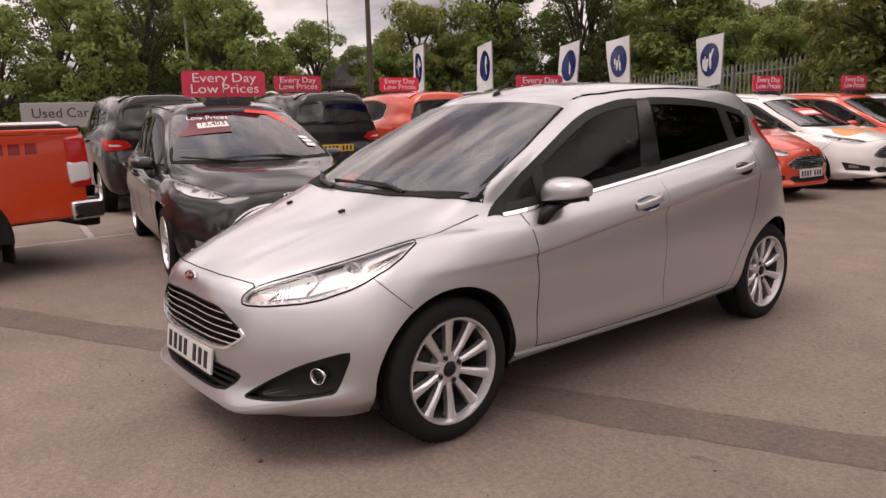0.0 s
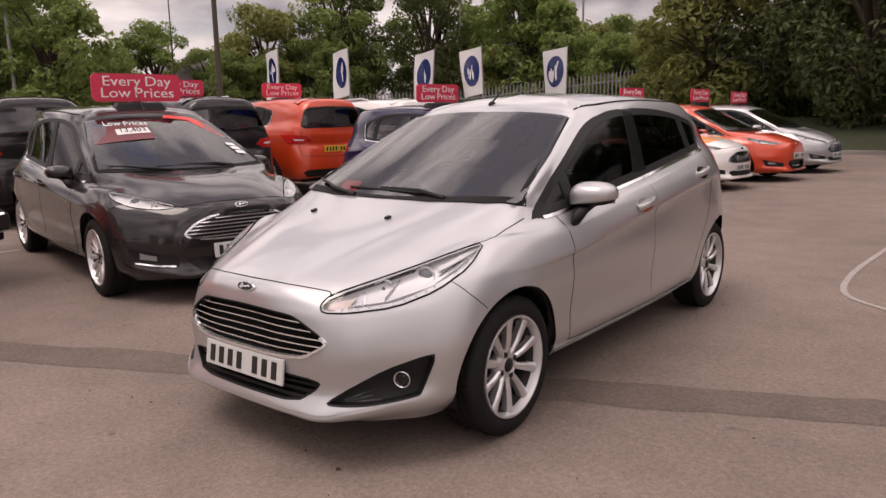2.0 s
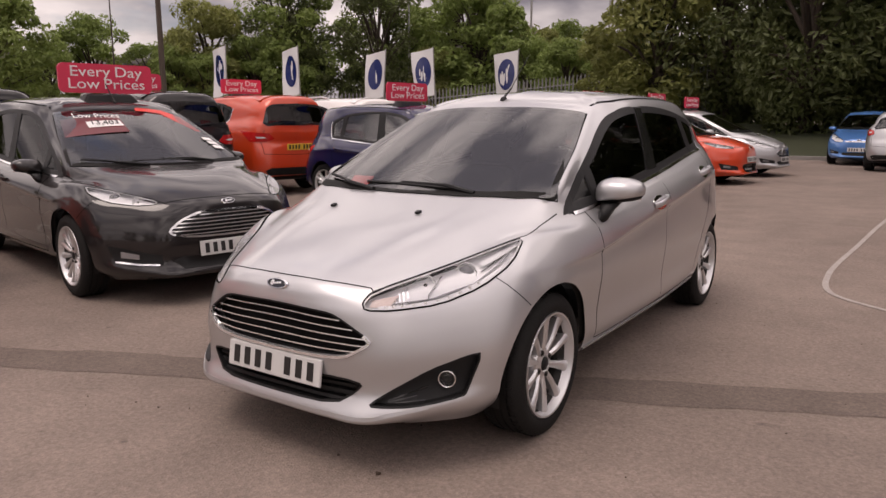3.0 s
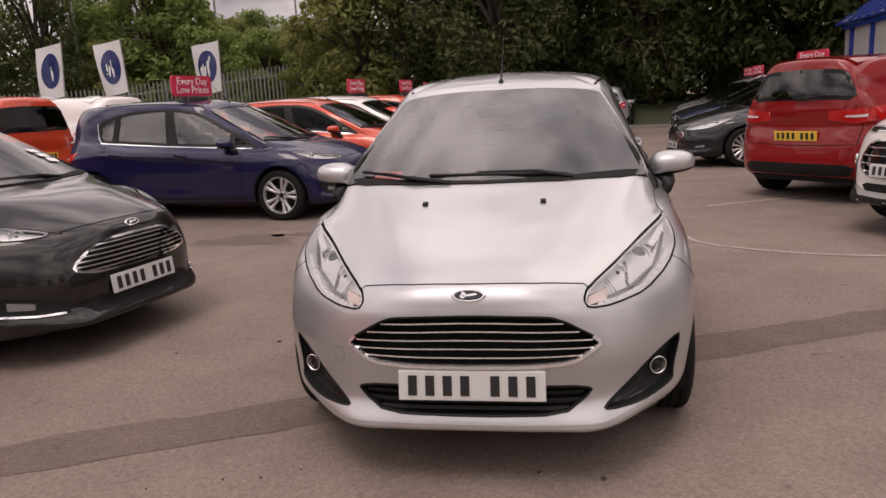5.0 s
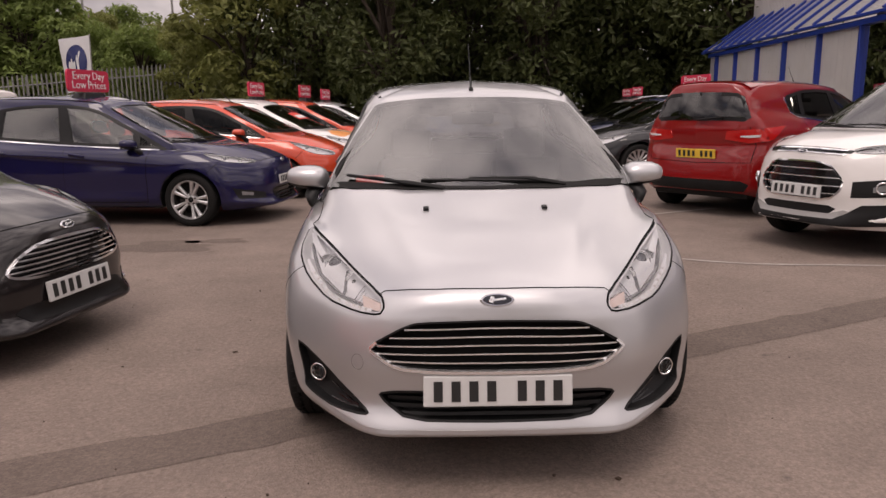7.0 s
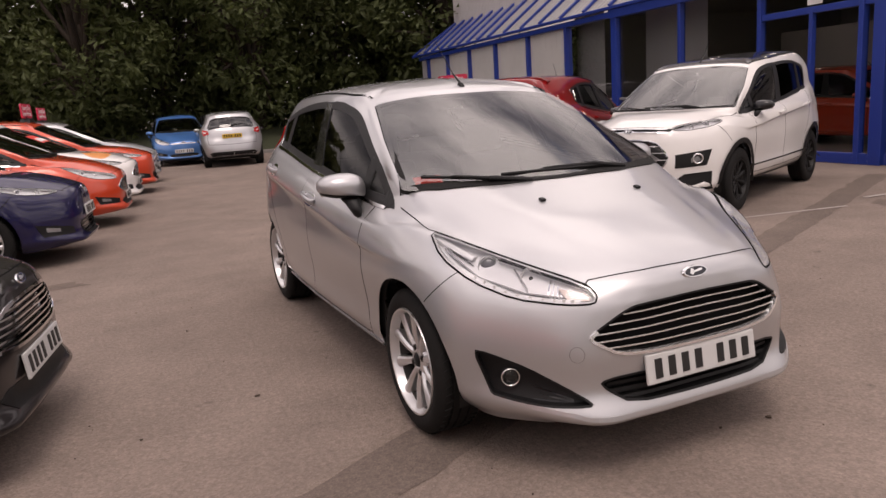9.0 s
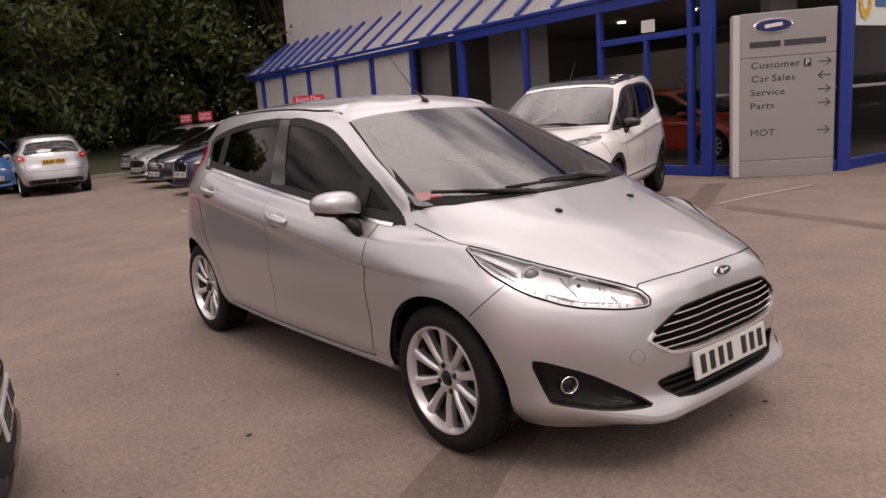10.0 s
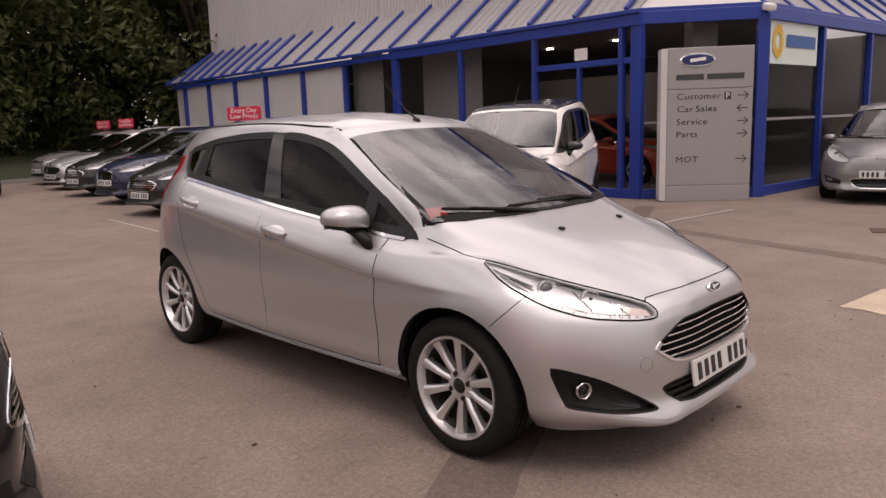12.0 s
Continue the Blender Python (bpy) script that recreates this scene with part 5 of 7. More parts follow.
        me.from_pydata([tuple(p) for p in self.verts[used] - self.vn[used] * .03], [], [tuple(dict.fromkeys(q)) for q in inv.reshape(-1, 4).tolist()])
        me.shade_smooth()
        me.materials.append(LINING)
        again("cabin_lining", me, self.root)
        bm = bmesh.new()
        y0, y1 = self.wy(-.36), self.wy(2.85)
        w = .56 * self.wide
        box(bm, (w * 2, y1 - y0, .10), pose(0, (y0 + y1) / 2, self.zs[1] + .04), .03)
        part("floor_pan", bm, TRIM, self.root)

    def side_mask(self, pts):
        w = self.warp([(1, *p) for p in pts])
        return inside([tuple(p[1:]) for p in w], self.mid[:, 1:]) & (np.abs(self.mid[:, 0]) > .4)


WHEELS = {}


def wheel_meshes(r, rim, spokes, style):
    key = (round(r, 3), round(rim, 3), spokes, style)
    if key in WHEELS:
        return WHEELS[key]
    w = .098
    tyre = bmesh.new()
    prof = [(w - .022, rim - .008), (w - .010, rim + .002), (w - .003, rim + .010), (w, (rim + r) / 2), (w - .004, r - .030), (w - .012, r - .012), (w - .024, r - .003), (w - .040, r)]
    for g in (.046, .010, -.026):
        prof += [(g + .006, r), (g + .004, r - .007), (g - .004, r - .007), (g - .006, r)]
    prof += [(-w + .04, r), (-w + .012, r - .012), (-w, (rim + r) / 2), (-w + .02, rim)]
    lathe(tyre, prof, 56)
    for i in range(56):
        a = 2 * math.pi * (i + .5) / 56
        for sx in (1, -1):
            box(tyre, (.030, .0045, .008), pose(0, 0, 0, math.degrees(a), 0, 0) @ pose(sx * (w - .040), 0, r - .002, 0, 0, 18 * sx))
    disc_and_barrel = bmesh.new()
    # the rim's inner barrel, in dark metal: its shade is put into the colour
    lathe(disc_and_barrel, [(.060, rim - .016), (.030, rim - .024), (-.07, rim - .034), (-.085, rim - .034)], 56)
    lathe(disc_and_barrel, [(-.02, 0.03), (-.02, rim * .62), (-.03, rim * .62), (-.06, rim * .93), (-.085, rim * .93), (-.085, .02)], 40)
    box(disc_and_barrel, (.045, .07, .12), pose(-.004, -rim * .42, .03), .012)
    box(disc_and_barrel, (.03, .03, .05), pose(.004, -rim * .62, -.02), .008)
    ring = bmesh.new()
    lathe(ring, [(.086, rim + .004), (.097, rim + .001), (.096, rim - .006), (.084, rim - .010), (.060, rim - .016), (.058, rim + .002)], 56)
    lathe(ring, [(.058, .030), (.064, .034), (.062, .040), (.056, .066), (.040, .074), (.020, .076)], 40)
    for i in range(spokes):
        a = 360 / spokes * i
        if style == "pairs":
            a += 7 if i % 2 else -7
        vs = []
        for rad, half, x0, x1 in ((.050, .0125, .030, .060), (rim * .5, .0150, .036, .071), (rim - .040, .0190, .040, .075), (rim - .012, .0250, .030, .079)):
            row = []
            for s, x in ((-1, x0), (-1, x1 - .009), (-.45, x1), (.45, x1), (1, x1 - .009), (1, x0)):
                p = Vector((x, s * half, rad))
                row.append(ring.verts.new(pose(0, 0, 0, a, 0, 0) @ p))
            vs.append(row)
        for p, q in zip(vs, vs[1:]):
            for j in range(5):
                ring.faces.new((p[j], p[j + 1], q[j + 1], q[j]))
    bmesh.ops.recalc_face_normals(ring, faces=ring.faces[:])
    cap = bmesh.new()
    lathe(cap, [(.060, .029), (.068, .025), (.070, .0)], 28)
    nuts = bmesh.new()
    lathe(nuts, [(.046, .0125), (.0635, .0125), (.063, .0105), (.056, .0100)], 14)
    tube(nuts, (.040, 0, 0), (.067, 0, 0), .0085, .007, 6)
    WHEELS[key] = [mesh_of(b, m, s) for b, m, s in ((tyre, RUBBER, False), (disc_and_barrel, BRAKEDARK, False), (ring, ALLOY, False), (cap, TRIM, True), (nuts, NUTSTEEL, False))]
    for me in (WHEELS[key][0], WHEELS[key][2]):
        me.shade_smooth()
        me.set_sharp_from_angle(angle=radians(38))
    return WHEELS[key]


def add_wheels(car, track, rim, spokes=10, style="even", rim_mat=None, inset=.028):
    tyre, disc_and_barrel, ring, cap, nuts = wheel_meshes(car.tyre, rim, spokes, style)
    for side in (1, -1):
        for axle in (0, car.wy(2.49)):
            half = track / 2 - (inset if axle else 0)
            m = pose(side * half, axle, car.tyre, 0, 0, 0 if side > 0 else 180)
            w = again("wheel", disc_and_barrel, car.root, "", m)
            again("tyre", tyre, w, "black rubber tyre")
            r = again("rim", ring, w, "alloy rim with slim spokes")
            if rim_mat:
                me = ring.copy()
                me.materials.clear()
                me.materials.append(rim_mat)
                r.data = me
            again("centre_cap", cap, w)
            k = 4 if style == "ten" else 5
            for i in range(k):
                a = 2 * math.pi * (i + .25) / k
                again("wheel_nut", nuts, w, "", pose(0, .0515 * math.cos(a), .0515 * math.sin(a)))
            # wheel well
            bm = bmesh.new()
            n = 18
            R = car.arch + .004
            rows = [[bm.verts.new((side * x, axle + R * math.cos(math.pi * (i / n) * 1.16 - .25), car.tyre + R * math.sin(math.pi * (i / n) * 1.16 - .25))) for i in range(n + 1)] for x in (.50, half + .045)]
            for i in range(n):
                bm.faces.new((rows[0][i], rows[0][i + 1], rows[1][i + 1], rows[1][i]))
            bm.faces.new(rows[0])
            part("wheel_arch_liner", bm, TRIM, car.root)


BARS = {}


def number_plate(car, y, z, mat, way, lean=8, x=0.0, size=(.50, .105), seed=1):
    """A number plate with its characters as plain bars."""
    p = car.surface_at((x, y, z), way)
    turn = 0 if way[1] > 0 else 180
    m = pose(p.x, p.y - .010 * (1 if way[1] > 0 else -1), p.z, -lean if way[1] > 0 else -lean, 0, turn)
    bm = bmesh.new()
    box(bm, (size[0], .012, size[1]), None, .005, 2)
    pl = part("number_plate", bm, mat, car.root, "number plate with dark bars", m=m)
    cw = size[0] * .098
    if size not in BARS:
        bm = bmesh.new()
        box(bm, (cw * .62, .003, size[1] * .66))
        BARS[size] = mesh_of(bm, PRINT)
    for i in range(7):
        again("plate_bar", BARS[size], pl, "", pose((-3.35 + i + (.7 if i > 3 else 0)) * cw * 1.22, -.0075, 0))
    return pl


def badge(car, y, z, way, w=.105, h=.042, lean=25, inner=BADGEDARK):
    p = car.surface_at((0, y, z), way, .002)
    m = pose(p.x, p.y, p.z, -lean, 0, 0 if way[1] > 0 else 180)
    bm = bmesh.new()
    oval(bm, w, h, .006, m)
    bd = part("badge", bm, CHROME, car.root, "small chrome oval badge")
    bm = bmesh.new()
    oval(bm, w * .84, h * .76, .0025, m @ pose(0, -.006, 0))
    part("badge_centre", bm, inner, bd)
    bm = bmesh.new()
    box(bm, (w * .50, .001, h * .16), m @ pose(0, -.009, 0, 0, -8), .0004, 1)
    box(bm, (w * .12, .001, h * .46), m @ pose(-w * .16, -.009, 0, 0, 18), .0004, 1)
    part("badge_mark", bm, BRIGHT, bd)


def seat(bm, x, y, z, wide=.46):
    box(bm, (wide, .50, .16), pose(x, y, z + .10, 6), .05, 3)
    box(bm, (wide, .15, .56), pose(x, y + .30, z + .42, -16), .055, 3, .86)
    box(bm, (.25, .09, .17), pose(x, y + .415, z + .78, -12), .04, 3)
    for s in (-.05, .05):
        tube(bm, (x + s, y + .38, z + .66), (x + s, y + .41, z + .74), .006)


def cabin(car, fine=False):
    """Seats, dashboard and steering wheel; the driver sits on the car's right."""
    z = car.zs[1] + .08
    y = car.wy(1.02)
    for s in (1, -1):
        bm = bmesh.new()
        seat(bm, s * .34 * car.wide, y, z)
        part("front_seat", bm, SEATCLOTH, car.root, smooth=False)
    bm = bmesh.new()
    yr = car.wy(1.98)
    box(bm, (1.16 * car.wide, .48, .16), pose(0, yr, z + .12, 6), .05, 3)
    box(bm, (1.16 * car.wide, .14, .50), pose(0, yr + .29, z + .42, -20), .05, 3)
    for s in (-.36, .36):
        box(bm, (.24, .08, .13), pose(s, yr + .40, z + .70, -12), .035, 3)
    part("rear_seat", bm, SEATCLOTH, car.root)
    bm = bmesh.new()
    p = car.warp([(0, .16, .86), (0, .52, .80)])
    box(bm, (1.28 * car.wide, abs(p[1, 1] - p[0, 1]) + .1, .13), pose(0, (p[0, 1] + p[1, 1]) / 2 + .03, (p[0, 2] + p[1, 2]) / 2 - .02, -6), .05, 3)
    box(bm, (.36, .16, .09), pose(-.36 * car.wide, p[1, 1], p[1, 2] + .05, -12), .04, 3)
    part("dashboard", bm, TRIM, car.root)
    bm = bmesh.new()
    c, R = Vector((-.36 * car.wide, p[1, 1] + .20, p[1, 2] + .01)), .18
    mm = Matrix.Translation(c) @ pose(0, 0, 0, -65)
    pipe(bm, [mm @ Vector((R * math.cos(a), R * math.sin(a), 0)) for a in np.linspace(0, 2 * math.pi, 25)], .014, 8)
    box(bm, (.10, .10, .04), mm, .015)
    box(bm, (.32, .03, .02), mm, .008)
    part("steering_wheel", bm, TRIM, car.root)
    bm = bmesh.new()
    q = car.surface_at((0, .80, 1.28), (0, 1, -.3), -.06)
    box(bm, (.22, .03, .065), Matrix.Translation(q), .02, 3)
    tube(bm, q + Vector((0, 0, .02)), q + Vector((0, .02, .07)), .008)
    part("rear_view_mirror", bm, TRIM, car.root)


SIDE = (-1, 0, 0)
FRONT = (0, 1, 0)
BACK = (0, -1, 0)
TOP = (0, 0, -1)

# outlines on the hatchback, in its own proportions
def swept(pts, n):
    """A smooth line through points."""
    return [tuple(p) for p in spline([(i, *p) for i, p in enumerate(pts)], np.linspace(0, len(pts) - 1, n))]


W_QUARTER_F = [(1, .300, .884), (1, .545, .910), (1, .560, 1.035)]
W_FRONT = [(1, .600, .917), (1, 1.275, .985)] + swept([(1, 1.385, 1.318), (1, 1.22, 1.302), (1, 1.02, 1.248), (1, .80, 1.152), (1, .615, 1.055)], 17)
W_REAR = [(1, 1.425, 1.000), (1, 2.145, 1.068)] + swept([(1, 2.115, 1.284), (1, 1.98, 1.300), (1, 1.75, 1.316), (1, 1.485, 1.321)], 13)
W_QUARTER_R = [(1, 2.218, 1.080), (1, 2.325, 1.092), (1, 2.365, 1.140), (1, 2.385, 1.215), (1, 2.30, 1.252), (1, 2.192, 1.275)]
DLO = [(1, .262, .869), (1, .60, .902), (1, 1.42, .985), (1, 2.345, 1.082), (1, 2.395, 1.135), (1, 2.425, 1.225)] + swept([(1, 2.385, 1.258), (1, 2.10, 1.308), (1, 1.75, 1.333), (1, 1.46, 1.336), (1, 1.22, 1.319), (1, .98, 1.260), (1, .58, 1.066), (1, .285, .893)], 36)
SCREEN = [(0, .075, .935), (.30, .09, .94), (.52, .135, .945), (.658, .195, .95), (.676, .222, .955), (.598, .60, 1.145), (.512, .935, 1.302), (.47, .935, 1.312), (.34, .918, 1.328), (0, .895, 1.338)]
BACKLIGHT = [(.0, 2.82, 1.255), (.38, 2.78, 1.245), (.43, 2.75, 1.21), (.50, 2.82, 1.08), (.44, 2.87, 1.055), (0, 2.90, 1.05)]
LAMP = [(.700, -.075, .822), (.640, -.20, .792), (.545, -.40, .742), (.385, -.630, .668), (.378, -.675, .640), (.400, -.690, .618), (.47, -.63, .612), (.590, -.50, .625), (.668, -.345, .668), (.712, -.20, .738)]
GRILLE = [(0, -.73, .606), (.20, -.73, .602), (.285, -.72, .594), (.425, -.69, .512), (.418, -.69, .490), (.335, -.70, .440), (.20, -.72, .432), (0, -.73, .430)]
INTAKE = [(0, -.74, .368), (.33, -.72, .366), (.400, -.71, .352), (.375, -.71, .318), (.300, -.74, .268), (0, -.76, .262)]
FOG = [(.712, -.405, .448), (.680, -.45, .442), (.590, -.565, .402), (.500, -.645, .342), (.416, -.697, .284), (.425, -.692, .274), (.55, -.61, .274), (.662, -.465, .294), (.672, -.45, .305)]
LAMP_WAY, FOG_WAY = (-.62, .72, -.30), (-.62, .78, 0)
BACKLIGHT_SLIM = [(0, 2.79, 1.285), (.40, 2.75, 1.278), (.47, 2.72, 1.25), (.56, 2.79, 1.10), (.50, 2.85, 1.065), (0, 2.90, 1.055)]
BACKLIGHT_WIDE = [(0, 2.80, 1.275), (.42, 2.76, 1.268), (.50, 2.73, 1.235), (.60, 2.80, 1.06), (.54, 2.87, 1.005), (0, 2.91, 1.0)]
REAR_LAMP = [(.630, 2.50, 1.205), (.575, 2.60, 1.19), (.560, 2.75, 1.02), (.575, 2.83, .93), (.715, 2.68, .925), (.690, 2.58, 1.06)]
LOW_LAMP = [(.71, 2.62, .985), (.60, 2.80, .955), (.59, 2.90, .87), (.715, 2.78, .82), (.735, 2.66, .90)]
SCREEN_WAY = (0, .80, -.60)
BONNET_EDGE = [(0, -.686, .70), (.20, -.676, .697), (.372, -.622, .682), (.388, -.632, .674)]
BONNET_SIDE = [(.385, -.63, .672), (.545, -.395, .748), (.655, -.165, .805), (.700, -.06, .826), (.690, .08, .848), (.690, .225, .868)]


def loop(half):
    """A closed outline from its right half, listed from the middle of one edge to the middle of the other."""
    return list(half) + [(-p[0], *p[1:]) for p in half[::-1] if abs(p[0]) > 1e-6]


def windows(car, dark_rear=True, back=BACKLIGHT, trim=CHROME, black_frames=True, fine=False):
    cell = .035 if fine else .07
    car.cut(DLO, SIDE)
    car.cut(loop(SCREEN), SCREEN_WAY, both=False)
    car.cut(loop(back), (0, -.85, -.5), both=False)
    rear = GLASSDARK if dark_rear else GLASS
    car.patch("windscreen", loop(SCREEN), SCREEN_WAY, GLASS, off=.004, thick=0, cell=.05, label="curved clear windscreen", relax=2)
    car.strip("windscreen_seal", loop(SCREEN), SCREEN_WAY, .024, RUBBER, off=.001, thick=.02, closed=True, shift=.010, step=cell)
    car.patch("rear_window", loop(back), (0, -.85, -.5), REARGLASS, off=.003, thick=0, cell=.05, relax=3)
    car.strip("rear_window_seal", loop(back), (0, -.85, -.5), .04, TRIM, off=.003, closed=True, shift=.018, step=cell)
    for name, o, g in (("quarter_window", W_QUARTER_F, SIDEGLASS), ("side_window", W_FRONT, SIDEGLASS if dark_rear else GLASS), ("side_window", W_REAR, rear), ("quarter_window", W_QUARTER_R, rear)):
        car.pair(name, o, SIDE, g, off=-.003, thick=0, cell=.05, soft=0, relax=2)
        car.strips("window_seal", o, SIDE, .024, TRIM, off=.001, thick=.012, closed=True, shift=-.010, step=cell)
    car.strips("window_frame", DLO, SIDE, .034, TRIM, off=.0015, thick=.01, closed=True, shift=.016, step=cell)
    post = [(1, 1.268, .982), (1, 1.432, .998), (1, 1.490, 1.330), (1, 1.392, 1.328)]
    car.pair("door_post", post, SIDE, GLOSSBLACK if fine else TRIM, off=.002, cell=cell)
    car.pair("window_divider", [(1, .553, .905), (1, .61, .912), (1, .63, 1.07), (1, .565, 1.05)], SIDE, TRIM, off=.002, cell=cell)
    car.pair("window_divider", [(1, 2.140, 1.064), (1, 2.222, 1.073), (1, 2.197, 1.290), (1, 2.112, 1.298)], SIDE, TRIM, off=.002, cell=cell)
    if trim:
        line = [(1, .335, .869), (1, .42, .875), (1, .60, .894), (1, 1.42, .977), (1, 2.20, 1.059), (1, 2.345, 1.075), (1, 2.400, 1.125), (1, 2.432, 1.225), (1, 2.425, 1.242)]
        car.strips("window_trim", line, SIDE, .013, trim, off=.004, thick=.01, step=cell)


def panel_lines(car, w=.0045):
    car.strip("bonnet_gap", [(-p[0], *p[1:]) for p in BONNET_EDGE[::-1]] + BONNET_EDGE[1:], (0, .8, -.6), w, SEAM, off=.0008, thick=.002)
    car.strips("bonnet_gap", BONNET_SIDE, (-.45, .2, -.87), w, SEAM, off=.0008, thick=.002)
    front = [(1, .42, .872), (1, .435, .80), (1, .452, .60), (1, .462, .40), (1, .468, .288)]
    car.strips("door_gap", front, SIDE, w, SEAM, off=.0008, thick=.002)
    car.strips("door_gap", [(1, .468, .288), (1, .60, .280), (1, 1.40, .280), (1, 2.00, .290)], SIDE, w, SEAM, off=.0008, thick=.002)
    car.strips("door_gap", [(1, 1.335, .985), (1, 1.36, .70), (1, 1.375, .285)], SIDE, w * .4, SEAM, off=.0008, thick=.002)
    car.strips("door_gap", [(1, 2.29, 1.065), (1, 2.262, .98), (1, 2.255, .85), (1, 2.225, .70), (1, 2.165, .57), (1, 2.08, .42), (1, 2.00, .29)], SIDE, w * .6, SEAM, off=.0008, thick=.002, soft=1)
    car.strips("wing_gap", [(.690, -.295, .698), (.735, -.255, .648), (.790, -.195, .585)], (-.9, .35, -.2), w * .8, SEAM, off=.0008, thick=.002)
    car.strips("roof_gap", [(.487, 1.03, 1.326), (.525, 1.20, 1.345), (.540, 1.5, 1.366), (.525, 2.05, 1.338), (.49, 2.36, 1.295)], (-.35, 0, -.94), .016, SEAM, off=.0008, thick=.002)


def panel_masks(car):
    m, r, c = car.mid, car.row, car.col
    y0 = car.wy
    bonnet = (r >= 7) & (r < 9) & (c < 5.2) & (m[:, 1] < car.wy(.24))
    roof = (r >= 11.6)
    fd = car.side_mask([(.42, .872), (.435, .80), (.452, .6), (.468, .288), (1.375, .285), (1.335, .985)])
    rd = car.side_mask([(1.335, .985), (1.375, .285), (2.00, .29), (2.08, .42), (2.165, .57), (2.225, .70), (2.255, .85), (2.29, 1.06)])
    fb = (m[:, 1] < car.wy(-.30)) & (r < 7)
    rb = (m[:, 1] > car.wy(2.80)) & (m[:, 2] < car.warp([(0, 3, .62)])[0][2])
    tg = (m[:, 1] > car.wy(2.62)) & (c > 11.3) & ~rb
    return [("bonnet", bonnet), ("roof", roof), ("front_door", fd & (m[:, 0] > 0)), ("front_door", fd & (m[:, 0] < 0)), ("rear_door", rd & (m[:, 0] > 0)),
            ("rear_door", rd & (m[:, 0] < 0)), ("front_bumper", fb), ("rear_bumper", rb), ("tailgate", tg)]


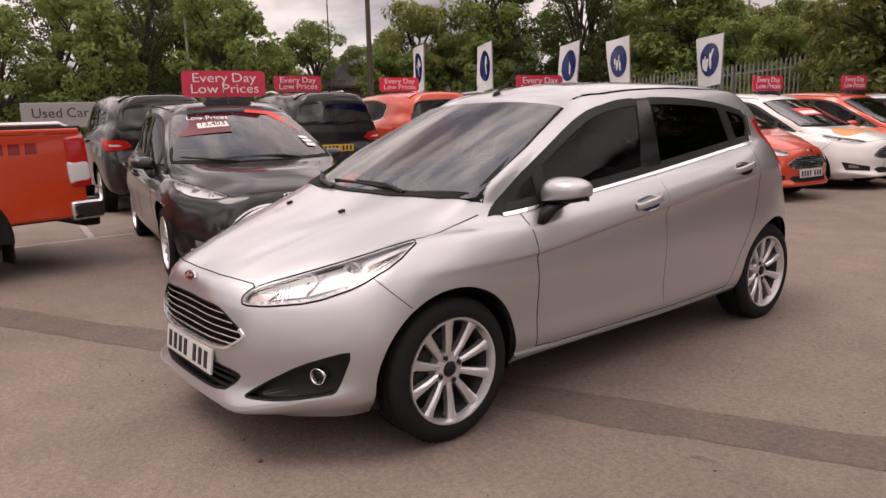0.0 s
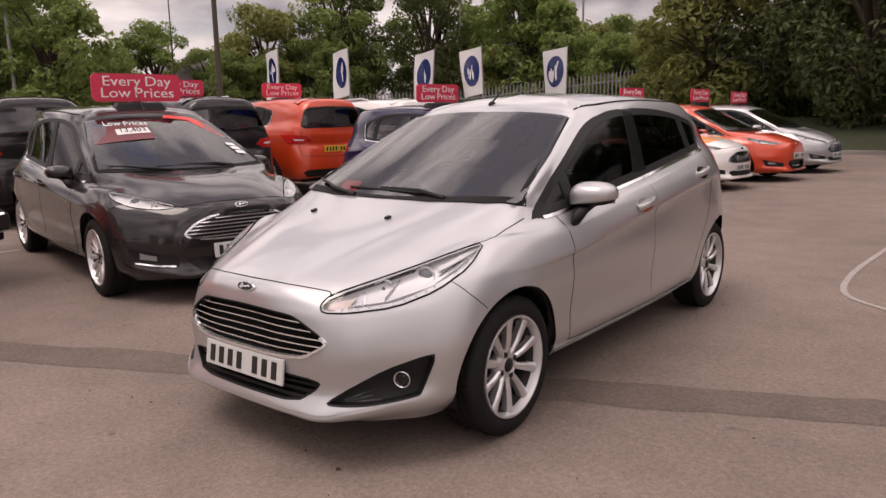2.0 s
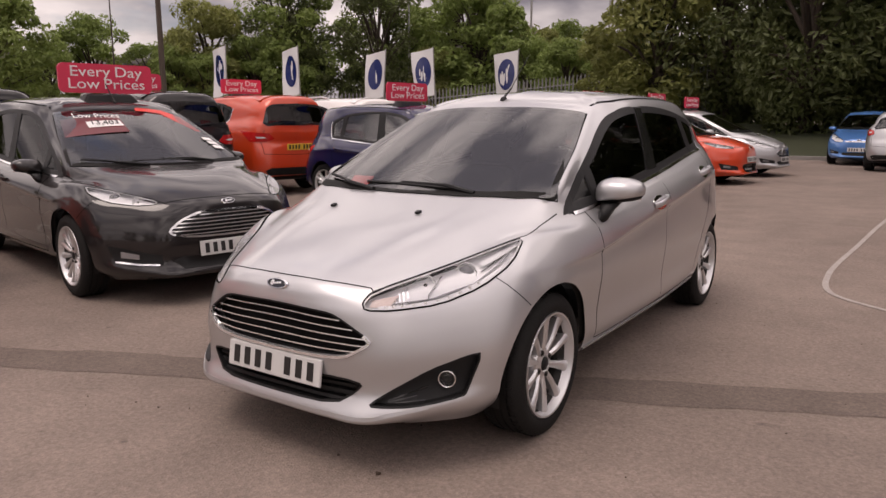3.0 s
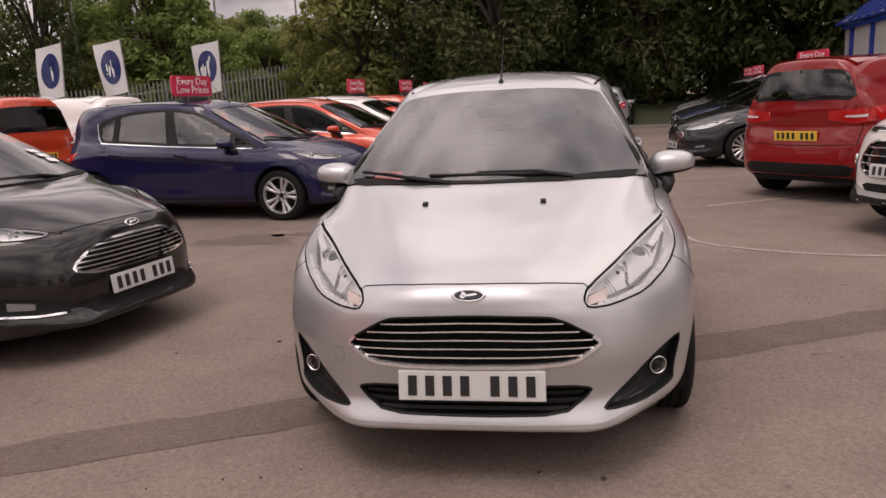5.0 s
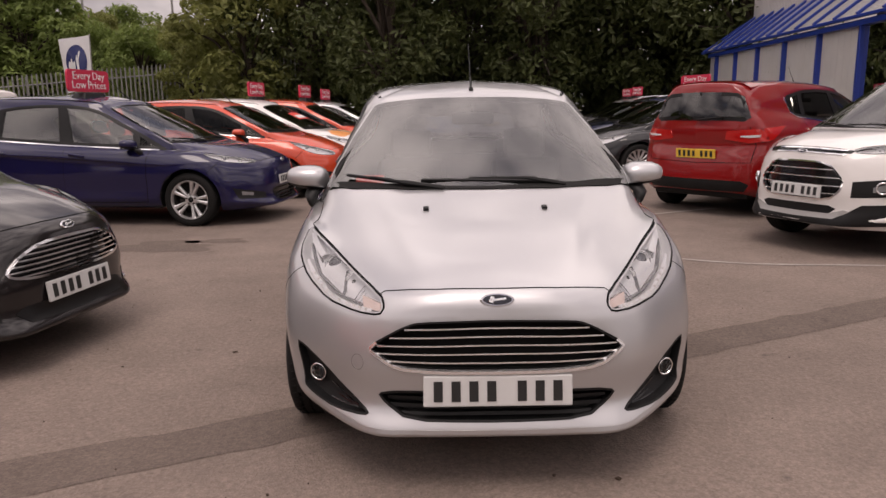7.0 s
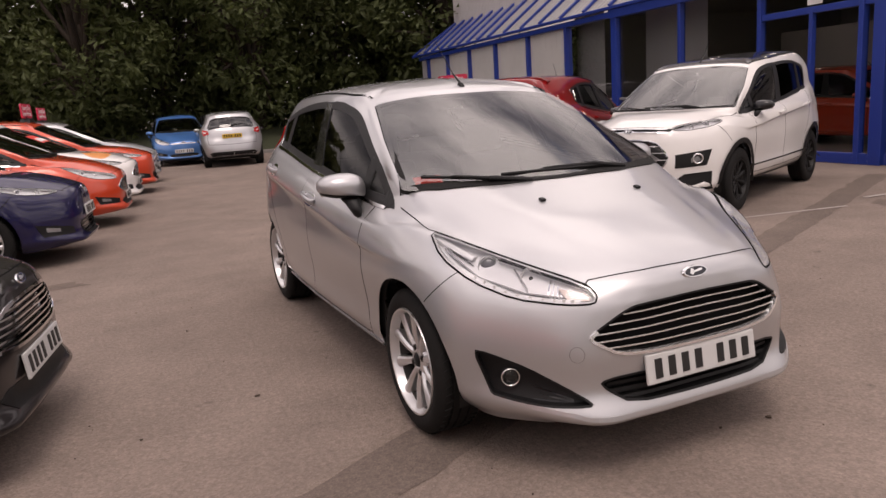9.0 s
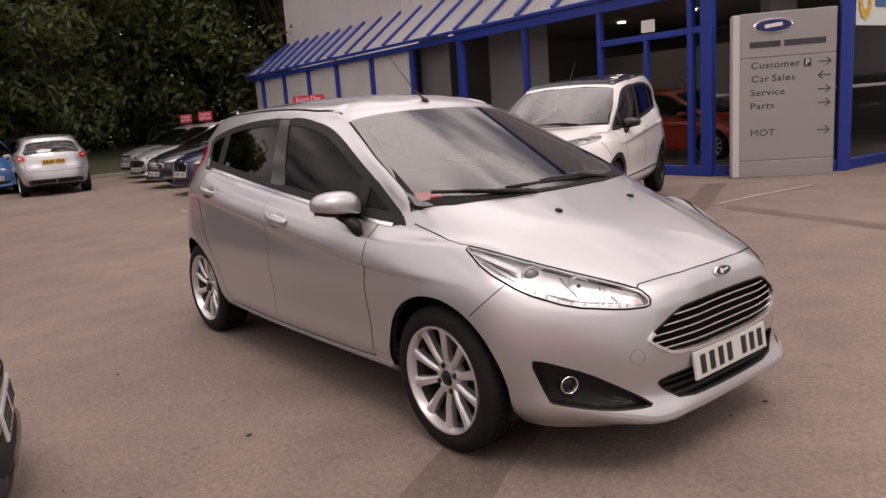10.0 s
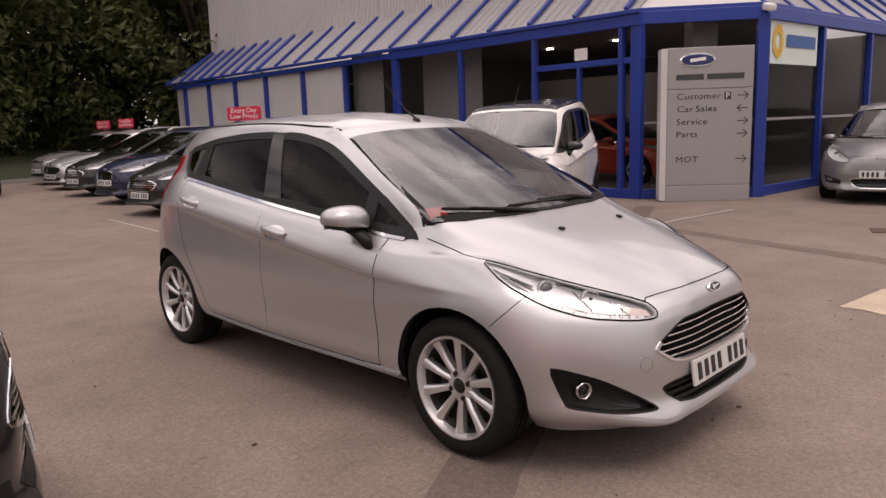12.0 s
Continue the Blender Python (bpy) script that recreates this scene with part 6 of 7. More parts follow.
def headlamps(car, outline=LAMP, fine=False, dark=False):
    cell = .03 if fine else .05
    car.cut(rounded(outline, 1), LAMP_WAY)
    for flip in (False, True):
        s = -1 if flip else 1
        inner = TRIM if dark else LAMPGREY
        lamp = car.patch("headlamp", outline, LAMP_WAY, inner, off=-.040, thick=0, cell=cell, along=True, flip=flip, soft=1, label="swept-back headlamp with clear lens")
        car.patch("lamp_lens", outline, LAMP_WAY, LAMPCLEAR, off=.003, thick=0, cell=cell, flip=flip, soft=1, parent=lamp, shadow=False)
        car.strip("lamp_edge", outline, LAMP_WAY, .006, SEAM, off=.0022, thick=.004, closed=True, flip=flip, step=cell, shift=-.001, soft=1, parent=lamp)
        car.strip("lamp_bezel", outline, LAMP_WAY, .004, LAMPGREY, off=.0012, thick=.038, closed=True, flip=flip, step=cell, shift=.005, soft=1, parent=lamp)
        way = (LAMP_WAY[0] * s, *LAMP_WAY[1:])
        d = Vector(way).normalized()

        def spot(p, r, depth, mat, name, bowl):
            q = car.surface_at((s * p[0], *p[1:]), way, 0) + d * depth
            f = Vector((way[0] * .6, way[1], way[2] * .5)).normalized().to_track_quat("-X", "Z").to_matrix().to_4x4()
            bm = bmesh.new()
            lathe(bm, [(-.018, r * 1.36), (.002, r * 1.33), (.004, r * 1.28), (-.004, r * 1.16), (-.012, r * 1.06), (-.010, r)], 32)
            part(name + "_ring", bm, BRIGHT if not dark else LAMPGREY, lamp, smooth=True, m=Matrix.Translation(q) @ f)
            bm = bmesh.new()
            k, x = (-.7, -.010) if bowl else (.42, -.010)
            lathe(bm, [(x, r)] + [(x + k * r * math.sin(a), r * math.cos(a)) for a in np.linspace(.1, 1.5, 6)] + [(x + k * r, .001)], 28)
            part(name, bm, mat, lamp, smooth=True, m=Matrix.Translation(q) @ f)
            if bowl:
                bm = bmesh.new()
                lathe(bm, [(-.024, .001), (-.020, .008), (.002, .007), (.006, .001)], 14)
                part("bulb", bm, BRAKEDARK, lamp, smooth=True, m=Matrix.Translation(q) @ f)

        spot((.606, -.345, .716), .031, .042, LENSGREY, "projector_lens", False)
        spot((.515, -.480, .684), .029, .040, CHROME, "reflector_bowl", True)
        if fine:
            # stepped ridges of the reflector and the strip of daytime lights
            for k in range(5):
                a = np.array((.470 - .008 * k, -.535 - .012 * k, .700 - .012 * k))
                b = np.array((.500 - .010 * k, -.560 - .014 * k, .640 - .006 * k))
                car.strip("reflector_rib", [tuple(a), tuple(b)], LAMP_WAY, .006, CHROME, off=-.028, thick=.02, flip=flip, parent=lamp)
            low = [(.690, -.26, .722), (.655, -.36, .682), (.592, -.48, .640), (.50, -.59, .625), (.43, -.655, .625)]
            car.strip("daytime_light_strip", low, LAMP_WAY, .016, LAMPGREY, off=-.012, thick=.03, flip=flip, parent=lamp)
            for k in range(10):
                t = spline([(i, *p) for i, p in enumerate(low)], [.9 + k * .31])[0]
                q = car.surface_at((s * t[0], t[1], t[2]), way, 0) + d * .012
                bm = bmesh.new()
                box(bm, (.010, .010, .012), Matrix.Translation(q), .002, 1)
                part("led_chip", bm, CARDWHITE, lamp)
            for k in range(3):
                car.strip("lamp_flute", [(.672 - .006 * k, -.13 - .03 * k, .800 - .016 * k), (.650 - .008 * k, -.235 - .03 * k, .762 - .016 * k)], LAMP_WAY, .004, LAMPMID, off=-.030, thick=.01, flip=flip, parent=lamp)
            car.strip("lamp_divider", [(.560, -.435, .735), (.545, -.50, .668), (.555, -.515, .650)], LAMP_WAY, .005, LAMPMID, off=-.026, thick=.014, flip=flip, parent=lamp)
            car.strip("lamp_divider", [(.690, -.17, .778), (.640, -.345, .690), (.56, -.505, .652), (.45, -.62, .640)], LAMP_WAY, .004, LAMPMID, off=-.022, thick=.016, flip=flip, parent=lamp)
            arc = [(.690, -.10, .812), (.655, -.22, .770), (.640, -.30, .752)]
            car.strip("lamp_brow", arc, LAMP_WAY, .020, LAMPGREY, off=-.014, thick=.02, flip=flip, parent=lamp)
            car.patch("indicator_lens", [(.470, -.58, .668), (.405, -.655, .655), (.405, -.675, .632), (.46, -.625, .630)], LAMP_WAY, LAMPAMBER, off=-.018, thick=.02, flip=flip, parent=lamp)



def mirrors(car, cap, at=(.828, .610, .946), fine=False, scale=1.0):
    w = car.warp([at])[0]
    for s in (1, -1):
        c = Vector((s * w[0], w[1], w[2]))
        bm = bmesh.new()
        r = bmesh.ops.create_uvsphere(bm, u_segments=28, v_segments=18, radius=1.0)
        for v in bm.verts:
            x, y, z = v.co
            k = 1 - .20 * x * s
            sq = lambda q, e: math.copysign(abs(q) ** e, q)
            v.co = Vector((sq(x, .80) * .098, min(sq(y, .9) * .078, .045) + .012 * x * s, (sq(z, .8) * .060 if z > 0 else max(sq(z, .6) * .047, -.026)) * k + .010 * x * s)) * scale
        arm = part("door_mirror", bm, cap, car.root, "body-coloured door mirror", smooth=True, m=Matrix.Translation(c))
        bm = bmesh.new()
        ball(bm, pose(0, .006, -.024 * scale, 0, -6 * s) @ Matrix.Diagonal((.092 * scale, .066 * scale, .020 * scale, 1)), 24, 10)
        part("mirror_base", bm, TRIM, arm, "black mirror underside", smooth=True)
        bm = bmesh.new()
        foot = car.surface_at((s * 1, at[1] - .115, at[2] - .112), (-s, 0, 0), 0)
        rows = []
        for q, wx, wy in ((foot - c + Vector((-s * .012, .01, -.030)), .010, .012), (foot - c + Vector((s * .008, .008, -.006)), .020, .030), (foot - c + Vector((s * .018, .03, .04)), .032, .050), (Vector((-s * .040, .010, -.044)), .050, .058), (Vector((-s * .03, .008, -.008)), .05, .05)):
            rows.append([bm.verts.new(q + Vector((wx * math.cos(a), wy * math.sin(a), 0))) for a in np.linspace(0, 2 * math.pi, 14, endpoint=False)])
        for a, b in zip(rows, rows[1:]):
            for i in range(14):
                bm.faces.new((a[i], a[(i + 1) % 14], b[(i + 1) % 14], b[i]))
        bmesh.ops.recalc_face_normals(bm, faces=bm.faces[:])
        part("mirror_arm", bm, TRIM, arm, smooth=True)
        bm = bmesh.new()
        box(bm, (.150 * scale, .006, .075 * scale), pose(0, .045 * scale, .002), .003)
        part("mirror_glass", bm, CHROME, arm)
        if fine:
            bm = bmesh.new()
            n = 14
            rows = [[], []]
            for i in range(n + 1):
                a = radians(-78 + 118 * i / n)
                for k, dz in ((0, -.004), (1, -.020)):
                    x = math.sin(a) * .0995 * s
                    y = -math.cos(a) * .0765 + .012 * (x * s / .098)
                    rows[k].append(bm.verts.new((x, y, dz + .010 * math.sin(a) - .004)))
            for i in range(n):
                bm.faces.new((rows[0][i], rows[0][i + 1], rows[1][i + 1], rows[1][i]))
            bmesh.ops.recalc_face_normals(bm, faces=bm.faces[:])
            part("mirror_indicator", bm, LAMPGREY, arm, "clear side indicator", smooth=True)


def handles(car, places, mat, fine=False):
    for y, z in places:
        for s in (1, -1):
            p = car.surface_at((s, y, z), (-s, 0, 0), 0)
            h = bmesh.new()
            pts = [Vector((0, -.095, -.004)), Vector((s * .022, -.075, 0)), Vector((s * .030, -.02, .004)), Vector((s * .030, .04, .006)), Vector((s * .020, .082, .006)), Vector((0, .098, .004))]
            rows = [[h.verts.new(q + Vector((s * .008 * math.cos(a), 0, .0165 * math.sin(a)))) for a in np.linspace(0, 2 * math.pi, 12, endpoint=False)] for q in pts]
            for a, b in zip(rows, rows[1:]):
                for i in range(12):
                    h.faces.new((a[i], a[(i + 1) % 12], b[(i + 1) % 12], b[i]))
            bmesh.ops.recalc_face_normals(h, faces=h.faces[:])
            part("door_handle", h, mat, car.root, smooth=True, m=Matrix.Translation(p) @ pose(0, 0, 0, 6))
            if fine:
                ring = [(s, y + .088 * math.cos(a), z - .004 + .036 * math.sin(a)) for a in np.linspace(0, 2 * math.pi, 20, endpoint=False)]
                car.patch("handle_recess", ring, (-s, 0, 0), CHROME, off=.0012, thick=.004, cell=.03)


def wipers(car):
    for root, elbow, tip in (((.36, .10), (.20, .12), (-.26, .140)), ((-.16, .07), (-.34, .10), (-.585, .218))):
        bm = bmesh.new()
        pts = []
        for (x, y), up in ((root, .006), (elbow, .022), (tip, .020)):
            z = .94 + (y - .08) * .52
            pts.append(car.surface_at((x, y, z), SCREEN_WAY, up))
        pipe(bm, pts[:2], .011, 8)
        a, b = pts[1], pts[2]
        tube(bm, a, a + (b - a) * .55, .009, .006)
        part("wiper_arm", bm, TRIM, car.root)
        bm = bmesh.new()
        n = 8
        x0, x1 = (elbow[0] * 1.0 + .06 * (1 if elbow[0] > tip[0] else -1), tip[0])
        q = []
        for i in range(n + 1):
            x = x0 + (x1 - x0) * i / n
            y = elbow[1] + (tip[1] - elbow[1]) * i / n - .008
            q.append(car.surface_at((x, y, .94 + (y - .08) * .52), SCREEN_WAY, .013))
        pipe(bm, q, .0075, 6)
        part("wiper_blade", bm, TRIM, car.root)
    # scuttle between bonnet and glass
    car.patch("scuttle_panel", loop([(0, .060, .930), (.30, .072, .932), (.55, .13, .945), (.665, .205, .955), (.64, .228, .968), (.40, .138, .957), (0, .098, .949)]), SCREEN_WAY, RUBBER, off=.0045, thick=.006, cell=.04)

def silver_hatchback():
    car = Car("parked_car", pose(0, 0, 0), "silver five-door hatchback with ten-spoke alloy wheels parked on asphalt", SILVER, sub=9, tyre=.293, crease=.007)
    windows(car, fine=True)
    headlamps(car, fine=True)
    car.cut(rounded(loop(GRILLE), 1), FRONT, both=False)
    car.cut(rounded(loop(INTAKE), 1), FRONT, both=False)
    car.cut(rounded(FOG, 1), FOG_WAY)
    gr = car.patch("grille", loop(GRILLE), FRONT, SEAM, off=-.055, thick=0, along=True, label="black grille with five chrome bars")
    car.strip("grille_frame", loop(GRILLE), FRONT, .006, TRIM, off=.002, thick=.05, closed=True, shift=.001, soft=2, step=.02, parent=gr)
    lower = [(.40, -.69, .528), (.425, -.69, .505), (.416, -.69, .488), (.335, -.70, .439), (.20, -.72, .431), (0, -.73, .429)]
    car.strip("grille_moulding", rounded(lower + [(-p[0], *p[1:]) for p in lower[::-1][1:]], 1, False), FRONT, .010, BRIGHT, off=.006, thick=.02, step=.02, shift=-.004, parent=gr)
    for z, w, dz in ((.580, .305, -.008), (.552, .356, -.010), (.523, .400, -.010), (.494, .412, -.006), (.464, .378, .002)):
        pts = [(x, -.73, z + dz * (x / w) ** 2) for x in np.linspace(-w, w, 15)]
        car.strip("grille_bar", pts, FRONT, .0046, BRIGHT, off=-.004, thick=.003, parent=gr)
    it = car.patch("lower_intake", loop(INTAKE), FRONT, TRIM, off=-.05, thick=0, along=True)
    car.strip("intake_edge", loop(INTAKE), FRONT, .008, TRIM, off=.001, thick=.05, closed=True, shift=.003, soft=1, step=.02, parent=it)
    for z, w in ((.335, .37), (.312, .36), (.290, .32)):
        car.strip("intake_vane", [(x, -.75, z) for x in np.linspace(-w, w, 9)], FRONT, .010, TRIM, off=-.014, thick=.02, parent=it)
    for flip in (False, True):
        s = -1 if flip else 1
        fog = car.patch("fog_lamp_recess", FOG, FOG_WAY, TRIM, off=-.030, thick=0, along=True, flip=flip, label="black fog lamp recess")
        car.strip("recess_edge", FOG, FOG_WAY, .007, TRIM, off=.001, thick=.035, closed=True, flip=flip, shift=.002, soft=1, step=.02, parent=fog)
        for k in range(3):
            car.strip("recess_rib", [(.58 - .01 * k, -.55, .335 - .018 * k), (.47, -.66, .298 - .004 * k)], FOG_WAY, .004, GLOSSBLACK, off=-.026, thick=.004, flip=flip, parent=fog)
        way = Vector((FOG_WAY[0] * s, FOG_WAY[1], 0)).normalized()
        q = car.surface_at((s * .622, -.50, .358), tuple(way), -.012)
        f = Vector((way.x * .55, way.y, 0)).normalized().to_track_quat("-X", "Z").to_matrix().to_4x4()
        bm = bmesh.new()
        lathe(bm, [(-.02, .033), (.008, .033), (.011, .031), (.009, .028), (-.012, .026)], 32)
        part("fog_lamp_ring", bm, CHROME, fog, smooth=True, m=Matrix.Translation(q) @ f)
        bm = bmesh.new()
        lathe(bm, [(-.012, .027), (.002, .024), (.008, .016), (.010, .001)], 28)
        part("fog_lamp_lens", bm, LAMPCLEAR, fog, smooth=True, m=Matrix.Translation(q) @ f)
        bm = bmesh.new()
        lathe(bm, [(-.010, .027), (-.028, .016), (-.03, .001)], 28)
        part("fog_reflector", bm, BRAKEDARK, fog, smooth=True, m=Matrix.Translation(q) @ f)
    panel_lines(car)
    chin = [(.60, -.58, .272), (.50, -.68, .252), (.43, -.745, .236), (.25, -.775, .234), (0, -.778, .233)]
    car.strip("chin_edge", swept(chin + [(-p[0], *p[1:]) for p in chin[::-1][1:]], 41), FRONT, .014, SILVER, off=.0015, thick=.008)
    # towing-eye cover
    ring = [(-.47 + .026 * math.cos(a), -.69, .452 + .026 * math.sin(a)) for a in np.linspace(0, 2 * math.pi, 20, endpoint=False)]
    car.strip("towing_eye_cover", ring, (.35, .93, 0), .002, PEWTER, off=.0008, thick=.001, closed=True, step=.01)
    car.skin(panel_masks(car))
    badge(car, -.722, .669, FRONT, .112, .044, 22)
    number_plate(car, -.74, .372, PLATEW, FRONT, 8, size=(.49, .102))
    mirrors(car, SILVER, fine=True, scale=1.10)
    handles(car, ((1.185, .847), (2.085, .950)), SILVER, fine=True)
    wipers(car)
    cabin(car, True)
    for x in (-.235, .235):
        p = car.surface_at((x, -.14, .905), TOP, .004)
        bm = bmesh.new()
        box(bm, (.022, .026, .012), Matrix.Translation(p) @ pose(0, 0, 0, 14), .004)
        part("washer_jet", bm, TRIM, car.root)
    p = car.surface_at((0, .985, 1.36), TOP)
    bm = bmesh.new()
    box(bm, (.030, .058, .022), Matrix.Translation(p + Vector((0, .005, .008))) @ pose(0, 0, 0, 10), .008, 2, .5)
    tube(bm, p + Vector((0, .006, .012)), p + Vector((0, .090, .065)), .0065, .005)
    tube(bm, p + Vector((0, .090, .065)), p + Vector((0, .30, .26)), .0028, .0018)
    part("aerial", bm, TRIM, car.root, "thin black roof aerial")
    for s in (1, -1):
        car.patch("rear_lamp", REAR_LAMP, (-.75, -.6, 0), LAMPRED, off=.006, thick=.02, flip=s < 0)
    number_plate(car, 3.06, .70, PLATEY, BACK, -8)
    car.strips("side_sill", [(1, .348, .268), (1, .60, .262), (1, 1.4, .262), (1, 2.10, .272)], SIDE, .012, SILVER, off=.010, thick=.02)
    # red card on the dashboard and a paper
    bm = bmesh.new()
    box(bm, (.13, .10, .003), pose(-.50, .35, .945, 40))
    tagged(part("dashboard_card", bm, STICKRED, None, "red card lying on the dashboard"), "", "card")
    add_wheels(car, 1.40, .214, 10, "ten")
    return car


silver_hatchback()

# ---- the other cars ----
def stretched(front, wheelbase, rear, cowl=.2, top=.95, post=1.45, roof_end=None):
    """Stations along a longer model, in the order of Y_KEYS."""
    total = wheelbase + rear
    return (-front, 0, cowl, top, post, wheelbase, roof_end if roof_end else total - .44, total)


def raised(sill, hip, shoulder, belt, roof):
    return (0, sill, hip, shoulder, belt, roof)


G_TRAPEZE = [(0, -.73, .618), (.22, -.72, .615), (.335, -.70, .572), (.415, -.685, .508), (.400, -.69, .482), (.30, -.70, .462), (0, -.73, .455)]
LAMP_NARROW = [(.705, -.13, .802), (.640, -.24, .784), (.545, -.42, .744), (.430, -.600, .694), (.455, -.605, .672), (.555, -.52, .664), (.655, -.36, .686), (.705, -.20, .742)]
LAMP_SHORT = [(.708, -.21, .780), (.66, -.31, .786), (.55, -.47, .752), (.42, -.625, .704), (.44, -.640, .674), (.55, -.54, .668), (.66, -.37, .694), (.712, -.24, .744)]
G_WIDE = [(0, -.74, .400), (.28, -.73, .395), (.36, -.71, .37), (.27, -.74, .255), (0, -.76, .25)]
G_SLIM = [(0, -.72, .655), (.30, -.69, .640), (.34, -.68, .628), (.30, -.69, .616), (0, -.72, .622)]
G_BIG = [(0, -.73, .60), (.30, -.71, .60), (.40, -.69, .54), (.30, -.70, .44), (0, -.73, .43)]
G_LOW = [(0, -.74, .345), (.34, -.72, .345), (.40, -.70, .32), (.34, -.74, .268), (0, -.76, .26)]


def half_width(outline, z):
    """How far an outline of the right half reaches at a height."""
    best = 0.0
    for p, q in zip(outline, outline[1:]):
        if p[2] != q[2] and min(p[2], q[2]) <= z <= max(p[2], q[2]):
            best = max(best, p[0] + (q[0] - p[0]) * (z - p[2]) / (q[2] - p[2]))
    return best


def front_face(car, grille, bars, low=G_LOW, fog=True, frame_mat=CHROME, bar_mat=CHROME, lamp=LAMP, dark_lamps=False, fog_up=0.0):
    headlamps(car, lamp, dark=dark_lamps)
    if grille:
        car.cut(rounded(loop(grille), 1), FRONT, -.004, both=False)
        g = car.patch("grille", loop(grille), FRONT, GLOSSBLACK, off=-.04, thick=0, along=True, cell=.06, label="dark grille with horizontal bars")
        car.strip("grille_frame", loop(grille), FRONT, .013, frame_mat, off=.004, thick=.025, closed=True, shift=.002, step=.04, soft=1, parent=g)
        zs = [p[2] for p in grille]
        for i in range(bars):
            z = min(zs) + (max(zs) - min(zs)) * (i + 1) / (bars + 1)
            wmax = half_width(grille, z) - .008
            car.strip("grille_bar", [(x, -.73, z) for x in np.linspace(-wmax, wmax, 9)], FRONT, .0075, bar_mat, off=-.003, thick=.006, parent=g)
    if low:
        car.patch("lower_intake", loop(low), FRONT, TRIM, off=.003, thick=.01, cell=.06)
    if fog:
        for flip in (False, True):
            f = car.patch("fog_lamp_recess", [(.70, -.42, .42 + fog_up), (.46, -.68, .36 + fog_up * 1.3), (.46, -.69, .30 + fog_up), (.66, -.46, .31 + fog_up)], FOG_WAY, TRIM, off=.003, cell=.06, flip=flip)
            car.patch("fog_lamp", [(.64, -.49, .385 + fog_up), (.56, -.58, .365 + fog_up), (.56, -.58, .335 + fog_up), (.64, -.49, .345 + fog_up)], FOG_WAY, LAMPMID, off=.008, cell=.06, flip=flip, parent=f)


def rear_face(car, lamp=LOW_LAMP, lamp_way=(-.6, -.8, 0), low_black=True, wiper=True):
    for flip in (False, True):
        l = car.patch("rear_lamp", lamp, lamp_way, LAMPRED, off=.008, thick=.02, cell=.06, flip=flip, label="red rear lamp cluster")
        c = np.mean(lamp, 0)
        car.patch("lamp_insert", [tuple(c + (np.array(p) - c) * (.40, .40, .16)) for p in lamp], lamp_way, LAMPGREY, off=.014, thick=.01, cell=.06, flip=flip, parent=l)
    gate = [(.56, 2.84, 1.0), (.62, 2.95, .80), (.60, 3.05, .60), (0, 3.1, .58)]
    car.strip("tailgate_gap", [(-p[0], *p[1:]) for p in gate] + gate[::-1][1:], BACK, .007, SEAM, off=.001, thick=.002)
    if low_black:
        car.patch("bumper_insert", loop([(0, 3.1, .40), (.52, 3.1, .40), (.60, 3.0, .36), (.55, 3.0, .29), (0, 3.1, .285)]), BACK, TRIM, off=.004, cell=.06)
    if wiper:
        bm = bmesh.new()
        a, b = car.surface_at((0, 2.9, 1.06), BACK, .02), car.surface_at((-.30, 2.88, 1.09), BACK, .02)
        tube(bm, a, b, .012, .008)
        part("rear_wiper", bm, TRIM, car.root)


def roof_spoiler(car):
    """A lip that carries the roof out over the rear window."""
    bm = bmesh.new()
    rows = []
    for x in np.linspace(-.47, .47, 15):
        k = 1 - .35 * (x / .47) ** 4
        a = car.surface_at((x, 2.50, 1.38), TOP, .003)
        b = car.surface_at((x, 2.62, 1.37), TOP, .012)
        tip = b + Vector((0, .15 * k, -.012))
        rows.append([bm.verts.new(p) for p in (a, b, tip, tip + Vector((0, -.012, -.030)), b + Vector((0, .02, -.075)))])
    for p, q in zip(rows, rows[1:]):
        for i in range(4):
            bm.faces.new((p[i], q[i], q[i + 1], p[i + 1]))
    bm.faces.new(rows[0])
    bm.faces.new(rows[-1][::-1])
    bmesh.ops.recalc_face_normals(bm, faces=bm.faces[:])
    part("roof_spoiler", bm, car.coat, car.root, smooth=False)


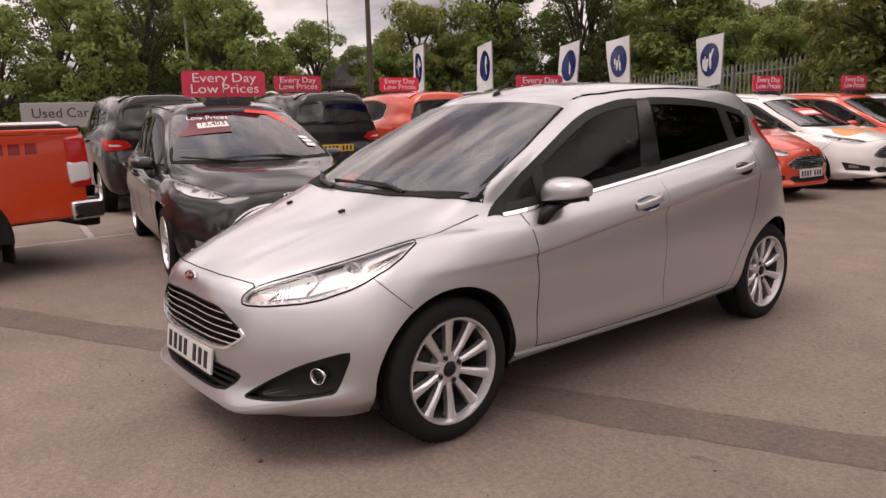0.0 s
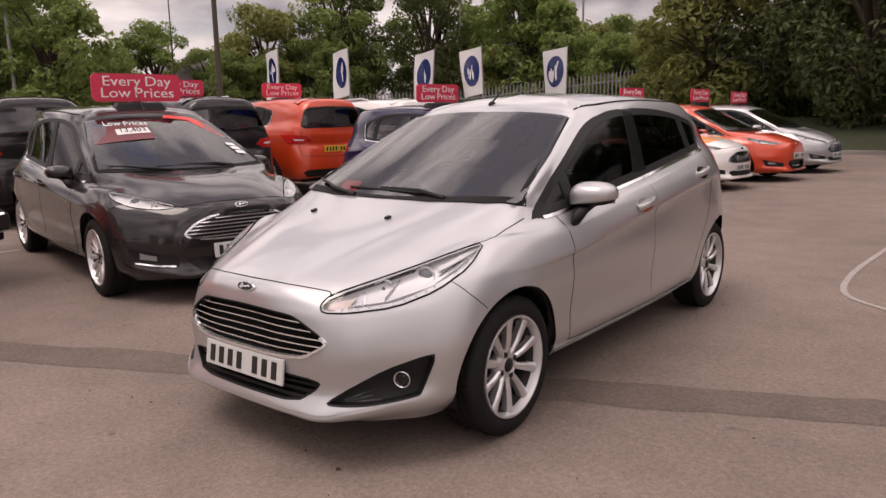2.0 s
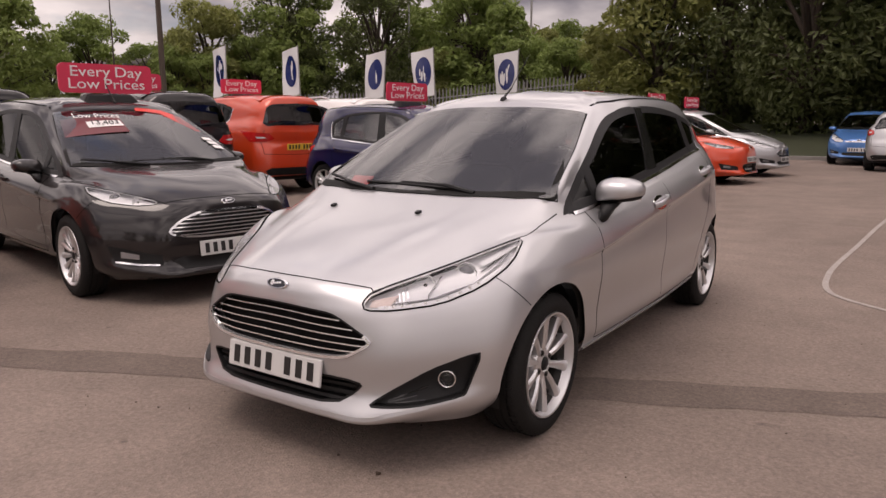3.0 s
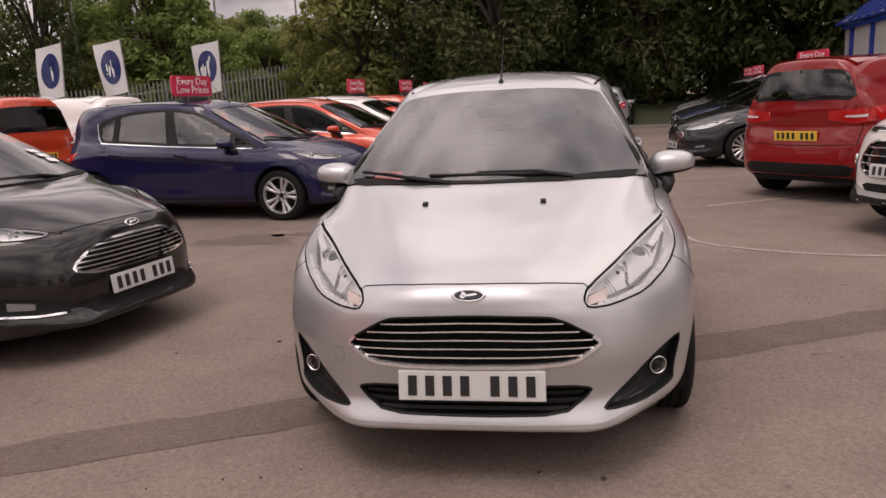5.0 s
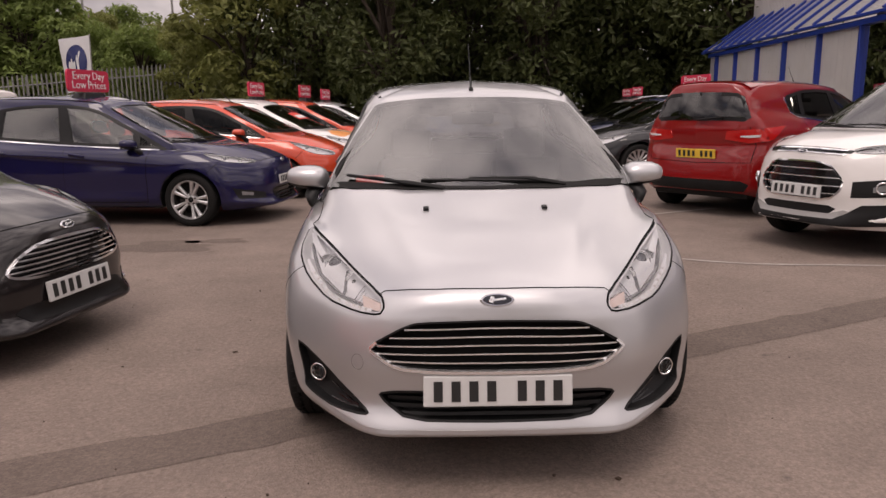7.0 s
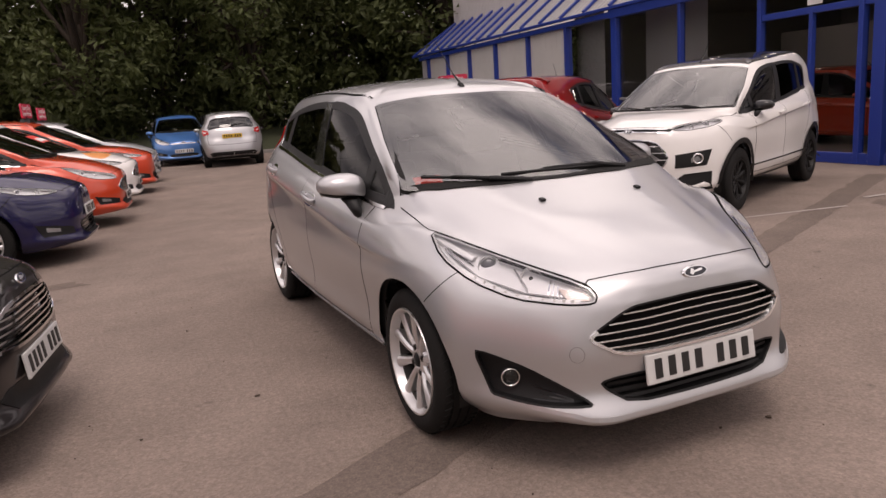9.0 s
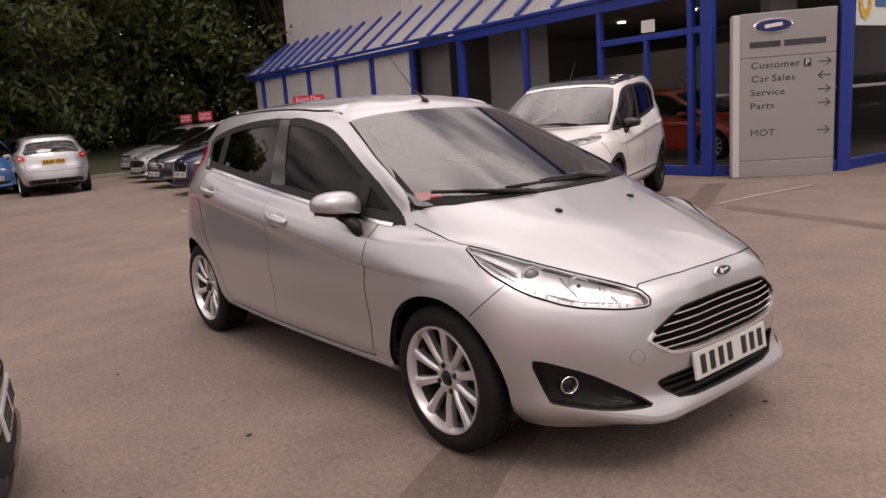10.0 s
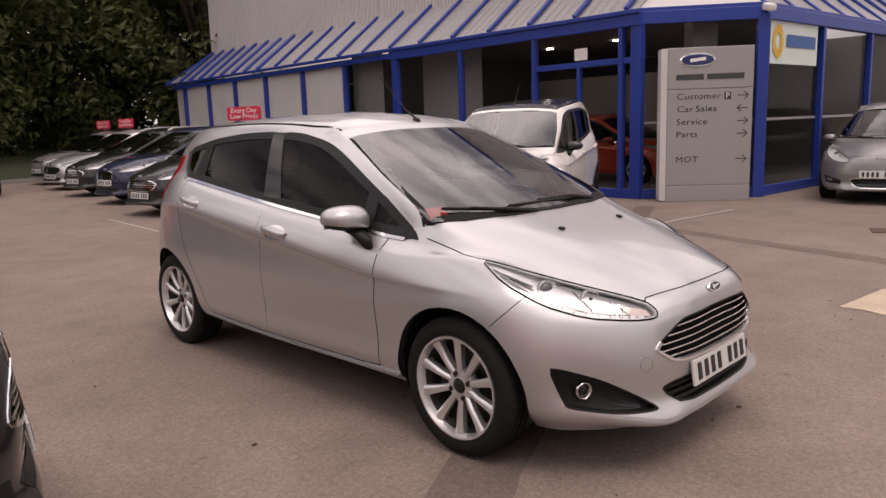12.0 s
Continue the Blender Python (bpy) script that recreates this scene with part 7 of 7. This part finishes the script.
def ordinary(name, at, heading, label, coat, ys, zs, wide=1.0, belt=0.0, tyre=.29, rim=.205, spokes=10, style="even", face=None, rear=None, track=None, tail=0.0, lift=0.0, broad=0.0, bluff=0.0, back=None, spoiler=False,
             sub=5, roof_mat=None, mirror=None, rails=False, trim=CHROME, clad=False, aerial=True, rim_mat=None, plate=None, rear_plate=None, group="parked cars", dark_rear=True, badges=True):
    m = pose(at[0], at[1], 0, 0, 0, heading + 90)
    car = Car(name, m, label, coat, ys, zs, wide, belt, sub, group, tyre, tail, lift=lift, broad=broad, bluff=bluff)
    windows(car, dark_rear=dark_rear, trim=trim, back=back or (BACKLIGHT_WIDE if rear is not None else BACKLIGHT))
    if face:
        front_face(car, **face)
    if rear is not None:
        rear_face(car, **rear)
    panel_lines(car, .007)
    if clad:
        car.strips("sill_cladding", [(1, .30, .285), (1, 1.4, .285), (1, 2.20, .295)], SIDE, .17, TRIM, off=.012, thick=.02, step=.08)
        for axle in (0, 2.49):
            y = car.wy(axle)
            for s in (1, -1):
                bm = bmesh.new()
                n = 16
                rows = []
                for R, o in ((car.arch - .004, .008), (car.arch + .05, .012)):
                    row = []
                    for i in range(n + 1):
                        a = math.pi * (i / n) * 1.1 - .16
                        q = Vector((s * 2, y + R * math.cos(a), car.tyre + R * math.sin(a)))
                        hit = car.bvh.ray_cast(q, Vector((-s, 0, 0)), 2.0)[0]
                        row.append(bm.verts.new((hit if hit else Vector((s * .8, q.y, q.z))) + Vector((s * o, 0, 0))))
                    rows.append(row)
                for i in range(n):
                    bm.faces.new((rows[0][i], rows[0][i + 1], rows[1][i + 1], rows[1][i]))
                part("arch_trim", bm, TRIM, car.root, smooth=True)
        car.patch("front_skirt", loop([(0, -.77, .275), (.42, -.72, .30), (.52, -.65, .365), (.70, -.42, .375), (.70, -.42, .23), (.44, -.74, .22), (0, -.77, .215)]), FRONT, TRIM, off=.008, cell=.07)
    if spoiler:
        roof_spoiler(car)
    car.skin(panel_masks(car), roof_mat)
    if plate:
        number_plate(car, -.74, plate, PLATEW, FRONT, 6)
    if rear_plate:
        number_plate(car, 3.05, rear_plate, PLATEY, BACK, -6)
    if badges and face:
        badge(car, -.72, .667, FRONT, .11, .045, 24, BADGEDARK)
    mirrors(car, mirror or coat, scale=1.05)
    handles(car, ((1.185, .845), (2.085, .92)), coat)
    cabin(car)
    if face:
        wipers(car)
    if rails:
        for s in (1, -1):
            bm = bmesh.new()
            pts = [car.surface_at((s * x, y, 1.4), TOP, o) for x, y, o in ((.50, 1.12, .01), (.515, 1.22, .05), (.53, 1.6, .055), (.51, 2.15, .05), (.49, 2.30, .01))]
            pipe(bm, pts, .018, 8)
            part("roof_rail", bm, ALLOY, car.root)
    if aerial:
        p = car.surface_at((0, 1.0, 1.38), TOP)
        bm = bmesh.new()
        tube(bm, p, p + Vector((0, .12, .10)), .008, .005)
        tube(bm, p + Vector((0, .12, .10)), p + Vector((0, .28, .27)), .004, .002)
        part("aerial", bm, TRIM, car.root)
    add_wheels(car, track or (1.40 * wide), rim, spokes, style, rim_mat)
    return car


ZF = raised(.20, .44, .69, .925, 1.42)
FAMILY = dict(ys=stretched(.86, 2.648, .83, .20, 1.02, 1.55, 3.02), zs=ZF, wide=1.055, belt=.045, tyre=.30, rim=.215, track=1.49, lift=.03, tail=.06, bluff=.04)
SMALL = dict(ys=Y_KEYS, zs=Z_KEYS, wide=1.0, tyre=.285, rim=.205)
SUV = dict(ys=stretched(.88, 2.69, .93, .24, .98, 1.56, 3.34), zs=raised(.26, .52, .82, 1.06, 1.60), wide=1.07, belt=.015, tyre=.34, rim=.23, track=1.52, tail=.10, lift=.05, broad=.06, bluff=.06, spoiler=True, back=BACKLIGHT_SLIM)
TWIN = dict(grille=G_TRAPEZE, bars=6, lamp=LAMP_NARROW)
LOWFACE = dict(lamp=LAMP_NARROW, grille=G_WIDE, bars=3, low=None, frame_mat=TRIM, bar_mat=TRIM)
HEX = dict(grille=GRILLE, bars=5)

hatch_grey = ordinary("parked_car", (-2.95, 1.00), -10.6, "dark grey five-door hatchback with a chrome-barred grille", GREY, face=TWIN, plate=.385, spokes=15, sub=7, **FAMILY)
for flip in (False, True):
    hatch_grey.strip("fog_strip", [(.66, -.46, .318), (.56, -.58, .302), (.47, -.67, .300)], FOG_WAY, .012, CHROME, off=.012, thick=.01, flip=flip)
hatch_blue = ordinary("parked_car", (-2.82, 5.87), -8, "dark blue five-door hatchback with silver wheels", BLUE, face=LOWFACE, plate=.47, rear=dict(), back=BACKLIGHT, spokes=10, style="pairs", dark_rear=False, sub=6, **FAMILY)
ordinary("parked_car", (-2.30, 8.25), -7, "orange-red small hatchback with a slatted grille", ORANGE, face=HEX, plate=.372, **SMALL)
hatch_white = ordinary("parked_car", (-2.13, 10.35), -7, "white five-door hatchback with orange bonnet graphics", WHITE, face=TWIN, plate=.385, **FAMILY)
ordinary("parked_car", (-1.75, 12.45), -7, "orange-red five-door hatchback with clear lamps", ORANGE, face=LOWFACE, plate=.47, **FAMILY)
ordinary("parked_car", (-1.45, 14.75), -7, "silver small hatchback in the row", SILVER, face=HEX, plate=.372, **SMALL)
ordinary("parked_car", (-2.2, 17.0), -7, "red hatchback at the end of the row", ORANGE, face=LOWFACE, plate=.47, sub=4, **FAMILY)
ordinary("parked_car", (0.32, 20.10), -92, "bright blue small hatchback facing the car park", SKYBLUE, face=dict(grille=G_SLIM, bars=1), plate=.42, sub=4, **SMALL)
ordinary("parked_car", (1.62, 20.1), 84, "silver small hatchback seen from behind", SILVER, rear=dict(), rear_plate=.80, **SMALL)
ordinary("parked_car", (2.0, 23.2), -95, "black hatchback in the shade of trees", BLACKP, face=dict(grille=G_SLIM, bars=1), plate=.40, sub=4, **FAMILY)

LONG = dict(ys=stretched(.95, 2.74, 1.10, .16, 1.05, 1.6, 3.3), zs=raised(.20, .44, .70, .93, 1.43), wide=1.075, belt=.05, tyre=.315, rim=.225, track=1.54)
ordinary("parked_car", (3.10, 10.05), 188, "black large hatchback with a chrome winged grille", BLACKP, face=dict(grille=G_BIG, bars=4), plate=.36, spokes=14, **LONG)
ordinary("parked_car", (3.50, 12.73), 188, "navy hatchback with a single-frame grille", NAVY, face=dict(grille=[(0, -.73, .63), (.22, -.72, .625), (.26, -.70, .56), (.20, -.73, .38), (0, -.74, .37)], bars=5, bar_mat=TRIM), plate=.43, **FAMILY)
ordinary("parked_car", (3.90, 15.41), 188, "black estate car with silver roof rails", BLACKP, face=dict(grille=G_BIG, bars=4), plate=.36, rails=True, **LONG)
ordinary("parked_car", (4.30, 18.09), 188, "pale silver saloon car with a dark grille", SILVER, face=dict(grille=G_BIG, bars=2, bar_mat=TRIM), plate=.36, sub=4, **LONG)
ordinary("parked_car", (4.70, 20.77), 188, "grey hatchback at the row's end", PEWTER, face=dict(grille=G_SLIM, bars=1), plate=.40, sub=4, **FAMILY)

MPV = dict(ys=stretched(.86, 2.785, .78, .05, .98, 1.58, 3.30), zs=raised(.22, .48, .74, 1.0, 1.49), wide=1.06, belt=.012, tyre=.315, rim=.215, track=1.50, tail=.10, lift=.05, broad=-.02, spoiler=True, back=BACKLIGHT_SLIM)
MPV_LAMP = [(.76, 2.56, 1.0), (.36, 2.98, .958), (.34, 3.02, .865), (.60, 2.98, .825), (.78, 2.70, .86)]
ordinary("parked_car", (5.53, 7.75), 40, "deep red people carrier seen from behind", RED, rear=dict(lamp=MPV_LAMP), rear_plate=.69, aerial=True, dark_rear=False, sub=6, **MPV)
COMPACT = dict(ys=stretched(.86, 2.521, .70, .16, .92, 1.45, 2.95), zs=raised(.27, .53, .83, 1.04, 1.55), wide=1.02, belt=.02, tyre=.325, rim=.205, track=1.45, tail=.16, lift=.11, broad=.08, bluff=.085)
crossover = ordinary("parked_car", (3.70, 3.60), 203.5, "white compact crossover with black roof and black wheels", WHITE, face=dict(grille=[(0, -.73, .612), (.27, -.72, .606), (.40, -.69, .505), (.385, -.69, .445), (.30, -.70, .388), (0, -.73, .380)], bars=4, bar_mat=BRIGHT, low=[(0, -.75, .352), (.30, -.73, .352), (.36, -.71, .335), (.31, -.74, .300), (0, -.76, .296)], fog=True, fog_up=.11, lamp=LAMP_SHORT), plate=.435,
         roof_mat=BLACKP, mirror=BLACKP, clad=True, rim_mat=TRIM, trim=None, sub=7, **COMPACT)
crossover.patch("skid_plate", loop([(0, -.77, .296), (.30, -.75, .300), (.42, -.70, .330), (.46, -.68, .320), (.36, -.74, .262), (0, -.77, .255)]), FRONT, POLE, off=.010, thick=.012, cell=.06)
ordinary("parked_car", (9.75, .95), 188, "grey family saloon with a mesh grille", PEWTER, face=dict(grille=G_WIDE, bars=3, low=None, frame_mat=CHROME, bar_mat=TRIM), plate=.45, **LONG)
band = crossover.patch("upper_grille", loop([(0, -.72, .690), (.30, -.69, .684), (.395, -.65, .678), (.39, -.65, .658), (.30, -.69, .656), (0, -.72, .662)]), FRONT, GLOSSBLACK, off=.004, thick=.01)
for z in (.688, .662):
    crossover.strip("chrome_strip", [(x, -.72, z - .012 * (x / .36) ** 2) for x in np.linspace(-.36, .36, 11)], FRONT, .007, CHROME, off=.008, thick=.006, parent=band)
for s in (1, -1):
    way = (FOG_WAY[0] * s, FOG_WAY[1], 0)
    q = crossover.surface_at((s * .600, -.53, .470), way, .012)
    bm = bmesh.new()
    lathe(bm, [(-.02, .052), (.010, .052), (.014, .044), (.004, .038)], 24)
    part("fog_lamp_ring", bm, CHROME, crossover.root, smooth=True, m=Matrix.Translation(q) @ Vector(way).to_track_quat("-X", "Z").to_matrix().to_4x4())
ordinary("display_car", (11.25, 5.5), 267, "orange-red car displayed inside the showroom", ORANGE, face=HEX, sub=4, group="", **FAMILY)

SUV_LAMP = [(.80, 2.62, .985), (.54, 2.95, .95), (.46, 3.02, .86), (.60, 3.02, .80), (.80, 2.80, .80)]
ordinary("parked_car", (-10.27, 4.66), 170, "dark grey crossover with roof rails seen from behind", GREY, rear=dict(lamp=SUV_LAMP), rear_plate=.70, rails=True, **SUV)
ordinary("parked_car", (-10.37, 6.88), 170, "orange-red crossover seen from behind", ORANGE, rear=dict(lamp=SUV_LAMP), rear_plate=.70, **SUV)
ordinary("parked_car", (-10.47, 9.33), 170, "white estate with silver roof rails", WHITE, rear=dict(lamp=SUV_LAMP), rear_plate=.70, rails=True, sub=4, **SUV)
ordinary("parked_car", (-10.9, 2.2), 172, "brown-grey crossover seen from behind", GREY, rear=dict(lamp=SUV_LAMP), rear_plate=.70, **SUV)


def pickup():
    """Only its load bed and tail come into view, but the cab and bonnet are there too."""
    root = thing("pickup_truck", pose(-4.82, -1.11, -.02, 0, 0, 12), "orange-red pickup truck with chrome rear bumper", "pickup", "parked cars")
    z0, z1, w = .48, 1.24, .90
    for s in (1, -1):
        bm = bmesh.new()
        box(bm, (.12, 1.66, z1 - z0), pose(s * (w - .06), -.02, (z0 + z1) / 2), .045, 4)
        box(bm, (.12, 1.62, .05), pose(s * (w - .05), -.02, z1 - .005), .02, 3)
        part("bed_side", bm, ORANGE, root)
    bm = bmesh.new()
    box(bm, (1.50, .07, z1 - z0), pose(0, .76, (z0 + z1) / 2), .03, 3)
    part("tailgate", bm, ORANGE, root)
    bm = bmesh.new()
    box(bm, (1.72, 1.60, .04), pose(0, 0, z0 + .05))
    part("bed_floor", bm, TRIM, root)
    bm = bmesh.new()
    for s in (1, -1):
        pipe(bm, [Vector((s * .82, -.75, z1 + .02)), Vector((s * .82, -.65, z1 + .06)), Vector((s * .82, .66, z1 + .06)), Vector((s * .82, .74, z1 + .02))], .02)
    part("bed_rail", bm, ALLOY, root)
    bm = bmesh.new()
    box(bm, (1.72, 1.66, .05), pose(0, 0, z1 + .015), .02)
    part("bed_cover", bm, TRIM, root)
    for s in (1, -1):
        bm = bmesh.new()
        box(bm, (.15, .19, .46), pose(s * (w - .050), .752, .975, 4), .055, 4)
        l = part("rear_lamp", bm, LAMPRED, root, "tall red and clear rear lamp")
        bm = bmesh.new()
        box(bm, (.156, .196, .22), pose(s * (w - .050), .752, .885, 4), .055, 4)
        part("clear_lens", bm, LAMPGREY, l)
        bm = bmesh.new()
        for k, x in enumerate((-.13, 0, .13)):
            box(bm, (.006, .09, .09), pose(s * (w + .001), .25 + x, 1.10), .002, 1)
        part("side_decal", bm, RED, root)
    bm = bmesh.new()
    box(bm, (1.78, .20, .17), pose(0, .87, .545), .06, 4)
    for s in (1, -1):
        box(bm, (.10, .30, .17), pose(s * .88, .79, .545, 0, 0, 6 * s), .045, 3)
    part("rear_bumper", bm, CHROME, root)
    bm = bmesh.new()
    box(bm, (1.60, .16, .12), pose(0, .87, .44), .03, 2)
    box(bm, (.09, .22, .09), pose(0, .98, .44), .02)
    for s in (1, -1):
        box(bm, (.16, .15, .17), pose(s * .80, .86, .56), .03, 2)
    part("bumper_step", bm, TRIM, root)
    bm = bmesh.new()
    box(bm, (1.0, 4.6, .16), pose(0, -1.5, .50), .03)
    part("chassis", bm, TRIM, root)
    bm = bmesh.new()
    box(bm, (1.78, 1.55, .66), pose(0, -1.62, .90), .08, 3)
    box(bm, (1.74, 1.15, .62), pose(0, -2.95, .84), .10, 3)
    part("body", bm, ORANGE, root)
    bm = bmesh.new()
    box(bm, (1.62, 1.45, .55), pose(0, -1.62, 1.48), .12, 3, .8)
    part("cab", bm, GLOSSBLACK, root)
    bm = bmesh.new()
    box(bm, (1.34, 1.2, .06), pose(0, -1.62, 1.76), .03, 3)
    part("roof", bm, ORANGE, root)
    tyre, disc_and_barrel, ring, cap, nuts = wheel_meshes(.375, .22, 6, "even")
    for s in (1, -1):
        for y in (-.30, -3.40):
            wl = again("wheel", disc_and_barrel, root, "", pose(s * .80, y, .375, 0, 0, 0 if s > 0 else 180))
            again("tyre", tyre, wl)
            again("rim", ring, wl)
        for y in (-.30, -3.40):
            bm = bmesh.new()
            rows = []
            for R, x in ((.40, w + .004), (.46, w + .02), (.47, w - .02)):
                rows.append([bm.verts.new((s * x, y + R * math.cos(a), .375 + R * math.sin(a))) for a in np.linspace(-.1, math.pi + .1, 22)])
            inner = [bm.verts.new((s * (w + .003), y + .40 * math.cos(a), .375 + .40 * math.sin(a))) for a in np.linspace(-.1, math.pi + .1, 22)]
            for a, b in zip(rows, rows[1:]):
                for i in range(21):
                    bm.faces.new((a[i], a[i + 1], b[i + 1], b[i]))
            bm.faces.new(inner)
            part("wheel_arch", bm, TRIM, root)
        bm = bmesh.new()
        box(bm, (.26, .012, .34), pose(s * .80, .14, .33), .004)
        part("mud_flap", bm, RUBBER, root)


pickup()

# ---- price boards on car roofs ----
def roof_sign(x, y, z, yaw, wide=.84):
    """A pink board on a dark magnetic base, lettered on both faces."""
    root = thing("roof_sign", pose(x, y, z, 0, 0, yaw), "pink-red price board with white lettering on a car roof", "sign", "price boards on car roofs")
    k = wide
    bm = bmesh.new()
    box(bm, (.62 * k, .24 * k, .11 * k), pose(0, 0, .05 * k), .02, 2, .72)
    part("base", bm, TRIM, root)
    bm = bmesh.new()
    n = 8
    w, h, r = .96 * k, .30 * k, .06 * k
    pts = []
    for cx, cz, a0 in ((w / 2 - r, h / 2 - r, 0), (-w / 2 + r, h / 2 - r, 90), (-w / 2 + r, -h / 2 + r, 180), (w / 2 - r, -h / 2 + r, 270)):
        for i in range(n + 1):
            a = radians(a0 + 90 * i / n)
            pts.append((cx + r * math.cos(a), cz + r * math.sin(a)))
    f = [bm.verts.new((px, -.012, pz + .265 * k)) for px, pz in pts]
    b = [bm.verts.new((px, .012, pz + .265 * k)) for px, pz in pts]
    bm.faces.new(f)
    bm.faces.new(b[::-1])
    for i in range(len(pts)):
        j = (i + 1) % len(pts)
        bm.faces.new((f[i], b[i], b[j], f[j]))
    bmesh.ops.recalc_face_normals(bm, faces=bm.faces[:])
    bd = part("board", bm, PINK, root)
    for turn in (0, 180):
        for text, zz in (("Every Day", .330), ("Low Prices", .205)):
            words(text, .150 * k, CARDWHITE, bd, pose(0, 0, 0, 0, 0, turn) @ pose(0, -.014, zz * k), 1.22)


for x, y, z, yaw in ((-4.20, 1.25, 1.40, 79), (-4.30, 5.86, 1.41, 82), (-3.45, 10.56, 1.41, 83), (-2.95, 12.75, 1.41, 83), (-2.85, 15.0, 1.38, 83),
                     (-8.3, 4.25, 1.60, 80), (-8.45, 6.45, 1.60, 80), (4.51, 10.38, 1.44, 288), (5.76, 18.79, 1.43, 275), (6.11, 21.31, 1.43, 275)):
    roof_sign(x, y, z, yaw)


# ---- stickers and papers ----
def on_glass(car, pts, way, mat, off=.006, name="windscreen_sticker"):
    return car.patch(name, pts, way, mat, off=off, thick=.001, cell=.06)


def sticker_text(car, text, size, at, way, mat, parent, lean, yaw=0):
    p = car.surface_at(at, way, .019)
    lettering(text, size, mat, parent, Matrix.Translation(p) @ pose(0, 0, 0, lean, 0, yaw), .001)


FADED = material("faded_red_film", (0.15, 0.018, 0.022), rough=0.3, vary=0.2, grain=12)
card = on_glass(hatch_grey, [(-.56, .56, 1.14), (-.10, .56, 1.15), (-.08, .80, 1.27), (-.50, .82, 1.26)], SCREEN_WAY, FADED)
sticker_text(hatch_grey, "Low Prices", .085, (-.25, .80, 1.262), SCREEN_WAY, CARDWHITE, card, -54)
price = on_glass(hatch_grey, [(-.36, .66, 1.185), (-.10, .655, 1.19), (-.10, .74, 1.235), (-.35, .745, 1.23)], SCREEN_WAY, CARDWHITE, .010, "price_label")
sticker_text(hatch_grey, "13,403", .088, (-.23, .70, 1.21), SCREEN_WAY, PRINT, price, -54)
on_glass(hatch_grey, [(.10, .88, 1.315), (.30, .85, 1.305), (.50, .60, 1.17), (.545, .62, 1.165), (.48, .84, 1.28), (.34, .92, 1.325), (.12, .93, 1.335)], SCREEN_WAY, STICKRED)
for x, y, z in ((.53, .44, 1.09), (.545, .38, 1.06), (.56, .32, 1.03)):
    on_glass(hatch_grey, [(x - .06, y + .01, z), (x + .02, y, z), (x + .015, y + .045, z + .025), (x - .065, y + .05, z + .025)], SCREEN_WAY, CARDWHITE, .008)
on_glass(hatch_white, [(-.30, .40, 1.10), (.20, .40, 1.10), (.18, .62, 1.2), (-.28, .62, 1.2)], SCREEN_WAY, STICKRED)
on_glass(hatch_white, [(-.26, .43, 1.115), (.16, .43, 1.115), (.15, .52, 1.16), (-.25, .52, 1.16)], SCREEN_WAY, CARDWHITE, .010)
decal = material("orange_decal", (0.75, 0.30, 0.08), rough=0.35, vary=0.2, grain=20)
hatch_white.patch("bonnet_decal", [(.10, -.45, .80), (.50, -.38, .80), (.52, -.15, .84), (.30, -.05, .86), (.08, -.2, .86)], TOP, decal, off=.002, thick=.001, soft=2)
hatch_white.patch("bonnet_decal", [(-.10, -.45, .80), (-.50, -.38, .80), (-.52, -.15, .84), (-.30, -.05, .86), (-.08, -.2, .86)], TOP, decal, off=.002, thick=.001, soft=2)
# papers in the blue car's side windows
hatch_blue.patch("window_paper", [(1, .98, 1.0), (1, 1.20, 1.02), (1, 1.19, 1.22), (1, .99, 1.20)], (1, 0, 0), CARDWHITE, off=.003, thick=.001)
teal = material("teal_card", (0.10, 0.38, 0.42), rough=0.5, vary=0.1)
hatch_blue.patch("window_paper", [(1, 1.72, 1.07), (1, 1.95, 1.09), (1, 1.93, 1.2), (1, 1.75, 1.2)], (1, 0, 0), teal, off=.003, thick=.001, soft=2)
